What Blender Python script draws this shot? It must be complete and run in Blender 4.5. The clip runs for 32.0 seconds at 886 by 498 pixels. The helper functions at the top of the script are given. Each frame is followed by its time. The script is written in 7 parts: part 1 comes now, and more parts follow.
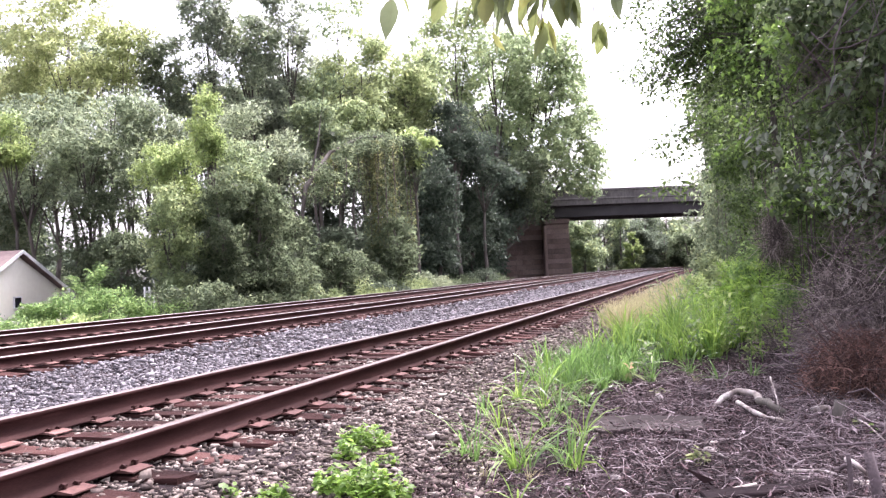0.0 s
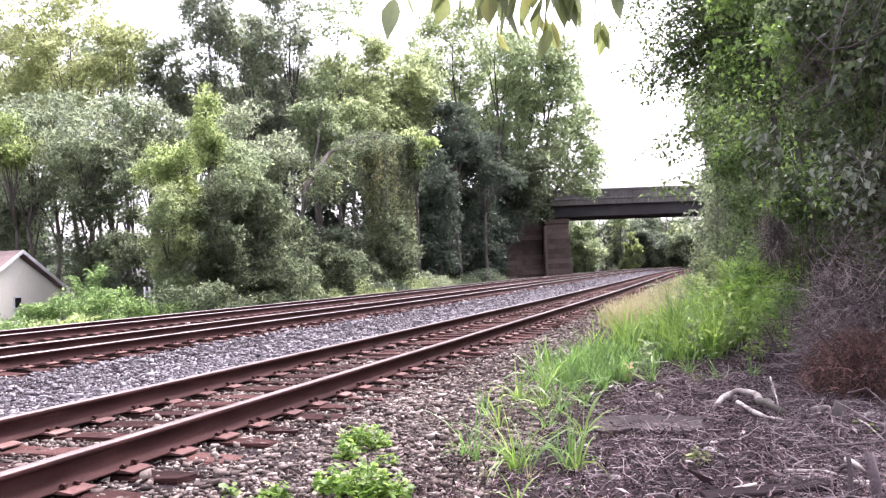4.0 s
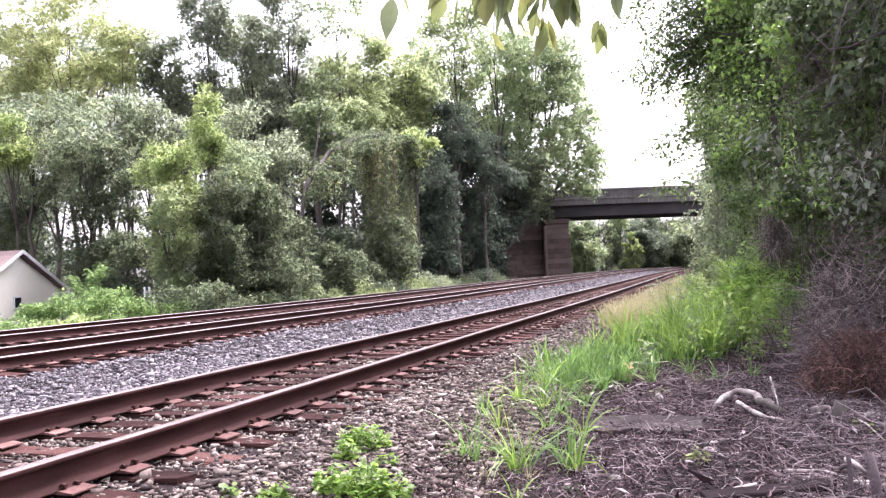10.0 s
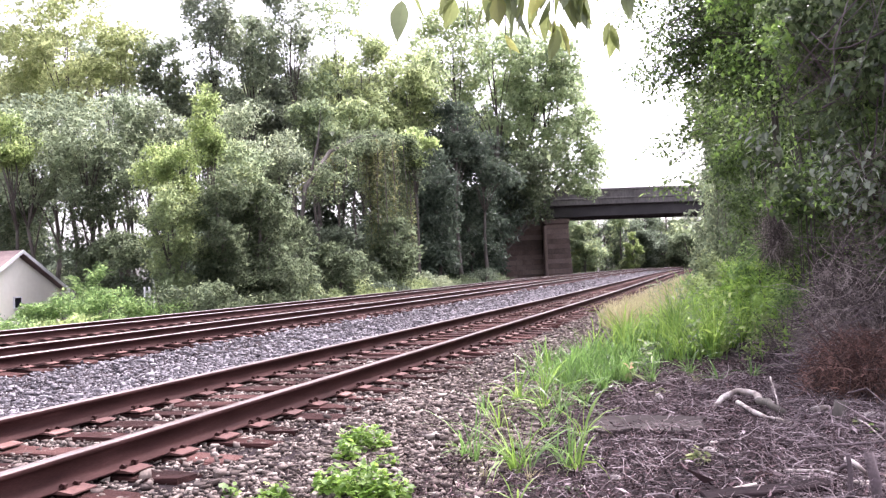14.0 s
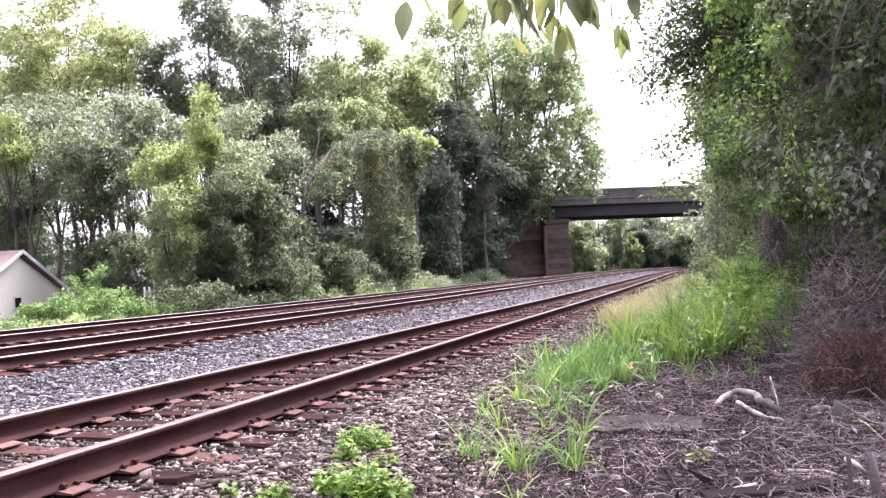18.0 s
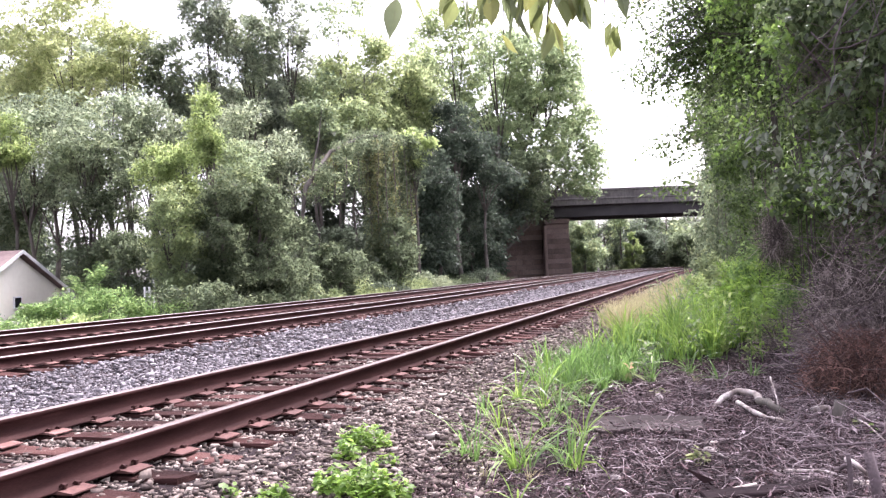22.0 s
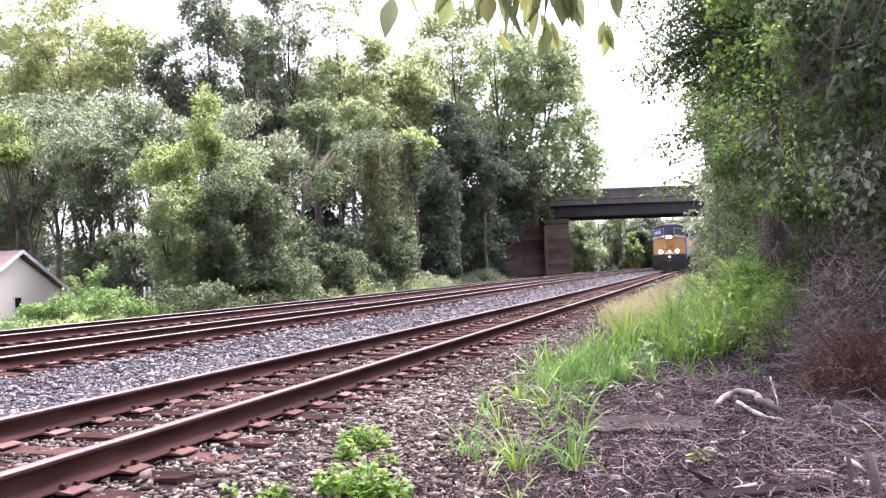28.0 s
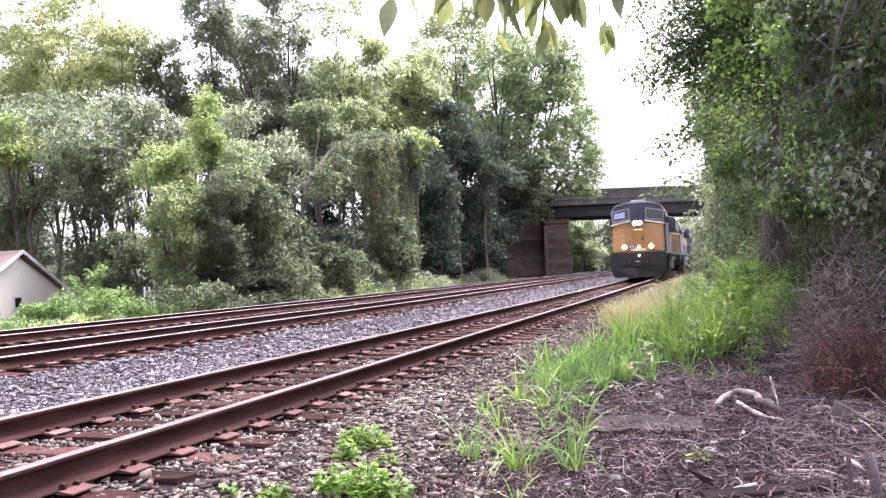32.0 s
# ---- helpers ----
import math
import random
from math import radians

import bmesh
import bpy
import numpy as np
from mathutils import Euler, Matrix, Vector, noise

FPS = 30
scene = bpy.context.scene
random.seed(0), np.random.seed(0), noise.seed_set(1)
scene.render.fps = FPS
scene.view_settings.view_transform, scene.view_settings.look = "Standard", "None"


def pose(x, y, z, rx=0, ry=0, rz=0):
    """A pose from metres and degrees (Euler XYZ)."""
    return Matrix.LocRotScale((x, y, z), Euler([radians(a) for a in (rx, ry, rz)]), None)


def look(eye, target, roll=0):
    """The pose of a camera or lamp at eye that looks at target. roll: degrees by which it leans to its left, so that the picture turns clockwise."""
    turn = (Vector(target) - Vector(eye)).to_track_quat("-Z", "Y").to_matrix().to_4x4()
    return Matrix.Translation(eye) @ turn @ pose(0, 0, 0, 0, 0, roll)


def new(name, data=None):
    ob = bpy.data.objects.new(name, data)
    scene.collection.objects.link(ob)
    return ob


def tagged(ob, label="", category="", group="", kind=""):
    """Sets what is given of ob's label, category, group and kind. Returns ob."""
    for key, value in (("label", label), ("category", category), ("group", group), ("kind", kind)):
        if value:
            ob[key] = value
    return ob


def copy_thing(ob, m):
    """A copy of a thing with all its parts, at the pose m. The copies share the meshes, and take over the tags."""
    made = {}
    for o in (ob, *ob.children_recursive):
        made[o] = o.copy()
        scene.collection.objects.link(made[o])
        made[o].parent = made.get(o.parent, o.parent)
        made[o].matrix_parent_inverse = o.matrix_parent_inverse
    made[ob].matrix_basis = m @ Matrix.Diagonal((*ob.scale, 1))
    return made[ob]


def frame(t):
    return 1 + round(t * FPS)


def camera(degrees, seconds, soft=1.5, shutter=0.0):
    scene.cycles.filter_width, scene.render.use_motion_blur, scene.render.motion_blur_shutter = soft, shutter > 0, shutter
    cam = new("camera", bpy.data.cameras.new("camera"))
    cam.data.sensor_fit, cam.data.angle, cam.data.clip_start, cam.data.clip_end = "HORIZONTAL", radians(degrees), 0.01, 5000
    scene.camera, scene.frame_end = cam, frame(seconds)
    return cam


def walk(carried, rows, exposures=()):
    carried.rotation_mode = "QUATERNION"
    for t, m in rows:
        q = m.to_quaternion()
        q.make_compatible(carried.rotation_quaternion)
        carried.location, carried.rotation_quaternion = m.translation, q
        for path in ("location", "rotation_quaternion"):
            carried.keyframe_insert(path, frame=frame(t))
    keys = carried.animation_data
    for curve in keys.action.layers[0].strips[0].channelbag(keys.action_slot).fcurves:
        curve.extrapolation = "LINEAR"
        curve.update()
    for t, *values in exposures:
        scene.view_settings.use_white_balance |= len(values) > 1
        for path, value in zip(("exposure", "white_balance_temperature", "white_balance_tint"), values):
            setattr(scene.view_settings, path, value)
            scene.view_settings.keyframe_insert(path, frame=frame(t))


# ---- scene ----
# ---------------------------------------------------------------- camera
# World: y runs along the straight railway, x to its side, z = 0 on top of the ties.
EYE = Vector((0.0, 0.0, 1.148))
YAW, PITCH, ROLL = radians(18.43), radians(1.49), -2.25
AHEAD = Vector((-math.sin(YAW) * math.cos(PITCH), math.cos(YAW) * math.cos(PITCH), math.sin(PITCH)))
cam = camera(55.82, 32.0, soft=1.35)
STILL = look(EYE, EYE + AHEAD * 10, ROLL)
walk(cam, [(0.0, STILL), (32.0, STILL)], [(0.0, 2.6, 6250, 28), (32.0, 2.6, 6250, 28)])

# ---------------------------------------------------------------- light
SUN_EL, SUN_AZ = radians(60), radians(18)   # azimuth from +y towards +x
world = bpy.data.worlds.new("sky")
scene.world = world
world.use_nodes = True
wn = world.node_tree
wn.nodes.clear()
w_sky = wn.nodes.new("ShaderNodeTexSky")
w_sky.sky_type = "NISHITA"
w_sky.sun_disc = False
w_sky.sun_elevation, w_sky.sun_rotation = SUN_EL, SUN_AZ
w_sky.air_density, w_sky.dust_density, w_sky.ozone_density = 1.0, 4.0, 1.0
w_soft = wn.nodes.new("ShaderNodeHueSaturation")   # thin cloud washes the blue out
w_soft.inputs["Saturation"].default_value = 0.25
w_back = wn.nodes.new("ShaderNodeBackground")
w_back.inputs["Strength"].default_value = 0.12
w_out = wn.nodes.new("ShaderNodeOutputWorld")
wn.links.new(w_sky.outputs[0], w_soft.inputs["Color"])
wn.links.new(w_soft.outputs[0], w_back.inputs["Color"])
wn.links.new(w_back.outputs[0], w_out.inputs["Surface"])

sun_data = bpy.data.lights.new("sun", "SUN")
sun_data.energy, sun_data.angle, sun_data.color = 1.2, radians(25), (1.0, 0.97, 0.91)
sun = new("sun", sun_data)
sun_dir = Vector((math.sin(SUN_AZ) * math.cos(SUN_EL), math.cos(SUN_AZ) * math.cos(SUN_EL), math.sin(SUN_EL)))
sun.matrix_world = look(sun_dir * 100, (0, 0, 0))


# ---------------------------------------------------------------- mesh tools
def link_mesh(name, me, material, parent=None, label=""):
    ob = new(name, me)
    for m in (material if isinstance(material, (list, tuple)) else [material]):
        if m.name not in me.materials:
            me.materials.append(m)
    if parent is not None:
        ob.parent = parent
    if label:
        ob["label"] = label
    return ob


def part(name, bm, material, parent=None, label="", smooth=False):
    """Link a bmesh as one mesh object under a thing or a part."""
    me = bpy.data.meshes.new(name)
    bmesh.ops.recalc_face_normals(bm, faces=bm.faces)
    bm.to_mesh(me)
    bm.free()
    if smooth:
        me.polygons.foreach_set("use_smooth", np.ones(len(me.polygons), dtype=bool))
    return link_mesh(name, me, material, parent, label)


def cloud_mesh(name, verts, faces, smooth=False):
    """A mesh from numpy arrays: verts (n, 3), faces (m, k) all of k corners."""
    me = bpy.data.meshes.new(name)
    verts, faces = np.asarray(verts, dtype=np.float32), np.asarray(faces, dtype=np.int32)
    k = faces.shape[1]
    me.vertices.add(len(verts))
    me.vertices.foreach_set("co", verts.ravel())
    me.loops.add(faces.size)
    me.loops.foreach_set("vertex_index", faces.ravel())
    me.polygons.add(len(faces))
    me.polygons.foreach_set("loop_start", np.arange(0, faces.size, k, dtype=np.int32))
    me.polygons.foreach_set("loop_total", np.full(len(faces), k, dtype=np.int32))
    if smooth:
        me.polygons.foreach_set("use_smooth", np.ones(len(faces), dtype=bool))
    me.update(calc_edges=True)
    return me


def empty(name, x=0.0, y=0.0, z=0.0, rz=0.0, parent=None):
    ob = new(name)
    ob.empty_display_size = 0.2
    ob.matrix_basis = pose(x, y, z, 0, 0, rz)
    if parent is not None:
        ob.parent = parent
    return ob


def box(bm, x0, x1, y0, y1, z0, z1, bevel=0.0):
    vs = [bm.verts.new((x, y, z)) for x in (x0, x1) for y in (y0, y1) for z in (z0, z1)]
    quads = ((0, 1, 3, 2), (4, 6, 7, 5), (0, 4, 5, 1), (2, 3, 7, 6), (0, 2, 6, 4), (1, 5, 7, 3))
    fs = [bm.faces.new([vs[i] for i in q]) for q in quads]
    if bevel > 0:
        es = list({e for f in fs for e in f.edges})
        bmesh.ops.bevel(bm, geom=es, offset=bevel, segments=1, affect="EDGES", profile=0.5)
    return bm


def prism(bm, poly, a0, a1, axis="y", bevel=0.0):
    """Extrude a polygon between a0 and a1 along an axis: y takes (x, z), x takes (y, z), z takes (x, y)."""
    def at(p, a):
        return {"y": (p[0], a, p[1]), "x": (a, p[0], p[1]), "z": (p[0], p[1], a)}[axis]
    lo = [bm.verts.new(at(p, a0)) for p in poly]
    hi = [bm.verts.new(at(p, a1)) for p in poly]
    fs = [bm.faces.new(lo), bm.faces.new(hi[::-1])]
    n = len(poly)
    for i in range(n):
        fs.append(bm.faces.new((lo[i], lo[(i + 1) % n], hi[(i + 1) % n], hi[i])))
    if bevel > 0:
        bmesh.ops.bevel(bm, geom=list({e for f in fs for e in f.edges}), offset=bevel, segments=1, affect="EDGES", profile=0.5)
    return bm


def tube(bm, pts, radii, seg=7, closed=True):
    """A tapered tube along points."""
    pts = [Vector(p) for p in pts]
    rings = []
    for i, p in enumerate(pts):
        d = (pts[min(i + 1, len(pts) - 1)] - pts[max(i - 1, 0)]).normalized()
        a = d.orthogonal().normalized() if abs(d.z) > 0.9 else Vector((0, 0, 1)).cross(d).normalized()
        b = d.cross(a)
        r = radii[i] if isinstance(radii, (list, tuple)) else radii
        rings.append([bm.verts.new(p + (a * math.cos(k * math.tau / seg) + b * math.sin(k * math.tau / seg)) * r) for k in range(seg)])
    for r0, r1 in zip(rings, rings[1:]):
        for k in range(seg):
            bm.faces.new((r0[k], r0[(k + 1) % seg], r1[(k + 1) % seg], r1[k]))
    if closed:
        bm.faces.new(rings[0][::-1])
        bm.faces.new(rings[-1])
    return bm


def disc(bm, c, r, depth, axis="y", seg=20):
    d = {"x": Vector((1, 0, 0)), "y": Vector((0, 1, 0)), "z": Vector((0, 0, 1))}[axis]
    return tube(bm, [Vector(c) - d * depth / 2, Vector(c) + d * depth / 2], [r, r], seg)


# ---------------------------------------------------------------- materials
def ramp(nt, fac, stops):
    n = nt.nodes.new("ShaderNodeValToRGB")
    el = n.color_ramp.elements
    while len(el) < len(stops):
        el.new(0.5)
    for e, (p, c) in zip(el, stops):
        e.position, e.color = p, (*c, 1)
    nt.links.new(fac, n.inputs[0])
    return n.outputs[0]


def surf(name, stops, scale=4.0, fine=40.0, rough=0.8, metal=0.0, bump=0.3, dist=0.01, vary="", amount=0.3, stretch=(1, 1, 1), spec=0.5, trans=0.0, glow=None, grain=0.75):
    """A procedural surface: broad stains through a colour ramp, fine grain on top, relief, and a per-piece change of value."""
    m = bpy.data.materials.new(name)
    m.use_nodes = True
    nt = m.node_tree
    b = nt.nodes["Principled BSDF"]
    tc = nt.nodes.new("ShaderNodeTexCoord")
    mp = nt.nodes.new("ShaderNodeMapping")
    mp.inputs["Scale"].default_value = stretch
    nt.links.new(tc.outputs["Object"], mp.inputs["Vector"])
    vec = mp.outputs[0]
    if vary == "object":
        oi = nt.nodes.new("ShaderNodeObjectInfo")
        ml = nt.nodes.new("ShaderNodeMath")
        ml.operation = "MULTIPLY"
        ml.inputs[1].default_value = 37.0
        nt.links.new(oi.outputs["Random"], ml.inputs[0])
        ad = nt.nodes.new("ShaderNodeVectorMath")
        nt.links.new(vec, ad.inputs[0])
        nt.links.new(ml.outputs[0], ad.inputs[1])
        vec = ad.outputs[0]
    n1 = nt.nodes.new("ShaderNodeTexNoise")
    n1.inputs["Scale"].default_value, n1.inputs["Detail"].default_value = scale, 5
    n2 = nt.nodes.new("ShaderNodeTexNoise")
    n2.inputs["Scale"].default_value, n2.inputs["Detail"].default_value = fine, 4
    nt.links.new(vec, n1.inputs["Vector"])
    nt.links.new(vec, n2.inputs["Vector"])
    fac = n1.outputs[0]
    if vary:
        if vary == "island":
            g = nt.nodes.new("ShaderNodeNewGeometry")
            rnd = g.outputs["Random Per Island"]
        else:
            rnd = oi.outputs["Random"]
        mx = nt.nodes.new("ShaderNodeMix")
        mx.inputs[0].default_value = amount
        nt.links.new(fac, mx.inputs[2])
        nt.links.new(rnd, mx.inputs[3])
        fac = mx.outputs[0]
    col = ramp(nt, fac, stops)
    gr = ramp(nt, n2.outputs[0], [(0.3, (0.62, 0.62, 0.62)), (0.7, (1.25, 1.25, 1.25))])
    mul = nt.nodes.new("ShaderNodeMix")
    mul.data_type, mul.blend_type = "RGBA", "MULTIPLY"
    mul.inputs[0].default_value = grain
    nt.links.new(col, mul.inputs[6])
    nt.links.new(gr, mul.inputs[7])
    nt.links.new(mul.outputs[2], b.inputs["Base Color"])
    b.inputs["Roughness"].default_value, b.inputs["Metallic"].default_value = rough, metal
    b.inputs["Specular IOR Level"].default_value = spec
    if bump > 0:
        bp = nt.nodes.new("ShaderNodeBump")
        bp.inputs["Strength"].default_value, bp.inputs["Distance"].default_value = bump, dist
        nt.links.new(n2.outputs[0], bp.inputs["Height"])
        nt.links.new(bp.outputs[0], b.inputs["Normal"])
    if trans > 0:
        tr = nt.nodes.new("ShaderNodeBsdfTranslucent")
        hs = nt.nodes.new("ShaderNodeHueSaturation")
        hs.inputs["Hue"].default_value, hs.inputs["Saturation"].default_value, hs.inputs["Value"].default_value = 0.491, 0.97, 2.1
        nt.links.new(mul.outputs[2], hs.inputs["Color"])
        nt.links.new(hs.outputs[0], tr.inputs["Color"])
        ms = nt.nodes.new("ShaderNodeMixShader")
        ms.inputs[0].default_value = trans
        nt.links.new(b.outputs[0], ms.inputs[1])
        nt.links.new(tr.outputs[0], ms.inputs[2])
        nt.links.new(ms.outputs[0], nt.nodes["Material Output"].inputs["Surface"])
    if glow:
        b.inputs["Emission Color"].default_value, b.inputs["Emission Strength"].default_value = (*glow[:3], 1), glow[3]
    return m


def leafy(name, dark, mid, light, scale=0.5, trans=0.74, rough=0.5, spec=0.5, amount=0.58):
    return surf(name, [(0.15, dark), (0.5, mid), (0.9, light)], scale=scale, fine=9, rough=rough, bump=0.0, vary="island", amount=amount, trans=trans, spec=spec)


M_LEAF = leafy("leaf_green", (0.0530, 0.0763, 0.0488), (0.1325, 0.1728, 0.0996), (0.2650, 0.3021, 0.1251), spec=0.15, amount=0.36)
M_LEAFL = leafy("leaf_fresh_green", (0.0624, 0.0894, 0.0478), (0.1539, 0.1976, 0.1019), (0.2912, 0.3328, 0.1300), spec=0.15, amount=0.36)
# Darkened leaf colour: shade of the inner woods, lifted slightly for haze
M_DARK = leafy("leaf_shade_dark", (0.034, 0.045, 0.032), (0.068, 0.088, 0.06), (0.115, 0.142, 0.1), spec=0.10, amount=0.36)
# Shaded grey-green copy, its colour lightened to stand in for haze
M_GREYD = leafy("leaf_shaded_grey_green", (0.07, 0.088, 0.068), (0.155, 0.182, 0.13), (0.26, 0.29, 0.18), spec=0.12, amount=0.36)
M_GREYL = leafy("leaf_pale_grey_green", (0.058, 0.079, 0.053), (0.136, 0.17, 0.11), (0.24, 0.278, 0.152), trans=0.8, spec=0.12, amount=0.36)
# Shade painted darker still, for vine towers and trees towards the abutment
M_DARKL = leafy("leaf_shade_green", (0.022, 0.034, 0.024), (0.05, 0.07, 0.048), (0.098, 0.125, 0.082), spec=0.10, amount=0.36, trans=0.35)
M_VINE = leafy("vine_leaf", (0.028, 0.041, 0.025), (0.07, 0.093, 0.053), (0.155, 0.183, 0.1), spec=0.22, amount=0.36)
M_OLIVE = leafy("leaf_olive", (0.05, 0.056, 0.026), (0.105, 0.115, 0.05), (0.19, 0.2, 0.085), spec=0.15, amount=0.36)
M_GLOSSY = leafy("leaf_glossy_vine", (0.0300, 0.0480, 0.0200), (0.0780, 0.1160, 0.0490), (0.1750, 0.2250, 0.1050), rough=0.22, trans=0.5, spec=0.5)
M_HEDGE = leafy("hedge_leaf", (0.021, 0.036, 0.012), (0.06, 0.1, 0.03), (0.14, 0.205, 0.065), rough=0.36, trans=0.5, spec=0.3)
M_HEDGE_LIGHT = leafy("hedge_leaf_bright", (0.06, 0.118, 0.022), (0.122, 0.22, 0.044), (0.215, 0.33, 0.08), rough=0.4, trans=0.52)
M_LIGHT = leafy("leaf_light", (0.08, 0.115, 0.048), (0.16, 0.215, 0.086), (0.29, 0.34, 0.125), spec=0.20, amount=0.36)
M_LIGHTG = leafy("leaf_airy_green", (0.07, 0.098, 0.048), (0.165, 0.205, 0.1), (0.3, 0.335, 0.14), spec=0.15, amount=0.36)
M_FRESH = leafy("leaf_bright_crown", (0.07, 0.1, 0.056), (0.163, 0.213, 0.115), (0.29, 0.335, 0.165), trans=0.72, spec=0.15, amount=0.36)
M_YARD = leafy("yard_bush_leaf", (0.052, 0.095, 0.035), (0.11, 0.18, 0.063), (0.205, 0.29, 0.105), spec=0.25)
M_GREY = leafy("leaf_grey_green", (0.0583, 0.0784, 0.0530), (0.1431, 0.1738, 0.1145), (0.2650, 0.2968, 0.1643), spec=0.12, amount=0.36)
M_WARM = leafy("leaf_yellowing", (0.1, 0.13, 0.056), (0.18, 0.213, 0.096), (0.28, 0.3, 0.142), spec=0.20, amount=0.36)
M_GRASS = leafy("grass", (0.04, 0.088, 0.02), (0.1, 0.2, 0.046), (0.21, 0.36, 0.105), scale=1.5, trans=0.4, rough=0.34)
M_STRAW = leafy("dry_grass", (0.2, 0.185, 0.09), (0.325, 0.3, 0.155), (0.44, 0.41, 0.225), scale=1.5, trans=0.3)
M_WEED = leafy("weed_leaf", (0.072, 0.14, 0.022), (0.155, 0.275, 0.046), (0.29, 0.42, 0.09), scale=3, trans=0.4)
M_BARK = surf("bark", [(0.3, (0.045, 0.038, 0.032)), (0.7, (0.12, 0.105, 0.09))], 3, 30, 0.9, bump=0.6, dist=0.02, stretch=(1, 1, 0.25))
M_TWIG = surf("dead_twig", [(0.2, (0.0444, 0.0320, 0.0347)), (0.5, (0.1162, 0.0874, 0.0918)), (0.85, (0.3939, 0.3149, 0.3244))], 5, 60, 0.9, bump=0.3, vary="island", amount=0.6)
M_BRUSH = surf("dead_brush", [(0.2, (0.055, 0.043, 0.04)), (0.5, (0.165, 0.135, 0.124)), (0.85, (0.47, 0.4, 0.37))], 5, 60, 0.9, bump=0.2, vary="island", amount=0.7, spec=0.2)
M_DEADTWIG = surf("dark_dead_twig", [(0.2, (0.04, 0.031, 0.028)), (0.5, (0.105, 0.083, 0.076)), (0.85, (0.28, 0.23, 0.21))], 5, 60, 0.9, bump=0.2, vary="island", amount=0.7, spec=0.2)
M_DEADRED = surf("dead_red_brush", [(0.2, (0.024, 0.012, 0.01)), (0.5, (0.08, 0.038, 0.03)), (0.85, (0.28, 0.155, 0.12))], 5, 60, 0.9, bump=0.2, vary="island", amount=0.6)
M_LOG = surf("weathered_log", [(0.3, (0.075, 0.055, 0.048)), (0.44, (0.23, 0.19, 0.17)), (0.6, (0.5, 0.45, 0.42))], 14, 90, 0.85, bump=0.5, stretch=(0.62, 0.62, 0.62))
M_DIRT = surf("dirt", [(0.25, (0.0111, 0.0079, 0.0085)), (0.5, (0.0253, 0.0183, 0.0194)), (0.75, (0.0505, 0.0371, 0.0393))], 1.1, 35, 0.95, bump=0.8, dist=0.03, spec=0.1)
M_STONE = surf("ballast_stone", [(0.1, (0.06, 0.053, 0.06)), (0.4, (0.15, 0.138, 0.148)), (0.7, (0.235, 0.219, 0.23)), (0.97, (0.4, 0.378, 0.385))], 2.0, 70, 0.85, bump=0.3, dist=0.005, vary="island", amount=0.75, spec=0.25)
M_STONE_BROWN = surf("ballast_stone_rusty", [(0.12, (0.0535, 0.0400, 0.0352)), (0.4, (0.1205, 0.0930, 0.0812)), (0.66, (0.2097, 0.1693, 0.1480)), (0.95, (0.4105, 0.3627, 0.3175))], 2.0, 70, 0.85, bump=0.3, dist=0.005, vary="island", amount=0.72, spec=0.25)
M_TIE = surf("creosoted_tie", [(0.25, (0.019, 0.0082, 0.0075)), (0.55, (0.055, 0.0245, 0.0215)), (0.8, (0.125, 0.064, 0.056))], 3, 45, 0.9, bump=0.8, dist=0.012, vary="object", amount=0.35, stretch=(0.25, 3, 3), spec=0.1)
M_RUST = surf("rail_rust", [(0.3, (0.027, 0.0112, 0.0102)), (0.6, (0.05, 0.0222, 0.0202)), (0.8, (0.1012, 0.0502, 0.0452))], 3, 60, 0.8, bump=0.25, dist=0.003, stretch=(4, 0.5, 4), spec=0.1)
M_STEEL = surf("rail_running_top", [(0.3, (0.1, 0.072, 0.066)), (0.7, (0.17, 0.13, 0.12))], 6, 60, 0.36, 0.0, spec=0.3, bump=0.05, dist=0.001, stretch=(4, 0.3, 4))
# Worn top of the far rails, paler to hold their grazing sky glint
M_GLINTTOP = surf("rail_worn_glint_top", [(0.3, (0.23, 0.195, 0.185)), (0.7, (0.33, 0.295, 0.28))], 6, 60, 0.4, 0.35, spec=0.4, bump=0.05, dist=0.001, stretch=(4, 0.3, 4))
M_PLATE = surf("tie_plate_rust", [(0.3, (0.08, 0.036, 0.031)), (0.6, (0.15, 0.074, 0.064)), (0.8, (0.235, 0.135, 0.118))], 9, 80, 0.8, bump=0.3, dist=0.003, vary="object", amount=0.4, spec=0.3)
M_CONC = surf("bridge_concrete", [(0.25, (0.0768, 0.0704, 0.0672)), (0.5, (0.128, 0.118, 0.112)), (0.75, (0.179, 0.166, 0.16))], 0.5, 8, 0.9, bump=0.3, dist=0.03, stretch=(0.64, 0.64, 0.256))
M_GIRDER = surf("bridge_girder", [(0.3, (0.018, 0.0155, 0.0165)), (0.7, (0.042, 0.036, 0.037))], 0.7, 12, 0.7, bump=0.2, dist=0.01)
M_PIER = surf("pier_stone", [(0.2, (0.054, 0.037, 0.031)), (0.5, (0.112, 0.078, 0.066)), (0.8, (0.185, 0.138, 0.118))], 0.8, 14, 0.9, bump=0.6, dist=0.03, vary="object", amount=0.35, stretch=(0.850, 0.850, 0.297))
M_SIDING = surf("cream_siding", [(0.3, (0.85, 0.82, 0.7)), (0.7, (0.9, 0.88, 0.78))], 0.5, 4, 0.6, bump=0.0, grain=0.08)
M_TRIM = surf("white_trim", [(0.3, (0.78, 0.78, 0.78)), (0.7, (0.86, 0.86, 0.86))], 2, 30, 0.5, bump=0.05, grain=0.1)
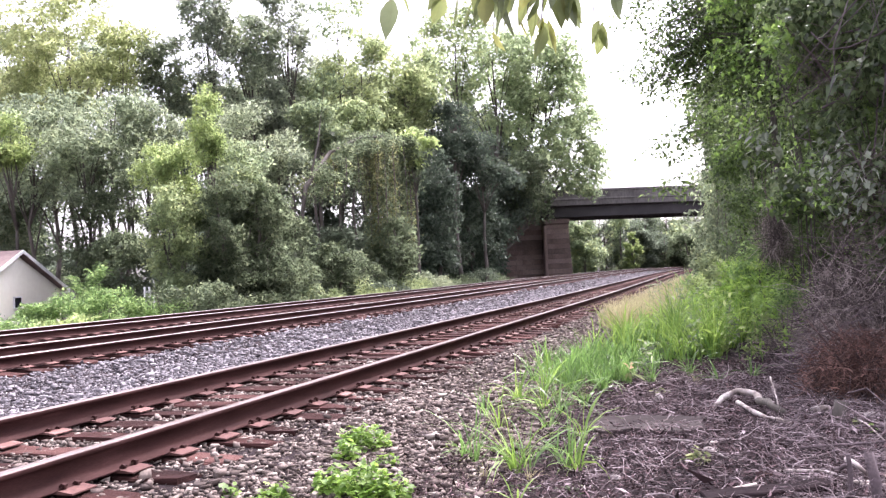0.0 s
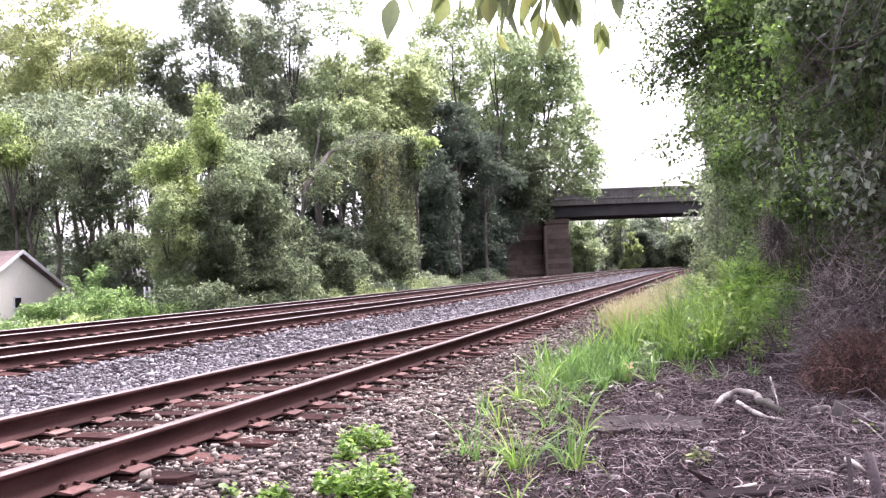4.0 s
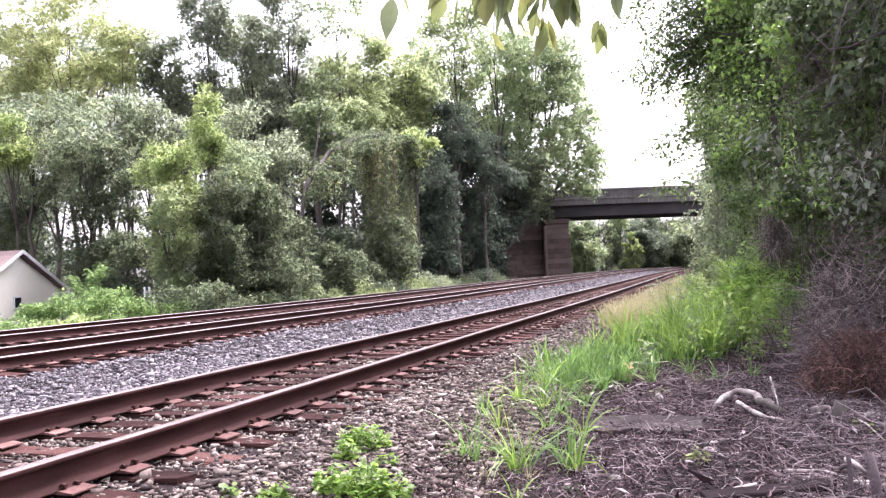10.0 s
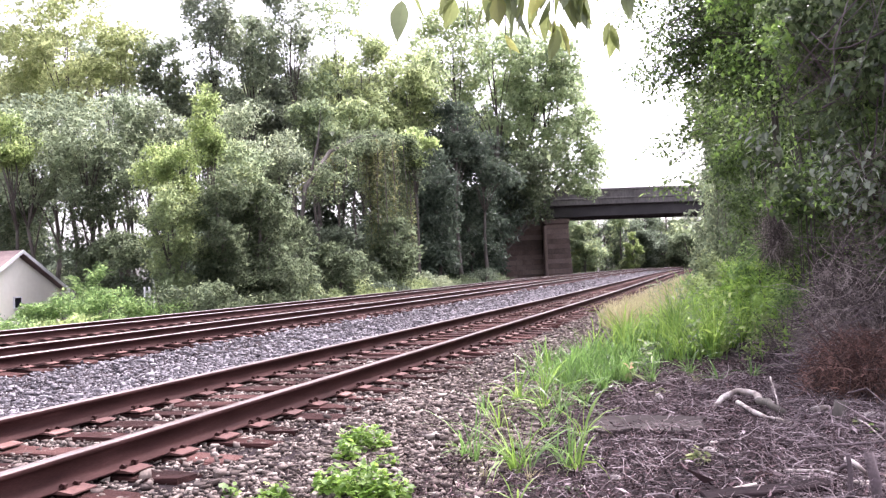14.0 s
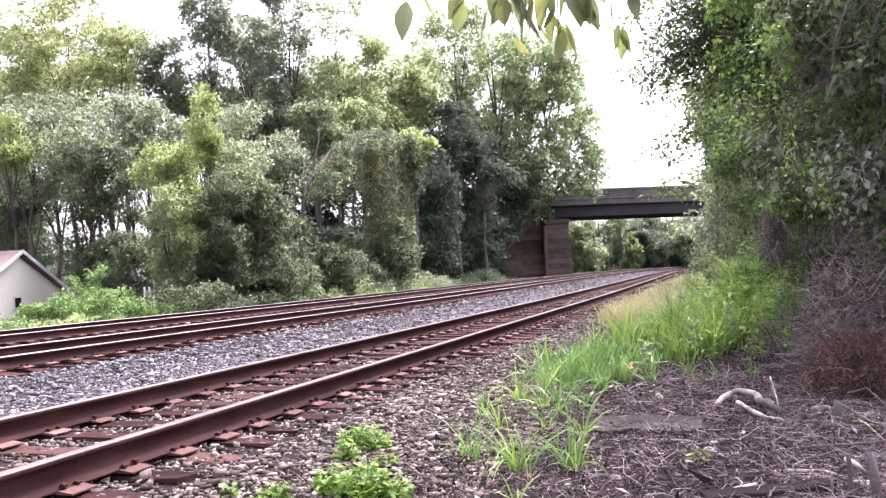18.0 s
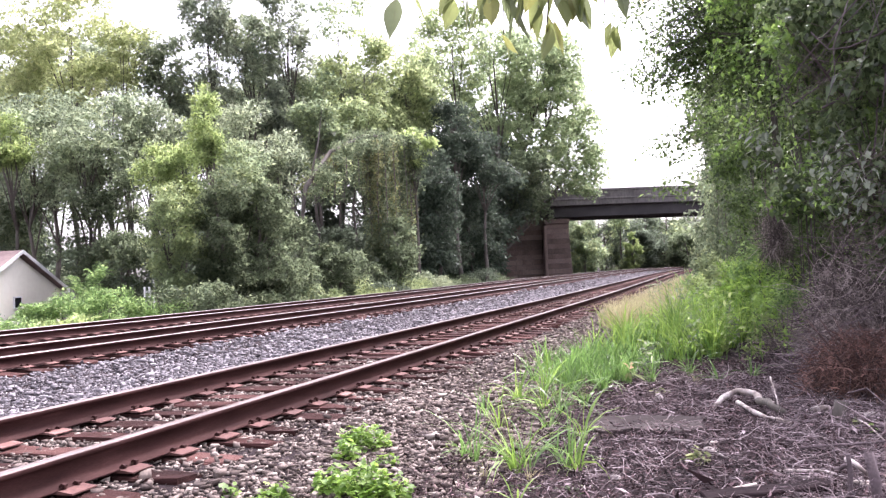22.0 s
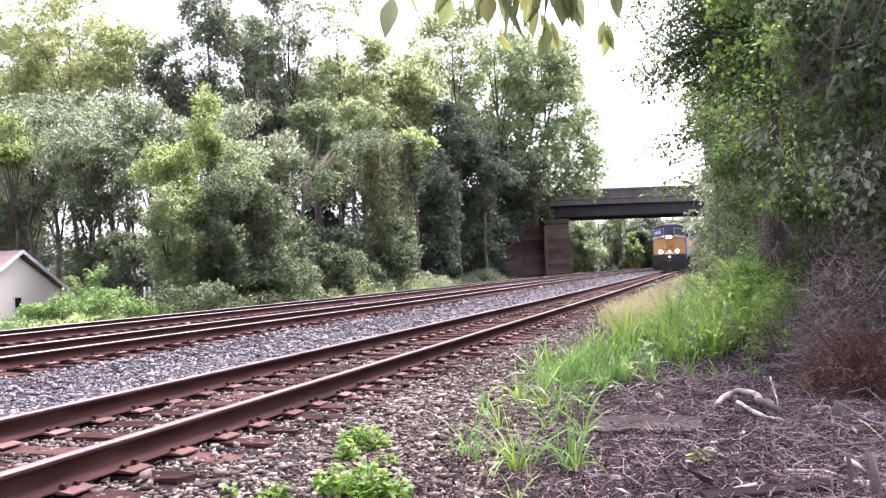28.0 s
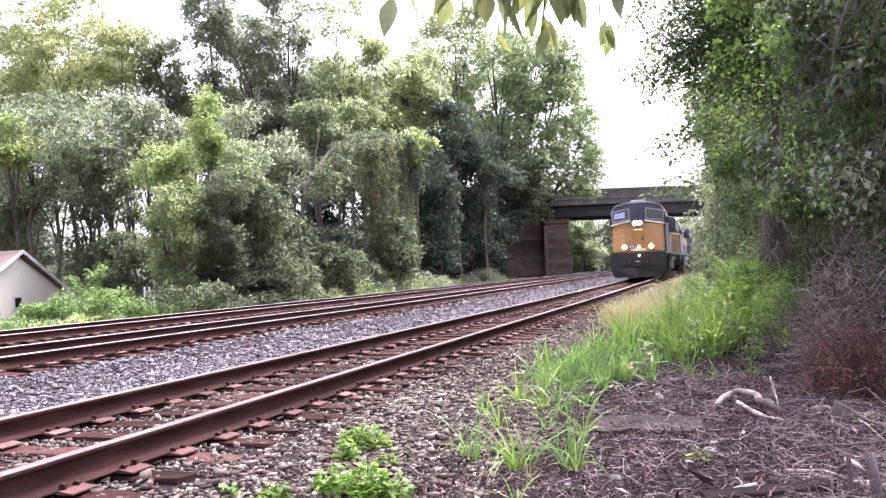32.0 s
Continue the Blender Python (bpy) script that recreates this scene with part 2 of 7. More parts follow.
M_ROOF = surf("shingle_roof", [(0.3, (0.22, 0.15, 0.14)), (0.7, (0.33, 0.24, 0.22))], 2, 30, 0.9, bump=0.4)
M_ROOFGREY = surf("grey_roof", [(0.3, (0.2, 0.2, 0.21)), (0.7, (0.3, 0.3, 0.31))], 1, 14, 0.85, bump=0.2)
M_GLASS = surf("dark_glass", [(0.3, (0.012, 0.014, 0.02)), (0.7, (0.02, 0.022, 0.03))], 2, 5, 0.08, bump=0.0, spec=0.8)
# ---------------------------------------------------------------- the railway's line
MID_A, MID_B, MID_C = -4.355, -10.38, -14.76
GAUGE = 1.509
TIE_STEP = 0.495
# the middle of the near track: straight, a slight set to the left, then a long right-hand curve
LINE_S = np.arange(20.0, 700.0, 0.5)
LINE_TURN = -0.01 * np.clip((LINE_S - 20) / 16, 0, 1) + np.maximum(0, LINE_S - 66) / 600
LINE_X = MID_A + np.concatenate([[0], np.cumsum(np.sin(LINE_TURN) * 0.5)[:-1]])
LINE_Y = 20.0 + np.concatenate([[0], np.cumsum(np.cos(LINE_TURN) * 0.5)[:-1]])


def along(s, x=0.0):
    """The point s metres along the line at the side distance x of the straight part, and the heading."""
    if s <= 20:
        return x, s, 0.0
    phi = float(np.interp(s, LINE_S, LINE_TURN))
    over = max(0.0, s - LINE_S[-1])
    d = x - MID_A
    return float(np.interp(s, LINE_S, LINE_X)) + d * math.cos(phi) + over * math.sin(phi), float(np.interp(s, LINE_S, LINE_Y)) - d * math.sin(phi) + over * math.cos(phi), phi


def lift(s):
    """The line climbs a little."""
    return 0.0012 * min(max(0.0, s - 25), 200)


# ---------------------------------------------------------------- ground
GROUND_X = [(-420, -3.0), (-60, -2.6), (-36, -2.2), (-24, -1.6), (-20.5, -1.1), (-18.6, -0.55), (-17.2, -0.16), (-16.2, -0.06), (-13.4, -0.07),
            (-12.6, -0.12), (-11.8, -0.07), (-9.0, -0.07), (-8.2, -0.16), (-7.0, -0.16), (-6.2, -0.08), (-5.2, -0.045), (-3.4, -0.045), (-2.9, -0.06),
            (-2.3, -0.11), (-1.6, -0.15), (-0.8, -0.12), (0.3, -0.08), (1.5, -0.02), (3.0, 0.12), (6.0, 0.5), (14.0, 1.0), (60, 1.5), (420, 2.0)]


def ground_z(x):
    for (x0, z0), (x1, z1) in zip(GROUND_X, GROUND_X[1:]):
        if x0 <= x <= x1:
            return z0 + (z1 - z0) * (x - x0) / (x1 - x0)
    return GROUND_X[0][1] if x < -420 else GROUND_X[-1][1]


def make_ground():
    xs = []
    for (x0, _), (x1, _) in zip(GROUND_X, GROUND_X[1:]):
        n = max(1, int((x1 - x0) / 0.35)) if x0 > -25 and x1 < 7 else 3
        xs += [x0 + (x1 - x0) * k / n for k in range(n)]
    xs = [-2500.0] + xs + [420.0, 2500.0]
    ss = list(np.arange(-30, 3, 3.0)) + list(np.arange(3, 20, 0.35)) + list(np.arange(20, 72, 1.0)) + list(np.arange(72, 200, 4.0)) + list(np.arange(200, 640, 20.0)) + [640, 900, 2600]
    verts, faces = [], []
    for s in ss:
        for x in xs:
            side = max(-60.0, min(60.0, x))
            px, py, _ = along(s, side)
            px += x - side
            z = ground_z(x) + lift(s)
            near = max(0.0, 1 - abs(s - 8) / 14) if x > -2.6 else 0.0
            z += 0.035 * near * noise.noise(Vector((px * 1.7, py * 1.7, 0))) + (0.012 * noise.noise(Vector((px * 6, py * 6, 3))) if s < 25 else 0)
            verts.append((px, py, z))
    n = len(xs)
    for j in range(len(ss) - 1):
        for i in range(n - 1):
            faces.append((j * n + i, j * n + i + 1, j * n + n + i + 1, j * n + n + i))
    g = link_mesh("ground", cloud_mesh("ground", verts, faces, True), M_DIRT)
    tagged(g, "brown dirt and ballast ground beside the railway", "ground", kind="structure")


make_ground()

# ---------------------------------------------------------------- tracks
RAIL = [(-0.075, 0.012), (0.075, 0.012), (0.075, 0.022), (0.022, 0.038), (0.009, 0.055), (0.009, 0.138), (0.03, 0.15), (0.037, 0.157), (0.037, 0.18), (0.028, 0.188), (0.012, 0.19),
        (-0.012, 0.19), (-0.028, 0.188), (-0.037, 0.18), (-0.037, 0.157), (-0.03, 0.15), (-0.009, 0.138), (-0.009, 0.055), (-0.022, 0.038), (-0.075, 0.022)]


def rail_mesh(x, worn):
    ss = list(np.arange(-12, 20, 4.0)) + list(np.arange(20, 200, 3.0)) + list(np.arange(200, 640, 8.0))
    verts, faces, n = [], [], len(RAIL)
    for s in ss:
        px, py, phi = along(s, x)
        for u, z in RAIL:
            verts.append((px + u * math.cos(phi), py - u * math.sin(phi), z + lift(s)))
    for j in range(len(ss) - 1):
        for i in range(n):
            k = (i + 1) % n
            faces.append((j * n + i, j * n + n + i, j * n + n + k, j * n + k))
    me = cloud_mesh("rail", verts, faces)
    me.materials.append(M_RUST)
    me.materials.append(worn)
    top = [1 if 8 <= f % n <= 12 else 0 for f in range(len(faces))]
    me.polygons.foreach_set("material_index", np.array(top, dtype=np.int32))
    return me


def tie_mesh(seed):
    rng = random.Random(seed)
    bm = bmesh.new()
    box(bm, -1.295, 1.295, -0.112, 0.112, -0.178, 0.0, 0.012)
    bmesh.ops.subdivide_edges(bm, edges=[e for e in bm.edges if abs(e.verts[0].co.x - e.verts[1].co.x) > 1], cuts=7)
    for v in bm.verts:
        v.co += Vector((rng.uniform(-0.05, 0.02) * (1 if v.co.x > 0 else -1) if abs(v.co.x) > 1.2 else 0, rng.uniform(-0.014, 0.014), rng.uniform(-0.016, 0.002) - (rng.uniform(0, 0.03) if abs(v.co.x) > 1.2 else 0)))
    me = bpy.data.meshes.new("tie")
    bm.to_mesh(me)
    bm.free()
    me.materials.append(M_TIE)
    return me


def plate_mesh():
    bm = bmesh.new()
    prism(bm, [(-0.18, 0.0), (0.18, 0.0), (0.18, 0.008), (0.085, 0.02), (0.078, 0.013), (-0.078, 0.013), (-0.085, 0.02), (-0.18, 0.008)], -0.098, 0.098)
    for u in (-0.14, 0.14):
        for v in (-0.05, 0.06):
            box(bm, u - 0.009, u + 0.009, v - 0.009, v + 0.009, 0.006, 0.0125)
    me = bpy.data.meshes.new("tie_plate")
    bm.to_mesh(me)
    bm.free()
    me.materials.append(M_PLATE)
    return me


def spike_mesh():
    bm = bmesh.new()
    box(bm, -0.008, 0.008, -0.008, 0.008, 0.012, 0.05)
    prism(bm, [(-0.024, 0.044), (0.013, 0.05), (0.013, 0.062), (-0.008, 0.068), (-0.026, 0.054)], -0.013, 0.013)
    me = bpy.data.meshes.new("spike")
    bm.to_mesh(me)
    bm.free()
    me.materials.append(M_RUST)
    return me


TIES = [tie_mesh(k) for k in range(6)]
PLATE, SPIKE = plate_mesh(), spike_mesh()


def child(name, me, parent, m):
    ob = new(name, me)
    ob.parent = parent
    ob.matrix_basis = m
    return ob


def railway_track(mid, first, count, plates, spikes, label, worn, rng):
    track = tagged(empty("railway_track"), label, "railway track", "parallel railway tracks")
    for side in (-1, 1):
        ob = new("rail", rail_mesh(mid + side * GAUGE / 2, worn))
        ob.parent = track
        ob["label"] = "rusty steel rail with a bright worn top"
    rest_v, rest_f = [], []
    pv = np.array([v.co for v in PLATE.vertices])
    for k in range(count):
        s = first + k * TIE_STEP + rng.uniform(-0.025, 0.025)
        x, y, phi = along(s, mid)
        turn = -math.degrees(phi) + rng.uniform(-1.2, 1.2)
        m = pose(x, y, lift(s) + rng.uniform(-0.018, 0.0), 0, 0, turn) @ pose(rng.uniform(-0.05, 0.05), 0, 0, 0, 0, 180 * (k % 2))
        child("tie", TIES[rng.randrange(6)], track, m)
        for side in (-1, 1):
            pm = pose(x, y, lift(s) + 0.001, 0, 0, turn) @ pose(side * GAUGE / 2, 0, 0)
            if k < plates:
                pl = child("tie_plate", PLATE, track, pm)
                if k < spikes:
                    for u, v in ((-0.088, -0.05), (-0.088, 0.055), (0.088, 0.05), (0.088, -0.055)):
                        if rng.random() < 0.8:
                            child("spike", SPIKE, pl, pose(u, v, rng.uniform(-0.026, -0.006), 0, 0, 0 if u > 0 else 180))
            elif k < plates + 110:
                o = len(rest_v)
                rest_v += [tuple(pm @ Vector(c)) for c in pv[:16]]
                rest_f += [[o + i for i in f.vertices] for f in list(PLATE.polygons)[:10]]
    if rest_v:
        me = bpy.data.meshes.new("tie_plates")
        me.from_pydata(rest_v, [], rest_f)
        tagged(link_mesh("far_plating", me, M_PLATE, track), kind="stuff")
    return track


rng = random.Random(5)
railway_track(MID_A, 3.794 - 20 * TIE_STEP, 232, 108, 78, "rusty railway track on dark wooden ties in gravel", M_STEEL, rng)
railway_track(MID_B, 6.0 - 16 * TIE_STEP, 226, 86, 56, "rusty middle railway track beside a gravel strip", M_GLINTTOP, rng)
railway_track(MID_C, 11.0 - 20 * TIE_STEP, 210, 30, 0, "rusty railway track along the trees", M_GLINTTOP, rng)


# ---------------------------------------------------------------- ballast stones
def stone_shapes(rng, n, rough):
    if rough:
        base = np.array([(1, 0, 0), (-1, 0, 0), (0, 1, 0), (0, -1, 0), (0, 0, 1), (0, 0, -1)], float)
        faces = np.array([(0, 2, 4), (2, 1, 4), (1, 3, 4), (3, 0, 4), (2, 0, 5), (1, 2, 5), (3, 1, 5), (0, 3, 5)])
    else:
        base = np.array([(x, y, z) for x in (-1, 1) for y in (-1, 1) for z in (-1, 1)], float) * 0.68
        faces = np.array([(0, 1, 3), (0, 3, 2), (4, 6, 7), (4, 7, 5), (0, 4, 5), (0, 5, 1), (2, 3, 7), (2, 7, 6), (0, 2, 6), (0, 6, 4), (1, 5, 7), (1, 7, 3)])
    out = []
    for _ in range(n):
        v = base * rng.uniform(0.65, 1.35, (len(base), 1)) + rng.uniform(-0.42, 0.42, base.shape)
        for _ in range(2):
            cut = rng.normal(0, 1, 3)
            cut /= np.linalg.norm(cut)
            over = np.maximum(0, v @ cut - rng.uniform(0.45, 0.8))
            v = v - over[:, None] * cut
        out.append(v * np.array([rng.uniform(0.8, 1.5), rng.uniform(0.55, 0.95), rng.uniform(0.32, 0.6)]))
    return out, faces


def scatter_stones(name, centres, sizes, seed, material, label, rough=False):
    rng = np.random.RandomState(seed)
    shapes, faces = stone_shapes(rng, 24, rough)
    n, k = len(centres), len(shapes[0])
    pick = rng.randint(0, len(shapes), n)
    v = np.array(shapes)[pick] * np.asarray(sizes)[:, None, None]
    a, b = rng.uniform(0, math.tau, n), rng.normal(0, 0.5, n)
    ca, sa, cb, sb = np.cos(a), np.sin(a), np.cos(b), np.sin(b)
    x, y, z = v[:, :, 0], v[:, :, 1], v[:, :, 2]
    y, z = y * cb[:, None] - z * sb[:, None], y * sb[:, None] + z * cb[:, None]
    x, y = x * ca[:, None] - y * sa[:, None], x * sa[:, None] + y * ca[:, None]
    p = np.stack([x, y, z], 2) + np.asarray(centres)[:, None, :]
    f = faces[None] + (np.arange(n) * k)[:, None, None]
    ob = link_mesh(name, cloud_mesh(name, p.reshape(-1, 3), f.reshape(-1, 3)), material)
    return tagged(ob, label, "gravel", kind="stuff")


def ballast(seed, x0, x1, bands, low=-0.2, high=0.9):
    """Centres and sizes of stones over a strip; bands of (s0, s1, stones a square metre, radius)."""
    rng = np.random.RandomState(seed)
    cs, rs = [], []
    for s0, s1, dens, rad in bands:
        n = int((x1 - x0) * (s1 - s0) * dens)
        xs, ss = rng.uniform(x0, x1, n), rng.uniform(s0, s1, n)
        r = rad * np.exp(rng.normal(0, 0.36, n))
        for x, s, q in zip(xs, ss, r):
            px, py, _ = along(s, x)
            cs.append((px, py, ground_z(x) + lift(s) + rng.uniform(low, high) * q))
            rs.append(q)
    return cs, rs


GRAVEL = [
    # side from, to, bands, material, label
    (-3.05, -1.3, [(2.6, 9, 1150, 0.0172), (9, 15, 800, 0.0175)], [(-6, 2.6, 45, 0.045), (2.6, 9, 600, 0.011), (15, 30, 430, 0.024), (30, 60, 150, 0.04)], M_STONE_BROWN, "grey-brown crushed stone beside the track ties"),
    (-5.75, -3.05, [(2.6, 11, 780, 0.0165)], [(-6, 2.6, 50, 0.045), (11, 20, 290, 0.031), (20, 36, 110, 0.045)], M_STONE_BROWN, "rust-stained crushed stone between the rails"),
    (-9.3, -5.6, [(4, 12, 600, 0.0205)], [(-6, 4, 35, 0.055), (12, 24, 260, 0.031), (24, 45, 130, 0.038), (45, 110, 45, 0.052)], M_STONE, "clean grey crushed stone between two railway tracks"),
    (-16.4, -9.3, [], [(-4, 8, 20, 0.06), (8, 30, 55, 0.05), (30, 80, 18, 0.075)], M_STONE_BROWN, "rust-stained stone round the far ties"),
]
for k, (x0, x1, fine_bands, far_bands, mat, label) in enumerate(GRAVEL):
    for q, bands in enumerate((fine_bands, far_bands)):
        if bands:
            cs, rs = ballast(11 + 7 * k + q, x0, x1, bands, *((-0.2, 1.0) if k == 1 and q == 0 else (-0.8, 0.3) if k in (1, 3) else (-0.2, 0.9)))
            scatter_stones("ballast_gravel", cs, rs, 5 * k + q, mat, label, q == 1)


# ---------------------------------------------------------------- bridge
def bridge():
    b = tagged(empty("road_bridge", -18.05, 104.5, 0, 20.0), "weathered concrete and steel road bridge over the tracks", "bridge")
    # local x runs along the deck
    part("deck", box(bmesh.new(), -18, 50, 0.1, 10.3, 8.75, 9.2, 0.04), M_CONC, b)
    for y in (0.6, 3.3, 6.1, 9.4):
        bm = prism(bmesh.new(), [(-0.24, 7.28), (0.24, 7.28), (0.24, 7.37), (0.03, 7.39), (0.03, 8.64), (0.24, 8.66), (0.24, 8.745), (-0.24, 8.745), (-0.24, 8.66), (-0.03, 8.64), (-0.03, 7.39), (-0.24, 7.37)], -2.6, 46)
        bmesh.ops.rotate(bm, verts=bm.verts, cent=(0, 0, 0), matrix=Matrix.Rotation(-math.pi / 2, 3, "Z"))
        bmesh.ops.translate(bm, verts=bm.verts, vec=(0, y, 0))
        part("girder", bm, M_GIRDER, b, "dark steel girder")
    for y, s in ((-0.12, 1), (10.5, -1)):
        bm = prism(bmesh.new(), [(y, 8.72), (y + 0.4 * s, 8.72), (y + 0.4 * s, 10.74), (y + 0.02 * s, 10.74), (y - 0.07 * s, 10.68), (y - 0.07 * s, 10.42), (y, 10.36), (y, 9.6), (y - 0.07 * s, 9.54), (y - 0.07 * s, 9.4), (y, 9.34)], -18, 50, "x", 0.01)
        part("parapet", bm, M_CONC, b, "grey concrete parapet")
    return b


def pier():
    p = tagged(empty("bridge_pier", -19.75, 104.9, -0.4, 20.0), "tall stone block pier carrying the road bridge", "bridge pier")
    rng = random.Random(3)
    rows, h = 11, 0.626
    for k in range(rows):
        t = k / rows
        o = rng.uniform(-0.025, 0.025)
        bm = box(bmesh.new(), -1.5 + 0.14 * t, 1.78 - 0.34 * t + o, -0.6 + o + 0.14 * t, 10.0, k * h + 0.012, (k + 1) * h - 0.012, 0.03)
        part("stone_course", bm, M_PIER, p)
    part("core", box(bmesh.new(), -1.3, 1.35, -0.4, 9.9, 0, rows * h), M_GIRDER, p, "recessed dark joints")
    part("cap", box(bmesh.new(), -1.6, 1.6, -0.62, 10.2, rows * h, rows * h + 0.62, 0.05), M_PIER, p, "dark stone cap")
    part("pilaster", box(bmesh.new(), -1.72, -1.34, -0.85, 0.4, 0, rows * h - 0.2, 0.06), M_PIER, p, "narrow upright stone band")
    ab = tagged(empty("bridge_abutment", -24.2, 103.4, -0.4, 20.0), "dark stone abutment wall beside the bridge pier", "abutment")
    for k in range(rows + 1):
        for x0, x1 in ((-3.9, -0.4 + 0.7 * (k % 2)), (-0.4 + 0.7 * (k % 2), 3.2)):
            o = rng.uniform(-0.03, 0.03)
            part("stone_block", box(bmesh.new(), x0 + 0.01, x1 - 0.01, 0.35 + o + 0.02 * k, 2.2, k * h + 0.012, (k + 1) * h - 0.012, 0.03), M_PIER, ab)
    part("core", box(bmesh.new(), -4.4, 3.1, 0.72, 2.3, 0, (rows + 1) * h), M_GIRDER, ab)


bridge()
pier()


# ---------------------------------------------------------------- houses
def house(x, y, half, eave, peak, depth, ground, rz, roof_mat, wall_mat, label, window=True):
    """Gable wall in the local plane x = 0, ridge running to local -x."""
    h = tagged(empty("house", x, y, ground, rz), label, "house")
    e, p = eave - ground, peak - ground
    bm = prism(bmesh.new(), [(-half + 0.3, 0), (half - 0.3, 0), (half - 0.3, e), (0, p - 0.16), (-half + 0.3, e)], -depth, -0.02, "x")
    part("wall", bm, wall_mat, h)
    z = 0.0
    while z < p - 0.3:
        w = half - 0.3 if z < e - 0.1 else (half - 0.3) * (p - 0.2 - z - 0.125) / (p - 0.2 - e) - 0.12
        if w > 0.2:
            bm = prism(bmesh.new(), [(0.0, z), (0.026, z), (0.004, z + 0.125), (0.0, z + 0.125)], -w, w, "y")
            part("siding_board", bm, wall_mat, h)
        z += 0.125
    for s in (-1, 1):
        bm = prism(bmesh.new(), [(s * (half + 0.1), e - 0.14), (0, p), (0, p + 0.1), (s * (half + 0.1), e - 0.02)], -depth - 0.3, 0.3, "x")
        part("roof", bm, roof_mat, h, "brown shingle roof slope")
        bm = prism(bmesh.new(), [(s * (half + 0.14), e - 0.2), (0, p - 0.06), (0, p + 0.12), (s * (half + 0.14), e - 0.02)], 0.3, 0.36, "x")
        part("rake_board", bm, M_TRIM, h, "white gable trim")
    if window:
        bm = box(bmesh.new(), 0.02, 0.09, -0.5, 0.15, e - 0.95, e - 0.3)
        win = part("window", bm, M_TRIM, h, "small window with white frame")
        bm = box(bmesh.new(), 0.06, 0.1, -0.43, 0.08, e - 0.88, e - 0.37)
        part("pane", bm, M_GLASS, win)
    return h


house(-35.0, 34.5, 4.15, 0.98, 2.99, 9.0, -2.3, 12, M_ROOF, M_SIDING, "small cream-sided house with a white-trimmed gable")
house(-9.6, 176.0, 3.4, 6.3, 8.1, 10.0, 0.4, 0, M_ROOFGREY, M_SIDING, "distant grey-roofed house among trees", False)

# white garden gate half hidden by bushes
gate = tagged(empty("garden_gate", -24.0, 30.9, -1.6), "small white garden gate behind bushes", "gate")
for y in (-0.32, 0.0, 0.32):
    part("post", box(bmesh.new(), -0.04, 0.04, y - 0.04, y + 0.04, 0, 2.55 + (0.3 if y > 0.1 else 0), 0.01), M_TRIM, gate)
for z in (1.9, 2.3):
    part("rail", box(bmesh.new(), -0.02, 0.02, -0.36, 0.36, z, z + 0.08, 0.01), M_TRIM, gate)
# ---------------------------------------------------------------- plants
def unit(rng, n):
    v = rng.normal(0, 1, (n, 3))
    return v / np.linalg.norm(v, axis=1, keepdims=True)


def leaf_mesh(name, pts, size, rng, droop=0.3, wide=0.55, spread=0.3, face=None, simple=False, heart=False):
    """Leaves at points: folded four-cornered ones, or for far trees simple three-cornered ones. face: the way their upper sides look."""
    pts = np.asarray(pts, float)
    n = len(pts)
    if face is None:
        face = np.array([0, 0, 1.0]) + unit(rng, n) * 0.9
    else:
        face = face * 0.42 + np.array([0, 0, 0.5]) + unit(rng, n) * 0.95
    face = face / (np.linalg.norm(face, axis=1, keepdims=True) + 1e-9)
    d = np.cross(face, unit(rng, n)) + np.array([0, 0, -droop])
    d -= face * (d * face).sum(1, keepdims=True)
    d /= np.linalg.norm(d, axis=1, keepdims=True) + 1e-9
    side = np.cross(d, face)
    s = (size * np.exp(rng.normal(0, spread, n)))[:, None]
    w = s * wide * 0.5
    o = np.arange(n)[:, None]
    if simple:
        v = np.stack([pts - side * w, pts + side * w + d * s * 0.25, pts + d * s], 1)
        return cloud_mesh(name, v.reshape(-1, 3), o * 3 + np.array([[0, 1, 2]]))
    if heart:
        up = face * w * 0.3
        v = np.stack([pts, pts - d * s * 0.08 + side * w * 0.75 + up, pts + d * s * 0.3 + side * w * 1.1 + up, pts + d * s, pts + d * s * 0.3 - side * w * 1.1 + up, pts - d * s * 0.08 - side * w * 0.75 + up], 1)
        f = np.concatenate([o * 6 + np.array([t]) for t in ((0, 1, 2), (0, 2, 3), (0, 3, 4), (0, 4, 5))], 1).reshape(-1, 3)
        return cloud_mesh(name, v.reshape(-1, 3), f)
    v = np.stack([pts, pts + d * s * 0.45 + side * w + face * w * 0.35, pts + d * s, pts + d * s * 0.45 - side * w + face * w * 0.35], 1)
    f = np.concatenate([o * 4 + np.array([[0, 1, 2]]), o * 4 + np.array([[0, 2, 3]])], 1).reshape(-1, 3)
    return cloud_mesh(name, v.reshape(-1, 3), f)


def clumps(rng, centres, radii, count, flat=0.8):
    """Leaf points round clump centres, most of them near the clump's skin, and the way out of the clump."""
    centres, radii = np.asarray(centres, float), np.asarray(radii, float)
    share = radii ** 2 / (radii ** 2).sum()
    pick = rng.choice(len(centres), count, p=share)
    out = unit(rng, count)
    r = radii[pick] * np.clip(0.95 - np.abs(rng.normal(0, 0.22, count)) + 0.12 * rng.normal(0, 1, count), 0.15, 1.4)
    return centres[pick] + out * r[:, None] * np.array([1, 1, flat]), out


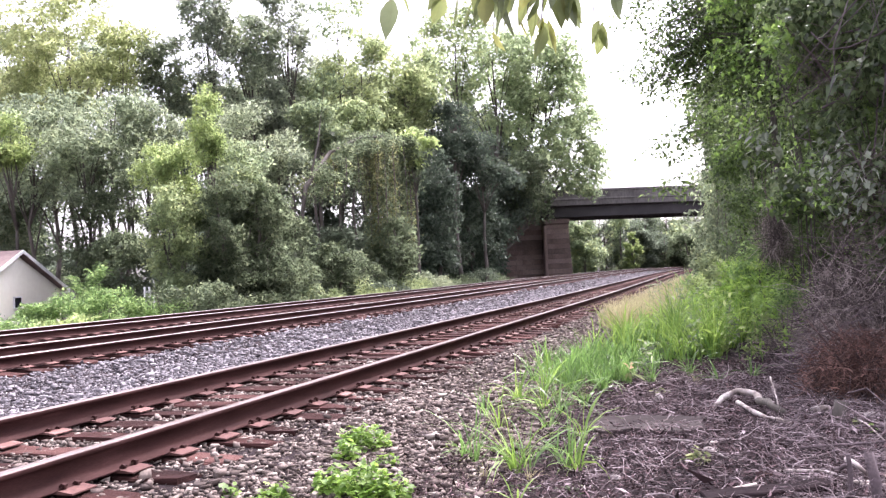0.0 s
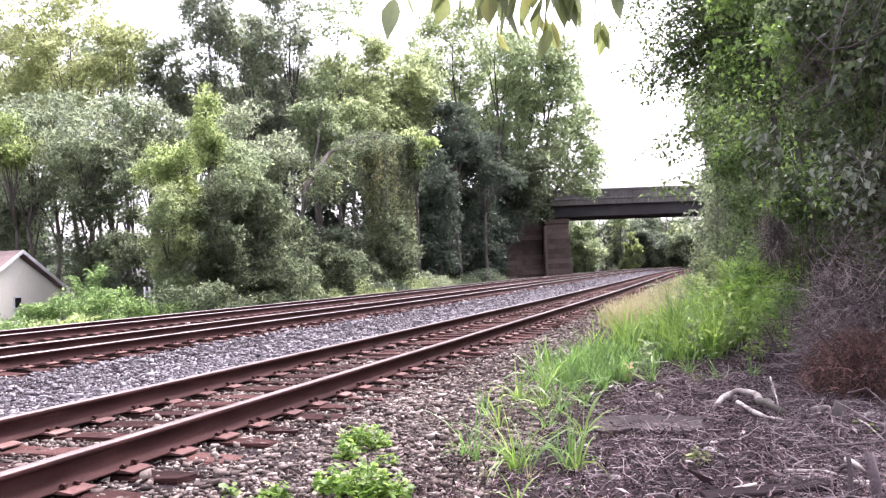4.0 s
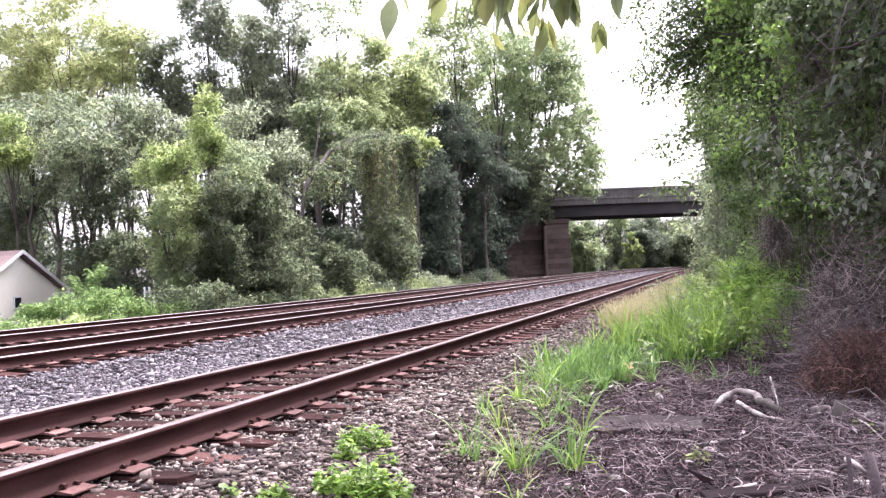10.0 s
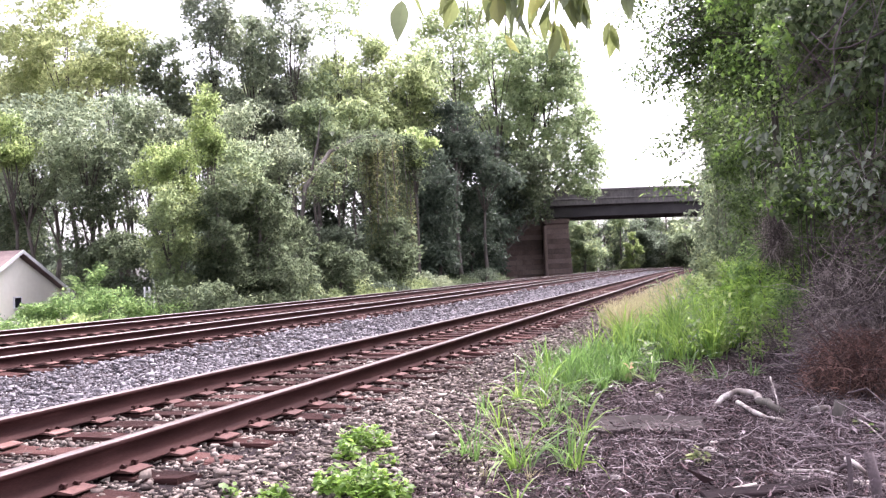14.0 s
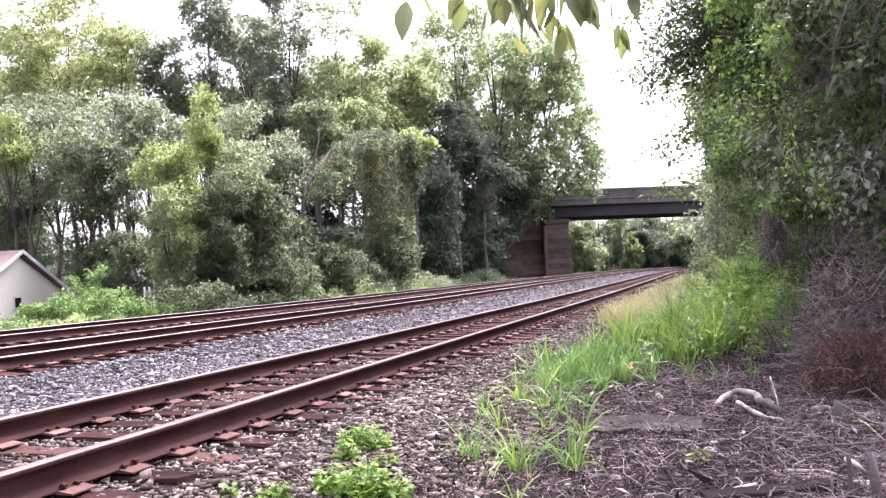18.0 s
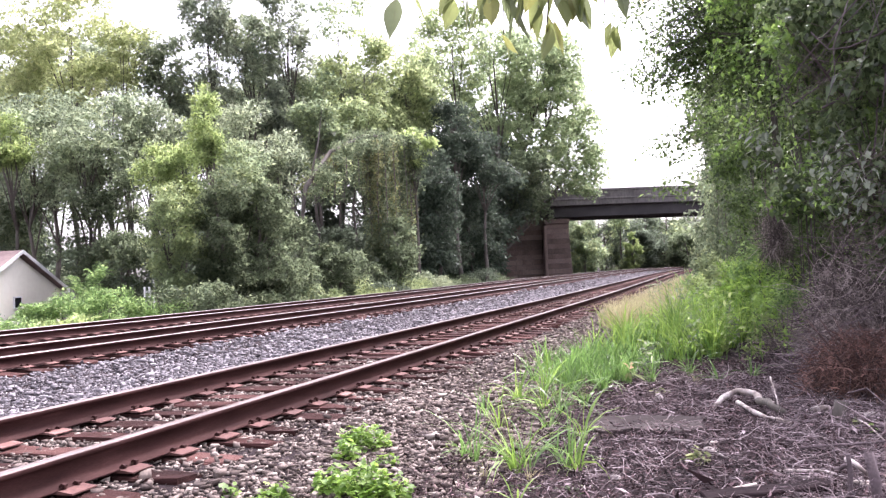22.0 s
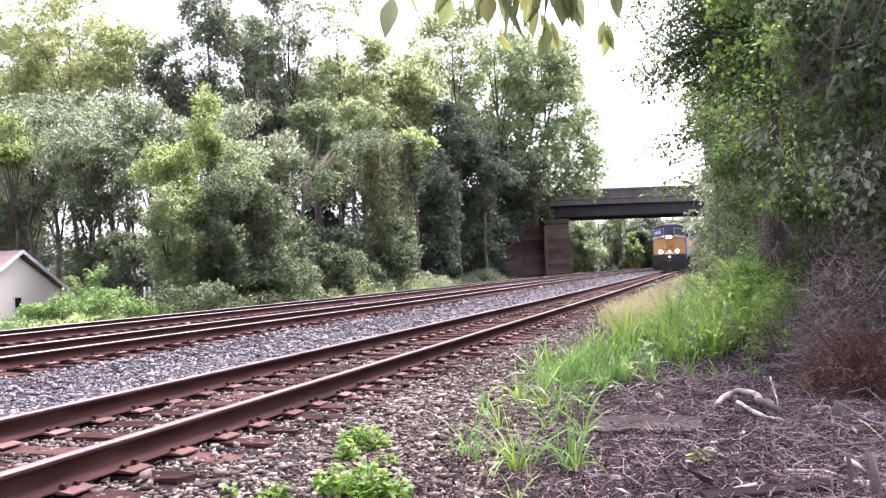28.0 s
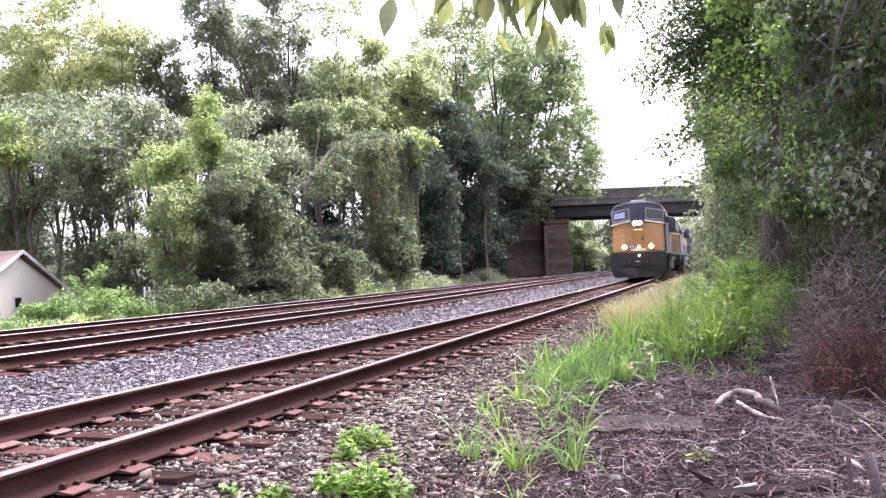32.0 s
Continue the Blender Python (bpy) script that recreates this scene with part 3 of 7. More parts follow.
def crown_centres(rng, n, lo, hi, rx, ry, bulge=0.55):
    """Clump centres in a crown from z lo to hi, widest at the share bulge of its height; half of them gather in lobes."""
    def profile(t):
        return np.where(t < bulge, 0.62 + 0.38 * t / bulge, np.sqrt(np.clip(1 - ((t - bulge) / (1 - bulge)) ** 2 * 0.86, 0.02, 1)))
    t = rng.uniform(0, 1, n)
    a = rng.uniform(0, math.tau, n)
    rr = np.sqrt(rng.uniform(0.1, 1, n)) * profile(t)
    k = max(4, n // 14)
    lt, la = rng.uniform(0.1, 0.95, k), rng.uniform(0, math.tau, k)
    pick = rng.randint(0, k, n)
    lobe = rng.uniform(0, 1, n) < 0.55
    t = np.where(lobe, np.clip(lt[pick] + rng.normal(0, 0.07, n), 0, 1), t)
    x = np.where(lobe, profile(lt[pick]) * np.cos(la[pick]) * 0.85 + rng.normal(0, 0.2, n), rr * np.cos(a))
    y = np.where(lobe, profile(lt[pick]) * np.sin(la[pick]) * 0.85 + rng.normal(0, 0.2, n), rr * np.sin(a))
    return np.stack([x * rx, y * ry, lo + t * (hi - lo)], 1)


SWAYERS = []


def tree(x, y, top, lo, rx, ry, material, leaves, size, label, seed, clump=0.9, n_clumps=60, bulge=0.5, trunk=0.2, droop=0.3, sway=0.35, name="tree", z=None, bark=None, limbs=12, simple=True, crowd=0.9, flat=0.68, grow=1.22, thin=True, root=0.0):
    rng = np.random.RandomState(seed)
    z0 = ground_z(x) - 0.05 if z is None else z
    t = tagged(empty(name, x, y, z0), label, "tree")
    h = top - z0
    n_clumps = max(24, int(n_clumps * crowd))
    cs = crown_centres(rng, n_clumps, lo - z0, h - clump * 0.5, rx, ry, bulge)
    rs = clump * rng.uniform(0.4, 1.35, n_clumps)
    bm = bmesh.new()
    top_t = h * 0.86
    pts = [Vector((rng.normal(0, 0.12) * (k > 0), rng.normal(0, 0.12) * (k > 0), top_t * k / 7)) for k in range(8)]
    pts = [p + Vector((root * (1 - k / 7) ** 1.5, 0, 0)) for k, p in enumerate(pts)]
    tube(bm, pts, [trunk * (1.25 if k == 0 else 1) * (1 - k / 7 * 0.8) for k in range(8)], 9)
    part("trunk", bm, bark or M_BARK, t, smooth=True)
    for c in cs[:: max(1, n_clumps // limbs)][:limbs]:
        c = Vector(c)
        k = min(6, max(1, int(7 * (c.z * 0.75) / top_t)))
        s = pts[k]
        m = s.lerp(c, 0.5) + Vector((0, 0, 0.12 * (c - s).length))
        r = trunk * (1 - k / 7 * 0.8) * 0.5
        part("limb", tube(bmesh.new(), [s, m, c], [r, r * 0.6, r * 0.2], 6), bark or M_BARK, t, smooth=True)
    if not thin:
        # leaves in sprays of six
        pts, out = clumps(rng, cs, rs * rng.uniform(0.75, 1.25, len(rs)), leaves // 6, flat)
        pts = np.repeat(pts, 6, 0) + rng.normal(0, size * 0.95, (len(pts) * 6, 3)) * np.array([1, 1, 0.6])
        link_mesh("crown", leaf_mesh("crown", pts, size, rng, droop, 0.62, 0.35, np.repeat(out, 6, 0), simple), material, t)
        SWAYERS.append((t, sway, seed))
        return t
    pts, out = clumps(rng, cs, rs, int(leaves * (0.68 if y > 46 else 0.85 if y > 20 else 1.0)), flat)
    link_mesh("crown", leaf_mesh("crown", pts, size * (grow if y > 46 else 0.98 if y > 20 else 0.82), rng, droop, 0.62, 0.3, out, simple), material, t)
    if sway:
        SWAYERS.append((t, sway, seed))
    return t


def bush(x, y, h, rx, ry, material, leaves, size, label, seed, z=None, stems=6, name="bush", clump=0.4, category="bush", simple=True):
    rng = np.random.RandomState(seed)
    z0 = ground_z(x) - 0.03 if z is None else z
    b = tagged(empty(name, x, y, z0), label, category)
    n = max(10, int(14 * rx * ry))
    cs = crown_centres(rng, n, 0.15 * h, h * 0.92, rx, ry, 0.35)
    for c in cs[:stems]:
        part("stem", tube(bmesh.new(), [(c[0] * 0.15, c[1] * 0.15, 0), (c[0] * 0.6, c[1] * 0.6, c[2] * 0.6), tuple(c)], [0.03, 0.02, 0.008], 5), M_BARK, b)
    pts, out = clumps(rng, cs, clump * rng.uniform(0.6, 1.3, n), leaves)
    link_mesh("foliage", leaf_mesh("foliage", pts, size, rng, 0.1, 0.6, 0.3, out, simple), material, b)
    return b


# --- woods along the far track
TREES = [
    # x, y, top, lowest leaves, rx, ry, material, leaves, leaf size, label, clump, clumps, trunk, root offset
    (-42.6, 47.0, 22.1, 12.8, 4.2, 4.4, M_WARM, 18443, 0.211, "tall tree with yellowing light green leaves", 0.75, 208, 0.22, 0.0),
    (-38.9, 48.0, 19.7, 14.4, 1.8, 1.9, M_WARM, 4144, 0.210, "airy yellowing tree top in the woods", 0.60, 86, 0.16, 0.0),
    (-48.7, 49.0, 20.0, 13.9, 2.5, 2.6, M_WARM, 5924, 0.224, "tall yellowing tree behind a roof", 0.70, 96, 0.20, 0.0),
    (-37.0, 50.0, 19.3, 12.8, 1.5, 1.5, M_GREY, 6669, 0.215, "grey-green tree with a rounded top", 0.70, 65, 0.20, 0.0),
    (-34.6, 52.0, 23.4, 12.8, 1.5, 1.6, M_GREYD, 9626, 0.219, "tall narrow tree wrapped in vines", 0.60, 145, 0.24, 0.0),
    (-35.4, 51.0, 15.2, 10.9, 1.5, 1.5, M_GREY, 3722, 0.216, "grey-green tree wrapped in vines", 0.70, 43, 0.20, 0.0),
    (-33.0, 55.0, 21.8, 16.4, 2.0, 2.1, M_GREY, 4656, 0.227, "loose grey-green tree top in the woods", 0.65, 81, 0.20, 0.0),
    (-33.3, 54.0, 16.8, 11.6, 2.0, 2.1, M_GREY, 5498, 0.224, "shaded grey-green tree in the woods", 0.70, 69, 0.20, 0.0),
    (-30.8, 57.0, 24.0, 10.9, 1.7, 1.8, M_GREYD, 12314, 0.232, "tall dark tree wrapped in vines", 0.65, 170, 0.26, 0.0),
    (-33.0, 57.0, 21.9, 16.3, 1.2, 1.3, M_GREYD, 2709, 0.234, "slim tall tree in the woods", 0.55, 74, 0.16, 0.0),
    (-29.7, 63.0, 24.8, 20.7, 2.1, 2.2, M_LEAF, 1408, 0.251, "thin ragged tree top in the woods", 0.50, 107, 0.16, 0.0),
    (-30.1, 60.0, 17.3, 10.8, 2.1, 2.2, M_LEAF, 6909, 0.241, "green tree in the thick of the woods", 0.80, 71, 0.22, 0.0),
    (-27.8, 64.0, 20.9, 11.8, 4.1, 4.4, M_LIGHTG, 17535, 0.252, "broad round light green tree", 0.95, 128, 0.26, 0.0),
    (-25.5, 68.0, 20.4, 12.9, 2.6, 2.7, M_LIGHTG, 8037, 0.263, "rounded light green tree in the woods", 0.90, 77, 0.24, 0.0),
    (-25.2, 74.0, 23.5, 14.7, 2.0, 2.1, M_LEAFL, 3941, 0.283, "open green tree in the woods", 0.75, 101, 0.20, 0.0),
    (-25.9, 84.0, 29.3, 19.8, 3.3, 3.4, M_LEAFL, 6523, 0.319, "tall airy light green tree", 0.75, 168, 0.26, 0.0),
    (-22.7, 88.0, 28.0, 15.3, 4.3, 4.5, M_FRESH, 8485, 0.329, "tall green tree near the bridge", 0.95, 184, 0.30, 0.0),
    (-18.6, 92.0, 27.6, 12.4, 4.6, 4.8, M_FRESH, 10849, 0.338, "very tall green tree near a bridge", 1.00, 210, 0.30, -8.0),
    (-16.7, 95.0, 24.6, 9.6, 4.0, 4.2, M_FRESH, 10068, 0.346, "full light green tree by the bridge", 0.85, 251, 0.28, -10.9),
    (-14.8, 97.0, 19.2, 9.1, 2.7, 2.8, M_FRESH, 4560, 0.350, "light green boughs over the bridge end", 0.75, 149, 0.20, -13.7),
    (-16.7, 94.0, 27.6, 20.1, 2.5, 2.6, M_FRESH, 2411, 0.342, "airy light green tree by the bridge", 0.75, 104, 0.20, -10.5),
    # inner trees, their shade put into the dark leaf colour
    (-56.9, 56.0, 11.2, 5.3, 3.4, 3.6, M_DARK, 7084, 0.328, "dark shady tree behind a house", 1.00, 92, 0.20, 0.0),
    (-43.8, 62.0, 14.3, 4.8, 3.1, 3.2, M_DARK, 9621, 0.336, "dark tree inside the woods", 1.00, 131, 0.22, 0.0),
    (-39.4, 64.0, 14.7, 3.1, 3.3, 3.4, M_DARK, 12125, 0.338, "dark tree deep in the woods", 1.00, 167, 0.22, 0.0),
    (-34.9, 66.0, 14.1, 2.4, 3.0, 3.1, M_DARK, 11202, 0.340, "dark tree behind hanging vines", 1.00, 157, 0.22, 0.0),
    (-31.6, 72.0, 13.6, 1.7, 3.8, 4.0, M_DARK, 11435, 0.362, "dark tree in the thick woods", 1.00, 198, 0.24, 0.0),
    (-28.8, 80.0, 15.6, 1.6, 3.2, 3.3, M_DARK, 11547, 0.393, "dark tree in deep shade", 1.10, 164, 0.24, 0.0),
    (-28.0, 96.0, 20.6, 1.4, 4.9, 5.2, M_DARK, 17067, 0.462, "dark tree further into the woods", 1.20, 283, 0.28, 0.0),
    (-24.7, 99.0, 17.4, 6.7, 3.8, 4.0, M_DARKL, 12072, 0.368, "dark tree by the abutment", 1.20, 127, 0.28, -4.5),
    (-38.4, 41.0, 13.2, 6.3, 2.7, 2.8, M_GREYL, 14466, 0.164, "broad grey-green tree in the woods", 0.70, 165, 0.20, 0.0),
    (-33.6, 40.0, 12.8, 5.7, 2.6, 2.8, M_GREYL, 16729, 0.156, "grey-green tree with a shaggy crown", 0.70, 166, 0.22, 0.0),
    (-32.3, 42.0, 12.2, 6.6, 1.7, 1.8, M_GREY, 10072, 0.161, "grey-green tree with loose boughs", 0.65, 105, 0.18, 0.0),
    (-36.7, 36.0, 10.8, 7.8, 1.4, 1.5, M_LIGHT, 7414, 0.147, "yellow-green leafy tree behind a house", 0.50, 77, 0.14, 0.0),
    (-43.5, 43.0, 8.9, 3.4, 2.4, 2.6, M_VINE, 15076, 0.175, "dark green tree behind a house", 0.80, 95, 0.20, 0.0),
    (-32.9, 38.0, 6.5, 1.1, 1.4, 1.4, M_VINE, 10543, 0.149, "dark vine-hung tree beside a yard", 0.60, 94, 0.18, 0.0),
    (-28.8, 35.0, 3.8, 0.8, 1.5, 1.6, M_VINE, 10635, 0.136, "dark leafy thicket under the trees", 0.50, 81, 0.12, 0.0),
    (-29.9, 37.0, 7.2, 4.3, 0.6, 0.6, M_VINE, 2358, 0.143, "slim dark tree at the woods edge", 0.45, 43, 0.14, 0.0),
    (-23.0, 34.0, 10.5, 6.5, 0.7, 0.7, M_LIGHT, 5508, 0.127, "slender bright yellow-green young tree", 0.36, 104, 0.15, 0.0),
    (-24.8, 34.5, 8.1, 4.9, 1.0, 1.1, M_LIGHT, 5217, 0.130, "bright green young tree at the woods edge", 0.38, 104, 0.14, 0.0),
    (-26.3, 34.5, 8.0, 5.6, 0.9, 0.9, M_LIGHT, 2694, 0.132, "yellow-green sapling at the woods edge", 0.36, 75, 0.10, 0.0),
    (-24.6, 40.0, 10.6, 6.4, 1.3, 1.4, M_GREY, 7176, 0.147, "grey-green tree among vines", 0.60, 73, 0.18, 0.0),
    (-23.7, 42.0, 9.4, 6.0, 1.6, 1.7, M_GREY, 6635, 0.152, "leafy grey-green tree in the woods", 0.60, 68, 0.18, 0.0),
    (-27.4, 54.0, 13.7, 9.0, 1.6, 1.7, M_LEAF, 5065, 0.217, "green tree above an arch of vines", 0.60, 96, 0.18, 0.0),
    (-26.3, 58.0, 14.3, 11.9, 2.0, 2.1, M_LEAFL, 2863, 0.229, "light green boughs above hanging vines", 0.55, 72, 0.16, 0.0),
    (-20.2, 55.0, 11.2, 8.5, 1.2, 1.3, M_LIGHT, 2919, 0.212, "bright green sapling top above vines", 0.50, 63, 0.14, 0.0),
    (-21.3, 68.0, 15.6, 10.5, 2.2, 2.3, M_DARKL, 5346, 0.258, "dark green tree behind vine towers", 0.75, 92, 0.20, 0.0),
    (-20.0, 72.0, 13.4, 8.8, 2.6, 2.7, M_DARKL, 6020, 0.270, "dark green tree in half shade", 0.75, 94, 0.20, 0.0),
    (-37.8, 38.5, 11.6, 6.0, 2.0, 2.1, M_GREYL, 8076, 0.156, "pale grey-green tree beside a yard", 0.55, 164, 0.16, 0.0),
    (-33.5, 38.0, 10.5, 5.2, 2.0, 2.1, M_GREYL, 7760, 0.150, "pale shaggy tree beside a yard", 0.55, 152, 0.16, 0.0),
    (-22.9, 31.2, 5.6, 0.4, 1.0, 1.1, M_LEAFL, 13339, 0.118, "small tree buried in fresh green vines", 0.42, 139, 0.14, 0.0),
    (-21.2, 32.5, 6.1, 0.0, 1.1, 1.2, M_VINE, 16337, 0.120, "ragged vine tower by the track", 0.45, 153, 0.16, 0.0),
    (-20.9, 35.0, 5.8, -0.1, 1.5, 1.6, M_VINE, 23055, 0.128, "small tree buried in green vines", 0.45, 193, 0.16, 0.0),
    (-21.7, 35.0, 7.8, 4.1, 1.3, 1.3, M_LEAF, 8511, 0.129, "young green tree at the edge of the woods", 0.50, 86, 0.14, 0.0),
    (-21.1, 38.0, 4.6, -0.0, 1.2, 1.3, M_VINE, 12030, 0.137, "vine-covered tree by the track", 0.45, 124, 0.15, 0.0),
    (-20.1, 34.5, 2.5, -0.1, 1.5, 1.6, M_VINE, 10830, 0.125, "grey-green vine mound by the track", 0.40, 109, 0.12, 0.0),
    (-20.5, 43.0, 3.1, -0.0, 1.4, 1.4, M_VINE, 6976, 0.151, "hanging green vine mound", 0.42, 109, 0.14, 0.0),
    (-19.8, 50.0, 4.7, 0.2, 1.4, 1.5, M_VINE, 7105, 0.194, "pale vine mound by the track", 0.42, 157, 0.14, 0.0),
    (-20.5, 46.0, 2.2, 0.0, 2.0, 2.1, M_VINE, 4694, 0.180, "low tangle of vines by the track", 0.40, 115, 0.10, 0.0),
    # towers, abutment boughs and undergrowth: deep shade painted as dark leaves
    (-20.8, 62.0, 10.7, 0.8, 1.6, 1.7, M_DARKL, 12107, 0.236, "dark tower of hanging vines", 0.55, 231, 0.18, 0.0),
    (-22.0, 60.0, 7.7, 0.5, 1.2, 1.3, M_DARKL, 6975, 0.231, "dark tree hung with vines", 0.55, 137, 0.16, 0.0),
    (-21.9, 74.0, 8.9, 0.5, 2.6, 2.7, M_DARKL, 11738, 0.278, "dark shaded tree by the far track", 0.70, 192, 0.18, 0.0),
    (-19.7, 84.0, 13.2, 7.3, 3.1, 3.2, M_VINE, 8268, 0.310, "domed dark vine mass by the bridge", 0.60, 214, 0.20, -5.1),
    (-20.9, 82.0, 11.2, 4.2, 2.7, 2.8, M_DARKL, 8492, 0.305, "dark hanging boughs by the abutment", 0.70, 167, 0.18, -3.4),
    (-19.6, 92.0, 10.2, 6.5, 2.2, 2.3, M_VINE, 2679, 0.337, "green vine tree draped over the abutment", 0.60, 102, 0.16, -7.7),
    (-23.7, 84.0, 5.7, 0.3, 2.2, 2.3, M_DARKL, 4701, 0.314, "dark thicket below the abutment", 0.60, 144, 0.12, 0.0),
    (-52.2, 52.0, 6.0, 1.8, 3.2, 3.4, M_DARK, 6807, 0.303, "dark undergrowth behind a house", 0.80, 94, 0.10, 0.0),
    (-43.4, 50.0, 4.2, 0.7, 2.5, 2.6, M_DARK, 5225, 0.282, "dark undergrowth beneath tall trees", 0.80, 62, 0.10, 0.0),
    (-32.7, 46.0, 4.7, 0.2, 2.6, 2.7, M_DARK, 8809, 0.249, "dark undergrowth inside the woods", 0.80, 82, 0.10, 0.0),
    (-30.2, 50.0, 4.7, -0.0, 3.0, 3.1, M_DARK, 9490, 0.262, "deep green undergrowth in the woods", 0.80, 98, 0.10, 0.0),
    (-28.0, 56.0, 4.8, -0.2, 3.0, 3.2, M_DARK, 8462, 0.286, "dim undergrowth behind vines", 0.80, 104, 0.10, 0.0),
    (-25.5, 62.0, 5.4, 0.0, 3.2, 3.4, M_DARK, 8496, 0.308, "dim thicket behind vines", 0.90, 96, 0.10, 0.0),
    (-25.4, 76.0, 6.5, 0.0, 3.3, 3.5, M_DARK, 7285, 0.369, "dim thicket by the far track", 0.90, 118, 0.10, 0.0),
    (-28.3, 70.0, 17.7, 10.8, 3.1, 3.3, M_LEAF, 7061, 0.349, "green tree filling the woods", 0.90, 118, 0.20, 0.0),
    (-31.8, 68.0, 19.2, 10.9, 3.7, 3.9, M_GREY, 10034, 0.345, "grey-green tree filling the woods", 0.90, 165, 0.20, 0.0),
    (-25.3, 97.0, 25.3, 15.5, 4.2, 4.4, M_FRESH, 4663, 0.463, "grey-green tree filling the gap", 1.10, 150, 0.24, 0.0),
    (-35.8, 62.0, 17.9, 10.5, 2.9, 3.0, M_GREY, 7449, 0.325, "tall grey-green tree filling the woods", 0.90, 117, 0.20, 0.0),
    (-38.4, 60.0, 17.3, 11.0, 2.8, 3.0, M_GREY, 6517, 0.320, "grey-green tree filling a gap", 0.90, 99, 0.20, 0.0),
    (-48.0, 56.0, 21.8, 15.5, 2.8, 2.9, M_GREY, 5437, 0.317, "pale tree behind a yellowing one", 0.90, 98, 0.20, 0.0),
    (-52.6, 54.0, 19.5, 13.3, 3.3, 3.5, M_GREY, 11409, 0.246, "pale grey-green tree in the woods", 0.90, 112, 0.20, 0.0),
]
for k, (x, y, top, lo, rx, ry, mat, n, size, label, cl, nc, tr, root) in enumerate(TREES):
    tree(x, y, top, lo, rx, ry, mat, n, size, label, 100 + k, cl, nc, trunk=tr, root=root, crowd=1.0, thin=False)


def vine_arch():
    """Bent tree buried in vines: a leafy arch with strands that hang from it."""
    rng = np.random.RandomState(471)
    t = tagged(empty("arched_vine_tree", -21.0, 40.0, -0.4), "arched tree smothered in hanging green vines", "tree")
    arc = [(0, 0, 0.2), (0, -0.7, 3.6), (0, 0.15, 6.3), (0, 3.3, 8.6), (0, 7.8, 10.1), (0, 12.4, 10.8), (0, 15.1, 9.9), (0, 16.0, 7.9)]
    part("trunk", tube(bmesh.new(), arc, [0.17, 0.15, 0.13, 0.11, 0.09, 0.06, 0.04, 0.02], 8), M_BARK, t, smooth=True)
    part("limb", tube(bmesh.new(), [(0, 0.6, 6.6), (-0.2, 2.2, 9.0), (-0.3, 3.4, 12.4)], [0.07, 0.05, 0.02], 6), M_BARK, t, smooth=True)
    cs, rs = [], []
    for k, (a, b) in enumerate(zip(arc, arc[1:])):
        for _ in range((4, 5, 12, 22, 34, 30, 22)[k]):
            p = Vector(a).lerp(Vector(b), rng.uniform(0, 1))
            cs.append((p.x + rng.uniform(-0.7, 1.3), p.y + rng.normal(0, 0.5), p.z + rng.normal(-0.35, 0.4)))
            rs.append(0.5 * rng.uniform(0.5, 1.3))
    pts, out = clumps(rng, cs, rs, 16000, 0.7)
    link_mesh("crown", leaf_mesh("crown", pts, 0.14, rng, 0.4, 0.62, 0.3, out, True), M_VINE, t)
    for k in range(44):
        y = rng.uniform(1.0, 15.6)
        top = float(np.interp(y, [0.15, 3.3, 7.8, 12.4, 15.1, 16.0], [6.3, 8.6, 10.1, 10.8, 9.9, 7.9])) - 0.3
        low = top * (rng.uniform(0.66, 0.86) if y < 9.5 else rng.uniform(0.12, 0.6))
        x = rng.uniform(-1.0, 1.1)
        part("vine", tube(bmesh.new(), [(x, y, top), (x + 0.1, y + rng.uniform(-0.3, 0.3), (top + low) / 2), (x, y + rng.uniform(-0.4, 0.4), low)], [0.03, 0.025, 0.015], 5), M_TWIG, t)
        n = int(150 * (top - low))
        u = rng.uniform(0, 1, n)
        q = np.stack([x + rng.normal(0, 0.2, n), y + rng.normal(0, 0.25, n), top + (low - top) * u ** 1.2], 1)
        link_mesh("foliage", leaf_mesh("foliage", q, 0.14, rng, 1.2, 0.6, 0.3, None, True), (M_VINE, M_LEAF, M_OLIVE)[k % 3], t)
    SWAYERS.append((t, 0.2, 472))


vine_arch()

# low growth along the far track
rng = random.Random(8)
bush(-21.5, 25.6, 2.15, 1.4, 2.2, M_YARD, 13000, 0.085, "wide light green bush in front of a house", 201)
bush(-21.0, 28.0, 1.9, 1.4, 2.2, M_YARD, 12000, 0.085, "wide light green bush with pale tips", 202)
bush(-20.0, 22.0, 1.1, 1.3, 2.6, M_LIGHT, 7000, 0.09, "low bright green growth beside the track", 203)


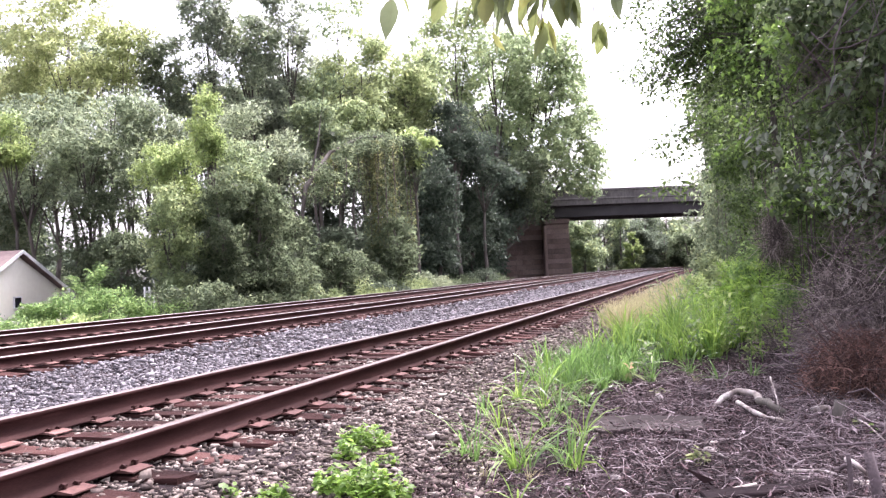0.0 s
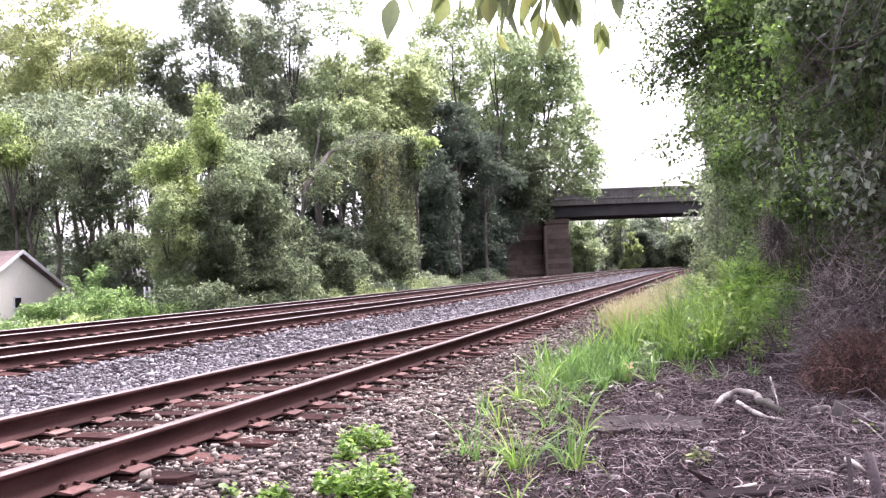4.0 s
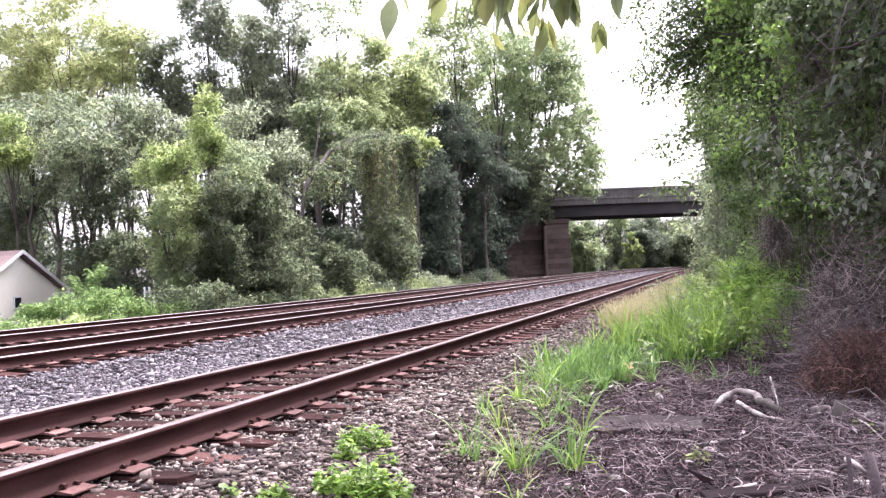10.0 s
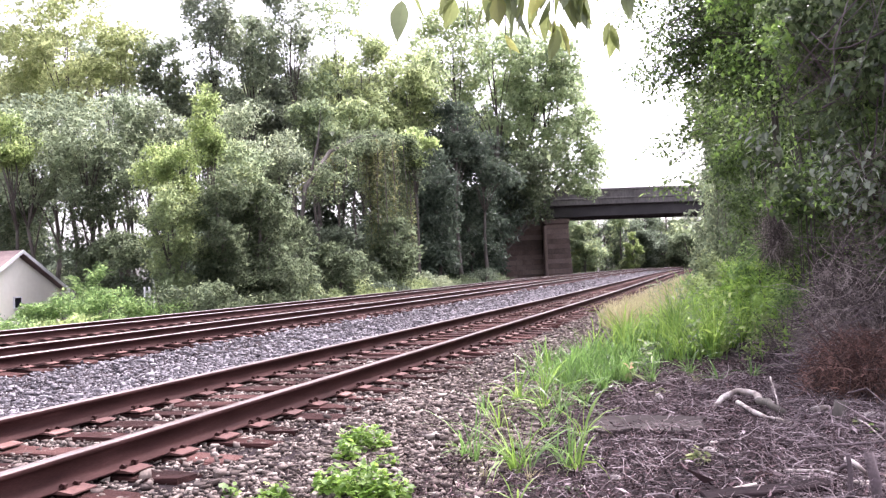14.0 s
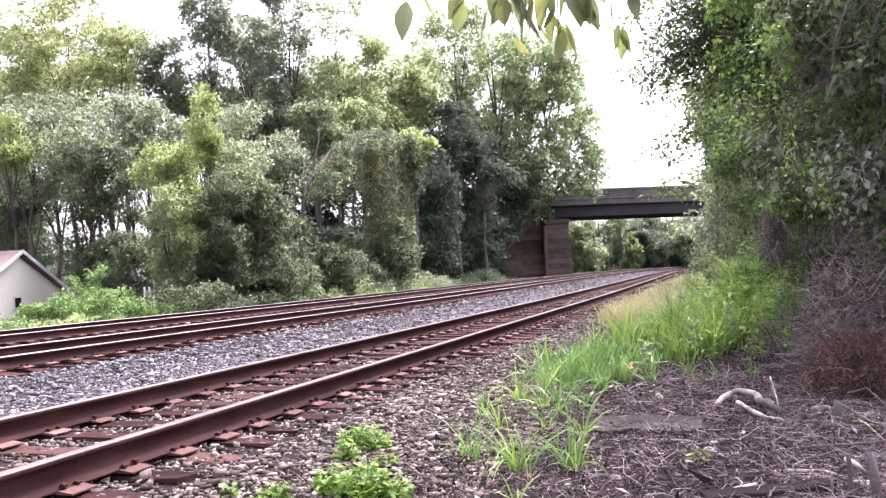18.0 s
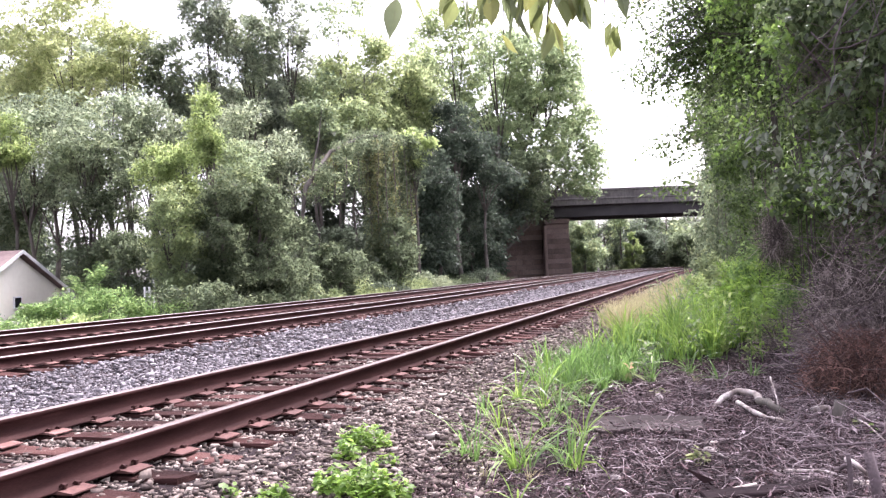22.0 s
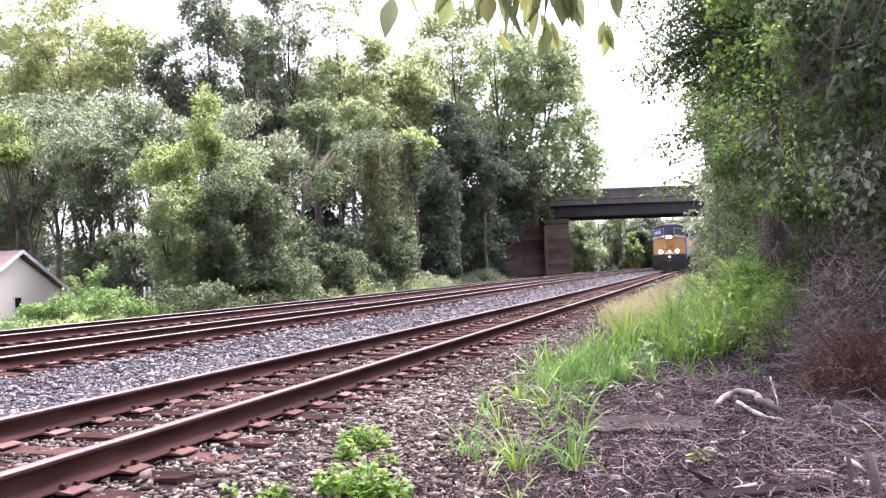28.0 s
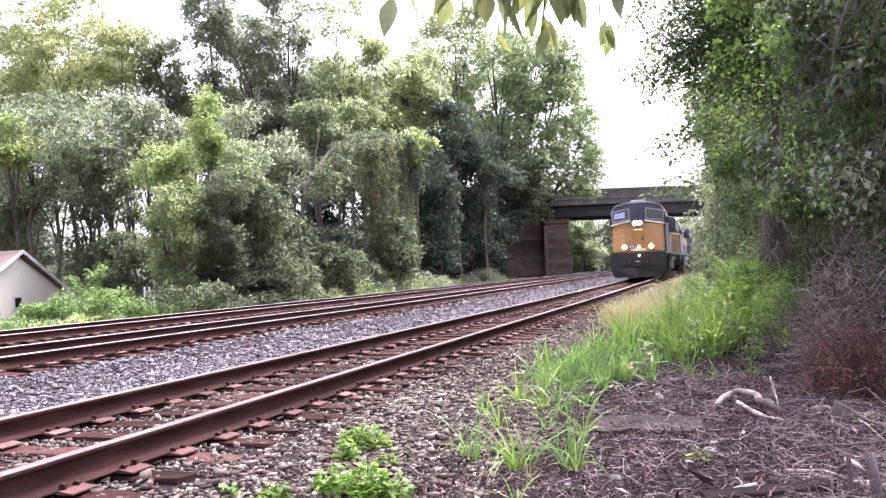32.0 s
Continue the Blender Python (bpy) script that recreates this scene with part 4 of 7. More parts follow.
def sumac(x, y, h, seed, stems=3):
    """Sumac: bare stems, each with a head of long arching fronds of paired leaflets."""
    rng = random.Random(seed)
    t = tagged(empty("sumac", x, y, ground_z(x) - 0.05), "bright green sumac with long feathered fronds", "sumac")
    for k in range(stems):
        a = rng.uniform(0, math.tau)
        top = Vector((0.3 * k * math.cos(a), 0.3 * k * math.sin(a), h * (1 - 0.15 * k) - 0.9))
        part("stem", tube(bmesh.new(), [(top.x * 0.4, top.y * 0.4, 0), top * 0.5 + Vector((0.03, 0, 0)), top], [0.035, 0.028, 0.016], 6), M_BARK, t, smooth=True)
        for j in range(12):
            b = math.tau * j / 12 + rng.uniform(-0.2, 0.2)
            d = Vector((math.cos(b), math.sin(b), 0))
            up, reach = rng.uniform(0.55, 1.0), rng.uniform(0.4, 0.7)
            axis = [top + d * reach * u + Vector((0, 0, up * 1.7 * u - 0.75 * u * u)) for u in (0, 0.35, 0.7, 1.0)]
            fr = part("frond", tube(bmesh.new(), axis, [0.012, 0.01, 0.007, 0.003], 4), M_GRASS, t)
            verts, faces = [], []
            cross = Vector((-d.y, d.x, 0))
            for q in range(10):
                u = 0.16 + 0.84 * q / 9
                c = top + d * reach * u + Vector((0, 0, up * 1.7 * u - 0.75 * u * u))
                ln = 0.2 * (1 - 0.55 * abs(u - 0.45))
                for side in (-1, 1):
                    tip = c + cross * side * ln + d * 0.06 + Vector((0, 0, -0.06 + rng.uniform(-0.03, 0.03)))
                    w = d * 0.02 + Vector((0, 0, 0.022))
                    o = len(verts)
                    verts += [tuple(c), tuple(c.lerp(tip, 0.45) + w), tuple(tip), tuple(c.lerp(tip, 0.45) - w)]
                    faces += [(o, o + 1, o + 2), (o, o + 2, o + 3)]
            link_mesh("leaf_blade", cloud_mesh("leaf_blade", verts, faces), M_YARD, fr)


sumac(-25.6, 29.6, 3.9, 204)
sumac(-27.5, 30.6, 3.4, 206, 2)
for k in range(11):
    y = 29.0 + k * 4.4
    bush(-19.6 + rng.uniform(-0.5, 0.4) + 0.012 * (y - 30), y, rng.uniform(1.3, 2.1), 1.2, 2.6, (M_VINE, M_VINE, M_LEAF, M_LEAFL, M_DARK, M_LEAFL, M_GREY, M_VINE, M_VINE, M_DARK, M_VINE)[k], 5200, 0.11, "weedy green bush beside the far track", 210 + k)
# undergrowth with the shade below the trees in its leaf colour
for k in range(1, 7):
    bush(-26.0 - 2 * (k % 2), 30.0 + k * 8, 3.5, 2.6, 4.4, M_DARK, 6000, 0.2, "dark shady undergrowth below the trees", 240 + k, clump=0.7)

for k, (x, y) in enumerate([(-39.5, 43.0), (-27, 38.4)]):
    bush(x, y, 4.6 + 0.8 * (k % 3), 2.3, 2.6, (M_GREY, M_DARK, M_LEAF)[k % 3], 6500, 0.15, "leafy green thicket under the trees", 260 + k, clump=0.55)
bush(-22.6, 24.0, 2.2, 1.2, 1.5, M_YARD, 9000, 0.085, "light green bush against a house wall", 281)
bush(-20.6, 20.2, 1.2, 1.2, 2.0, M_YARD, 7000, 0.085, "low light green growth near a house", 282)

# deep shade by the abutment, painted with dark leaf colour
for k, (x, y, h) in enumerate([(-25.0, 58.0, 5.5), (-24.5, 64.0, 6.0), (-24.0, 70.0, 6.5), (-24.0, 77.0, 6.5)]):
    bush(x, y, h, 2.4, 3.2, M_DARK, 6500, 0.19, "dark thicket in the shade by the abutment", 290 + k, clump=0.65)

# --- woods beyond the bridge
for k in range(24):
    r2 = random.Random(300 + k)
    yy = 118 + 9 * (k % 6) + r2.uniform(-3, 3)
    yy += 11 * (k // 12)
    xx = -19.0 + 3.2 * (k % 6) - 7 * (k // 6 % 2) + (yy - 100) ** 2 / 500 - 6
    tree(xx, yy, r2.uniform(7.5, 10.0) + 1.5 * (k // 6), -0.5, 3.6, 4.0, r2.choice([M_VINE, M_DARK, M_DARK, M_LEAF]), 7500, 0.28, "green tree in the woods beyond the bridge", 320 + k, 1.1, 50, sway=0.2)
for k, (xx, yy, hh) in enumerate(((-12.5, 140, 6.4), (-9.0, 142, 6.0), (-5.5, 143, 6.0), (-2.0, 146, 7.0), (2.0, 148, 8.5))):
    tree(xx, yy, hh, -0.2, 3.0, 3.0, (M_DARK, M_VINE, M_VINE, M_LEAF, M_DARK)[k], 13000, 0.24, "dense low green tree beyond the bridge", 350 + k, 0.9, 60, sway=0.2)
tree(-13.3, 135.0, 6.7, 0.2, 1.15, 1.2, M_LIGHT, 6000, 0.22, "bright green young tree beyond the bridge", 340, 0.42, 50, trunk=0.1, bulge=0.25)

tree(-19.4, 125.0, 7.6, 0.2, 2.2, 2.4, M_LEAF, 12000, 0.22, "leafy green tree beyond the bridge", 341, 0.6, 70, trunk=0.14)

# --- trees and vines on the near side
RIGHT = [
    (2.1, 9.4, 6.8, 1.35, 1.35, 1.5, M_GLOSSY, 18000, 0.075, "vine-covered tree with dark heart-shaped leaves", 0.34, 120, 0.1),
    (2.2, 12.6, 8.0, 1.5, 1.75, 1.8, M_HEDGE, 12000, 0.085, "leafy green tree beside the brush pile", 0.4, 130, 0.12),
    (1.9, 16.5, 9.0, 1.3, 1.9, 2.0, M_HEDGE, 12000, 0.09, "leafy green tree hung with vines", 0.45, 120, 0.13),
    (2.0, 21.5, 10.5, 1.3, 2.3, 2.6, M_HEDGE, 13000, 0.11, "tall green tree hung with vines", 0.55, 130, 0.18),
    (2.2, 28.0, 11.5, 1.0, 2.6, 3.0, M_HEDGE, 12000, 0.14, "tall green tree along the railway", 0.7, 120, 0.2),
    (1.9, 37.0, 11.0, 0.8, 3.0, 4.0, M_LEAF, 10000, 0.2, "green tree along the railway", 0.8, 110, 0.2),
    (1.6, 50.0, 9.0, 0.6, 3.2, 5.0, M_GREY, 9000, 0.24, "green tree near the bridge", 0.9, 100, 0.2),
    (2.4, 64.0, 9.0, 0.6, 3.8, 6.0, M_LEAF, 12000, 0.25, "green tree close to the bridge", 1.0, 90, 0.2),
    (8.0, 84.0, 10.0, 0.6, 6.0, 8.0, M_LEAF, 10000, 0.3, "green tree by the bridge end", 1.2, 80, 0.2),
    (5.0, 11.0, 8.0, 0.3, 2.4, 3.4, M_DARK, 9000, 0.13, "dark tree behind the brush", 0.7, 100, 0.2),
    (5.5, 18.0, 10.0, 0.3, 2.8, 4.6, M_DARK, 8000, 0.18, "dark tree behind the hedge", 0.8, 90, 0.2),
    (6.0, 29.0, 10.0, 0.3, 3.2, 6.0, M_DARK, 7000, 0.22, "dark tree deep behind the hedge", 1.0, 90, 0.2),
]
for k, (x, y, top, lo, rx, ry, mat, n, size, label, cl, nc, tr) in enumerate(RIGHT):
    tree(x, y, top, lo, rx, ry, mat, n, size, label, 400 + k, cl, nc, trunk=tr, sway=0.15, bulge=0.45, simple=y > 15)
for k, (x, y, h, rx, ry, mat, n, size) in enumerate([
        (0.75, 13.2, 1.15, 0.35, 0.6, M_WEED, 3000, 0.05), (0.55, 14.5, 1.2, 0.4, 0.8, M_WEED, 3400, 0.055), (0.9, 15.0, 1.55, 0.45, 0.8, M_YARD, 3800, 0.055), (0.3, 16.5, 1.25, 0.5, 1.2, M_WEED, 4200, 0.06), (0.75, 17.5, 1.6, 0.5, 1.2, M_YARD, 4200, 0.06), (0.95, 12.3, 0.75, 0.25, 0.4, M_YARD, 1600, 0.045), (0.35, 14.8, 0.9, 0.5, 1.0, M_WEED, 3000, 0.08), (0.25, 17.2, 0.85, 0.6, 1.6, M_WEED, 4200, 0.07), (0.15, 20.8, 1.1, 0.7, 2.4, M_LEAFL, 8000, 0.08),
        (0.0, 26.5, 1.1, 0.8, 3.2, M_LIGHT, 8000, 0.1), (0.0, 33.0, 1.8, 0.9, 3.6, M_LEAFL, 7000, 0.12), (0.2, 40.0, 2.1, 1.2, 4.4, M_LEAF, 6000, 0.14), (0.3, 50.0, 2.2, 1.4, 5.4, M_LEAFL, 6000, 0.17), (0.6, 64.0, 2.2, 1.8, 6.4, M_GREY, 6000, 0.2)]):
    bush(x, y, h, rx, ry, mat, n, size, "tangled green vines spilling onto the grass verge", 440 + k, clump=0.3)


for k, (x, y, h, rx, ry) in enumerate([(1.75, 11.4, 2.2, 0.7, 0.9), (1.45, 13.2, 2.5, 0.7, 1.1), (1.3, 15.6, 2.7, 0.8, 1.4), (1.2, 18.6, 2.8, 0.9, 1.8)]):
    bush(x, y, h, rx, ry, M_HEDGE, 5000, 0.075, "dark green undergrowth inside the hedge", 470 + k, clump=0.34, simple=False)


# ---------------------------------------------------------------- grass
def blades(name, centres, heights, rng, width, material, label, bend=0.5):
    """Bent grass blades: two quads tapering to a tip, rooted at centres."""
    c = np.asarray(centres, float)
    n = len(c)
    h = np.asarray(heights)[:, None]
    a = rng.uniform(0, math.tau, n)
    out = np.stack([np.cos(a), np.sin(a), np.zeros(n)], 1) * (bend * rng.uniform(0.1, 1.0, n))[:, None]
    b = rng.uniform(0, math.tau, n)
    sd = np.stack([np.cos(b), np.sin(b), np.zeros(n)], 1) * (width * rng.uniform(0.6, 1.3, n))[:, None]
    up = np.array([0, 0, 1.0])
    p1 = c + h * (up * 0.5 + out * 0.22)
    p2 = c + h * (up * 0.82 + out * 0.62)
    p3 = c + h * (up * 0.9 + out * 1.1)
    v = np.stack([c - sd * 0.7, c + sd * 0.7, p1 - sd, p1 + sd, p2 - sd * 0.7, p2 + sd * 0.7, p3], 1)
    o = (np.arange(n) * 7)[:, None]
    f = np.concatenate([o + np.array([t]) for t in ((0, 1, 3), (0, 3, 2), (2, 3, 5), (2, 5, 4), (4, 5, 6))], 1).reshape(-1, 3)
    ob = link_mesh(name, cloud_mesh(name, v.reshape(-1, 3), f), material)
    return tagged(ob, label, "grass", kind="stuff")


def verge(seed, n, s0, s1, left, right, h0, h1):
    """Blade roots between side lines left(s) and right(s)."""
    rng = np.random.RandomState(seed)
    ss = s0 + (s1 - s0) * rng.uniform(0, 1, n) ** 1.4
    cs = []
    for s in ss:
        u = rng.uniform(0, 1)
        x = left(s) + (right(s) - left(s)) * u
        cs.append((x, s, ground_z(x) - 0.01))
    return cs, rng.uniform(h0, h1, n), rng


def patchy(x, y):
    return noise.noise(Vector((x * 1.5, y * 0.9, 0))) + 0.75 * noise.noise(Vector((x * 5, y * 3.4, 5)))


def thin(cs, hs, low=-0.15):
    """Keep the blades where the grass grows thick, and let its height wander."""
    keep = [k for k, c in enumerate(cs) if patchy(c[0], c[1]) > low]
    return [cs[k] for k in keep], np.array([hs[k] * (0.7 + 0.9 * max(-0.4, patchy(cs[k][0] + 9, cs[k][1]))) for k in keep])


def grass_edge(s):
    """Line on the hedge's side where the grass gives way to litter."""
    return float(np.interp(s, [9, 10.6, 11.2, 14, 18], [-0.95, -0.85, -0.12, 0.38, 0.8])) + 0.3 * noise.noise(Vector((5, s * 2, 0)))


cs, hs, r = verge(21, 17000, 9.0, 34, lambda s: -1.9 + 0.05 * (s - 9) + 0.45 * noise.noise(Vector((0, s * 1.7, 0))), grass_edge, 0.12, 0.5)
cs, hs = thin(cs, hs, -0.02)
blades("verge_grass", cs, hs, r, 0.0066, M_GRASS, "long bright green grass on the verge", 0.8)
cs, hs, r = verge(24, 5000, 11, 26, lambda s: -1.8 + 0.05 * (s - 9), grass_edge, 0.3, 0.8)
cs, hs = thin(cs, hs, 0.1)
blades("tall_grass", cs, hs, r, 0.0085, M_WEED, "tall arching bright green grass", 1.1)
cs, hs, r = verge(25, 4200, 11.3, 19, lambda s: -0.7, grass_edge, 0.22, 0.66)
cs, hs = thin(cs, hs, 0.0)
blades("tall_grass", cs, hs, r, 0.0085, M_WEED, "tall bright green grass among weeds", 1.1)
cs, hs, r = verge(22, 12000, 16.5, 56, lambda s: -2.35, lambda s: -1.0, 0.3, 0.62)
blades("dry_grass", cs, hs, r, 0.004, M_STRAW, "pale dry seeding grass beside the track", 0.5)
cs, hs, r = verge(23, 9000, 30, 90, lambda s: -1.6, lambda s: 0.9, 0.3, 0.9)
cs, hs = thin(cs, hs, -0.4)
blades("verge_grass", cs, hs, r, 0.018, M_GRASS, "long green grass further along the verge", 0.8)


# ---------------------------------------------------------------- vine curtain over the hedge
def vine_curtain(y0, y1, edge, top, n, size, material, label, seed, deep=0.6, low=0.25, clump=0.35, spray=None, gaps=0.0, young=0.3, under=0.0, young_low=0.0):
    """Hanging leaves over the hedge's face in lumps and hollows; edge(y) is its outer line."""
    rng = np.random.RandomState(seed)
    ob = tagged(empty("vine_curtain", edge((y0 + y1) / 2) + 0.5, (y0 + y1) / 2, 0.0), label, "vines")
    o = np.array(ob.matrix_basis.translation)
    area = (y1 - y0) * (top - low)
    nc = int(area / (clump * clump) * 1.3)
    y = rng.uniform(y0, y1, nc)
    z = low + (top - low) * rng.uniform(0, 1, nc)
    far = 9.0 / y0
    bulge = np.array([noise.noise(Vector((0.0, b * 0.8 * far + seed, c * 0.9 * far))) + 0.5 * noise.noise(Vector((3.0, b * 2.2 * far + seed, c * 1.7 * far))) for b, c in zip(y, z)])
    x = np.array([edge(b) for b in y]) + rng.uniform(0, 1, nc) ** 2 * deep * 0.8 + 0.75 * deep - 1.9 * deep * bulge + clump + under * np.maximum(0, 3.0 - z)
    x = np.maximum(x, np.array([edge(b) for b in y]) - 0.35 * deep)
    gap = np.array([noise.noise(Vector((7.0, b * 1.3 * far + seed, c * 1.0 * far))) for b, c in zip(y, z)])
    cs = np.stack([x, y, z], 1)[gap > gaps] - o
    pts, out = clumps(rng, cs, clump * rng.uniform(0.5, 1.3, len(cs)), n, 1.1)
    link_mesh("foliage", leaf_mesh("foliage", pts, size, rng, 1.3, 0.78, 0.28, out, False, y0 < 14), material, ob)
    if spray:
        # brighter young shoots on the outer side, in patches
        light = np.array([noise.noise(Vector((21.0, b * 1.1 * far + seed, c * 1.0 * far))) for b, c in zip(cs[:, 1] + o[1], cs[:, 2])])
        best = cs[(light > 0.14) & (cs[:, 2] > young_low)] - np.array([0.15, 0, 0])
        if len(best):
            pts, out = clumps(rng, best + rng.normal(0, clump * 0.4, best.shape), clump * rng.uniform(0.5, 1.1, len(best)), int(n * young), 1.0)
            link_mesh("young_foliage", leaf_mesh("young_foliage", pts, size * 0.95, rng, 0.9, 0.7, 0.28, out, False, y0 < 14), spray, ob, "bright yellow-green young leaves")
    for k in range(9):
        yy = rng.uniform(y0, y1)
        a = Vector((edge(yy) + deep * 1.1, yy, ground_z(edge(yy) + deep) - 0.05)) - Vector(o)
        b = Vector((edge(yy) + deep * 0.7, yy + rng.uniform(-0.6, 0.6), top * rng.uniform(0.5, 0.95))) - Vector(o)
        m = a.lerp(b, 0.5) + Vector((0.15, rng.uniform(-0.2, 0.2), 0))
        part("vine_stem", tube(bmesh.new(), [a, m, b], [0.009, 0.007, 0.004], 5), M_BARK, ob, smooth=True)
    return ob


vine_curtain(8.3, 11.0, lambda y: 0.72 + 0.12 * abs(y - 9.4), 5.0, 17000, 0.06, M_GLOSSY, "dark vine curtain with heart-shaped leaves", 601, 0.7, 0.95, 0.2, M_HEDGE_LIGHT, -0.05, 0.14)
vine_curtain(10.8, 15.5, lambda y: 0.3 - 0.07 * (y - 11), 6.2, 36000, 0.047, M_HEDGE, "green vine curtain over the hedge", 602, 0.8, 1.2, 0.26, M_HEDGE_LIGHT, 0.02, 0.26, 0.5, 2.2)
vine_curtain(15.0, 22.0, lambda y: 0.0 - 0.06 * (y - 15), 8.0, 30000, 0.062, M_HEDGE, "green vine curtain over the tall hedge", 603, 0.8, 1.3, 0.34, M_HEDGE_LIGHT, 0.0, 0.22, 0.35, 3.2)
vine_curtain(21.5, 32.0, lambda y: -0.5 - 0.04 * (y - 21), 9.0, 17000, 0.1, M_VINE, "green vine wall beside the railway", 604, 0.9, 1.3, 0.42, M_HEDGE_LIGHT, -0.03, 0.12, 0.0, 5.0)
vine_curtain(31.0, 46.0, lambda y: -1.0 - 0.02 * (y - 31), 7.6, 14000, 0.13, M_VINE, "leafy green hedge wall beside the railway", 605, 0.9, 0.8, 0.45, None, -0.12)
vine_curtain(45.0, 66.0, lambda y: -0.85 - 0.012 * (y - 45), 6.6, 11000, 0.18, M_LEAF, "leafy green hedge wall near the bridge", 606, 1.2, 0.9, 0.65, None, -0.2)


def vine_spray(x, y, z, rx, rz, n, size, material, label, seed, droop=1.2, strands=5):
    """Loose shoot of vine leaves on the hedge's outer side, on strands that come from inside it."""
    rng = np.random.RandomState(seed)
    ob = tagged(empty("vine_shoot", x, y, z), label, "vines")
    cs = []
    for k in range(strands):
        tip = Vector((rng.uniform(-rx, rx), rng.uniform(-0.12, 0.12), rng.uniform(-rz, rz)))
        s = Vector((tip.x + rng.uniform(0.1, 0.3), tip.y + 0.45, tip.z + rng.uniform(0.15, 0.35)))
        m = s.lerp(tip, 0.6) + Vector((0, 0, 0.07))
        part("strand", tube(bmesh.new(), [s, m, tip], [0.005, 0.004, 0.0015], 5), M_BARK, ob, smooth=True)
        cs += [tuple(m.lerp(tip, q)) for q in (0.0, 0.35, 0.7, 1.0)]
    cs = np.array(cs)
    pts = cs[rng.randint(0, len(cs), n)] + rng.normal(0, 1, (n, 3)) * np.array([0.09, 0.06, 0.1])
    face = np.array([-0.3, -0.75, 0.35]) + unit(rng, n) * 0.5
    link_mesh("foliage", leaf_mesh("foliage", pts, size, rng, droop, 0.62, 0.22, face, False, True), material, ob)
    return ob


# Pale leaf colour holds the skylight that glossy hedge leaves reflect
M_SHEENVINE = leafy("vine_leaf_sky_sheen", (0.08, 0.1, 0.07), (0.15, 0.18, 0.125), (0.26, 0.29, 0.21), rough=0.3, trans=0.4)
vine_spray(0.47, 10.4, 2.42, 0.26, 0.12, 40, 0.1, M_SHEENVINE, "long pale glossy leaves hanging from a vine", 651, 3.0)
vine_spray(1.02, 8.0, 1.62, 0.2, 0.2, 44, 0.06, M_SHEENVINE, "pale green vine leaves hanging over dead brush", 652, 2.0)
vine_spray(1.18, 7.95, 1.8, 0.16, 0.16, 40, 0.06, M_SHEENVINE, "pale vine leaves above dead brush", 657, 2.0)
vine_spray(0.92, 8.05, 1.95, 0.16, 0.14, 46, 0.055, M_SHEENVINE, "grey-green vine leaves on a hanging strand", 658, 1.8)
vine_spray(0.86, 8.15, 1.55, 0.14, 0.16, 70, 0.045, M_HEDGE_LIGHT, "yellow-green vine leaves over dead canes", 659, 0.9)
# the sunlit look of these sprays is in their brighter leaf colour
vine_spray(0.27, 10.5, 3.42, 0.38, 0.36, 260, 0.052, M_HEDGE_LIGHT, "sunlit yellow-green vine leaves high on the hedge", 653, 0.9, 9)
vine_spray(0.22, 10.5, 2.5, 0.18, 0.2, 100, 0.05, M_HEDGE_LIGHT, "sunlit yellow-green vine leaves", 654, 0.9, 5)
vine_spray(0.7, 8.35, 1.86, 0.12, 0.22, 70, 0.042, M_HEDGE_LIGHT, "yellow-green vine shoot on the hedge", 655, 0.9, 5)
vine_spray(0.5, 9.6, 2.95, 0.24, 0.25, 110, 0.05, M_HEDGE_LIGHT, "bright green vine shoot among dark leaves", 656, 0.9, 6)


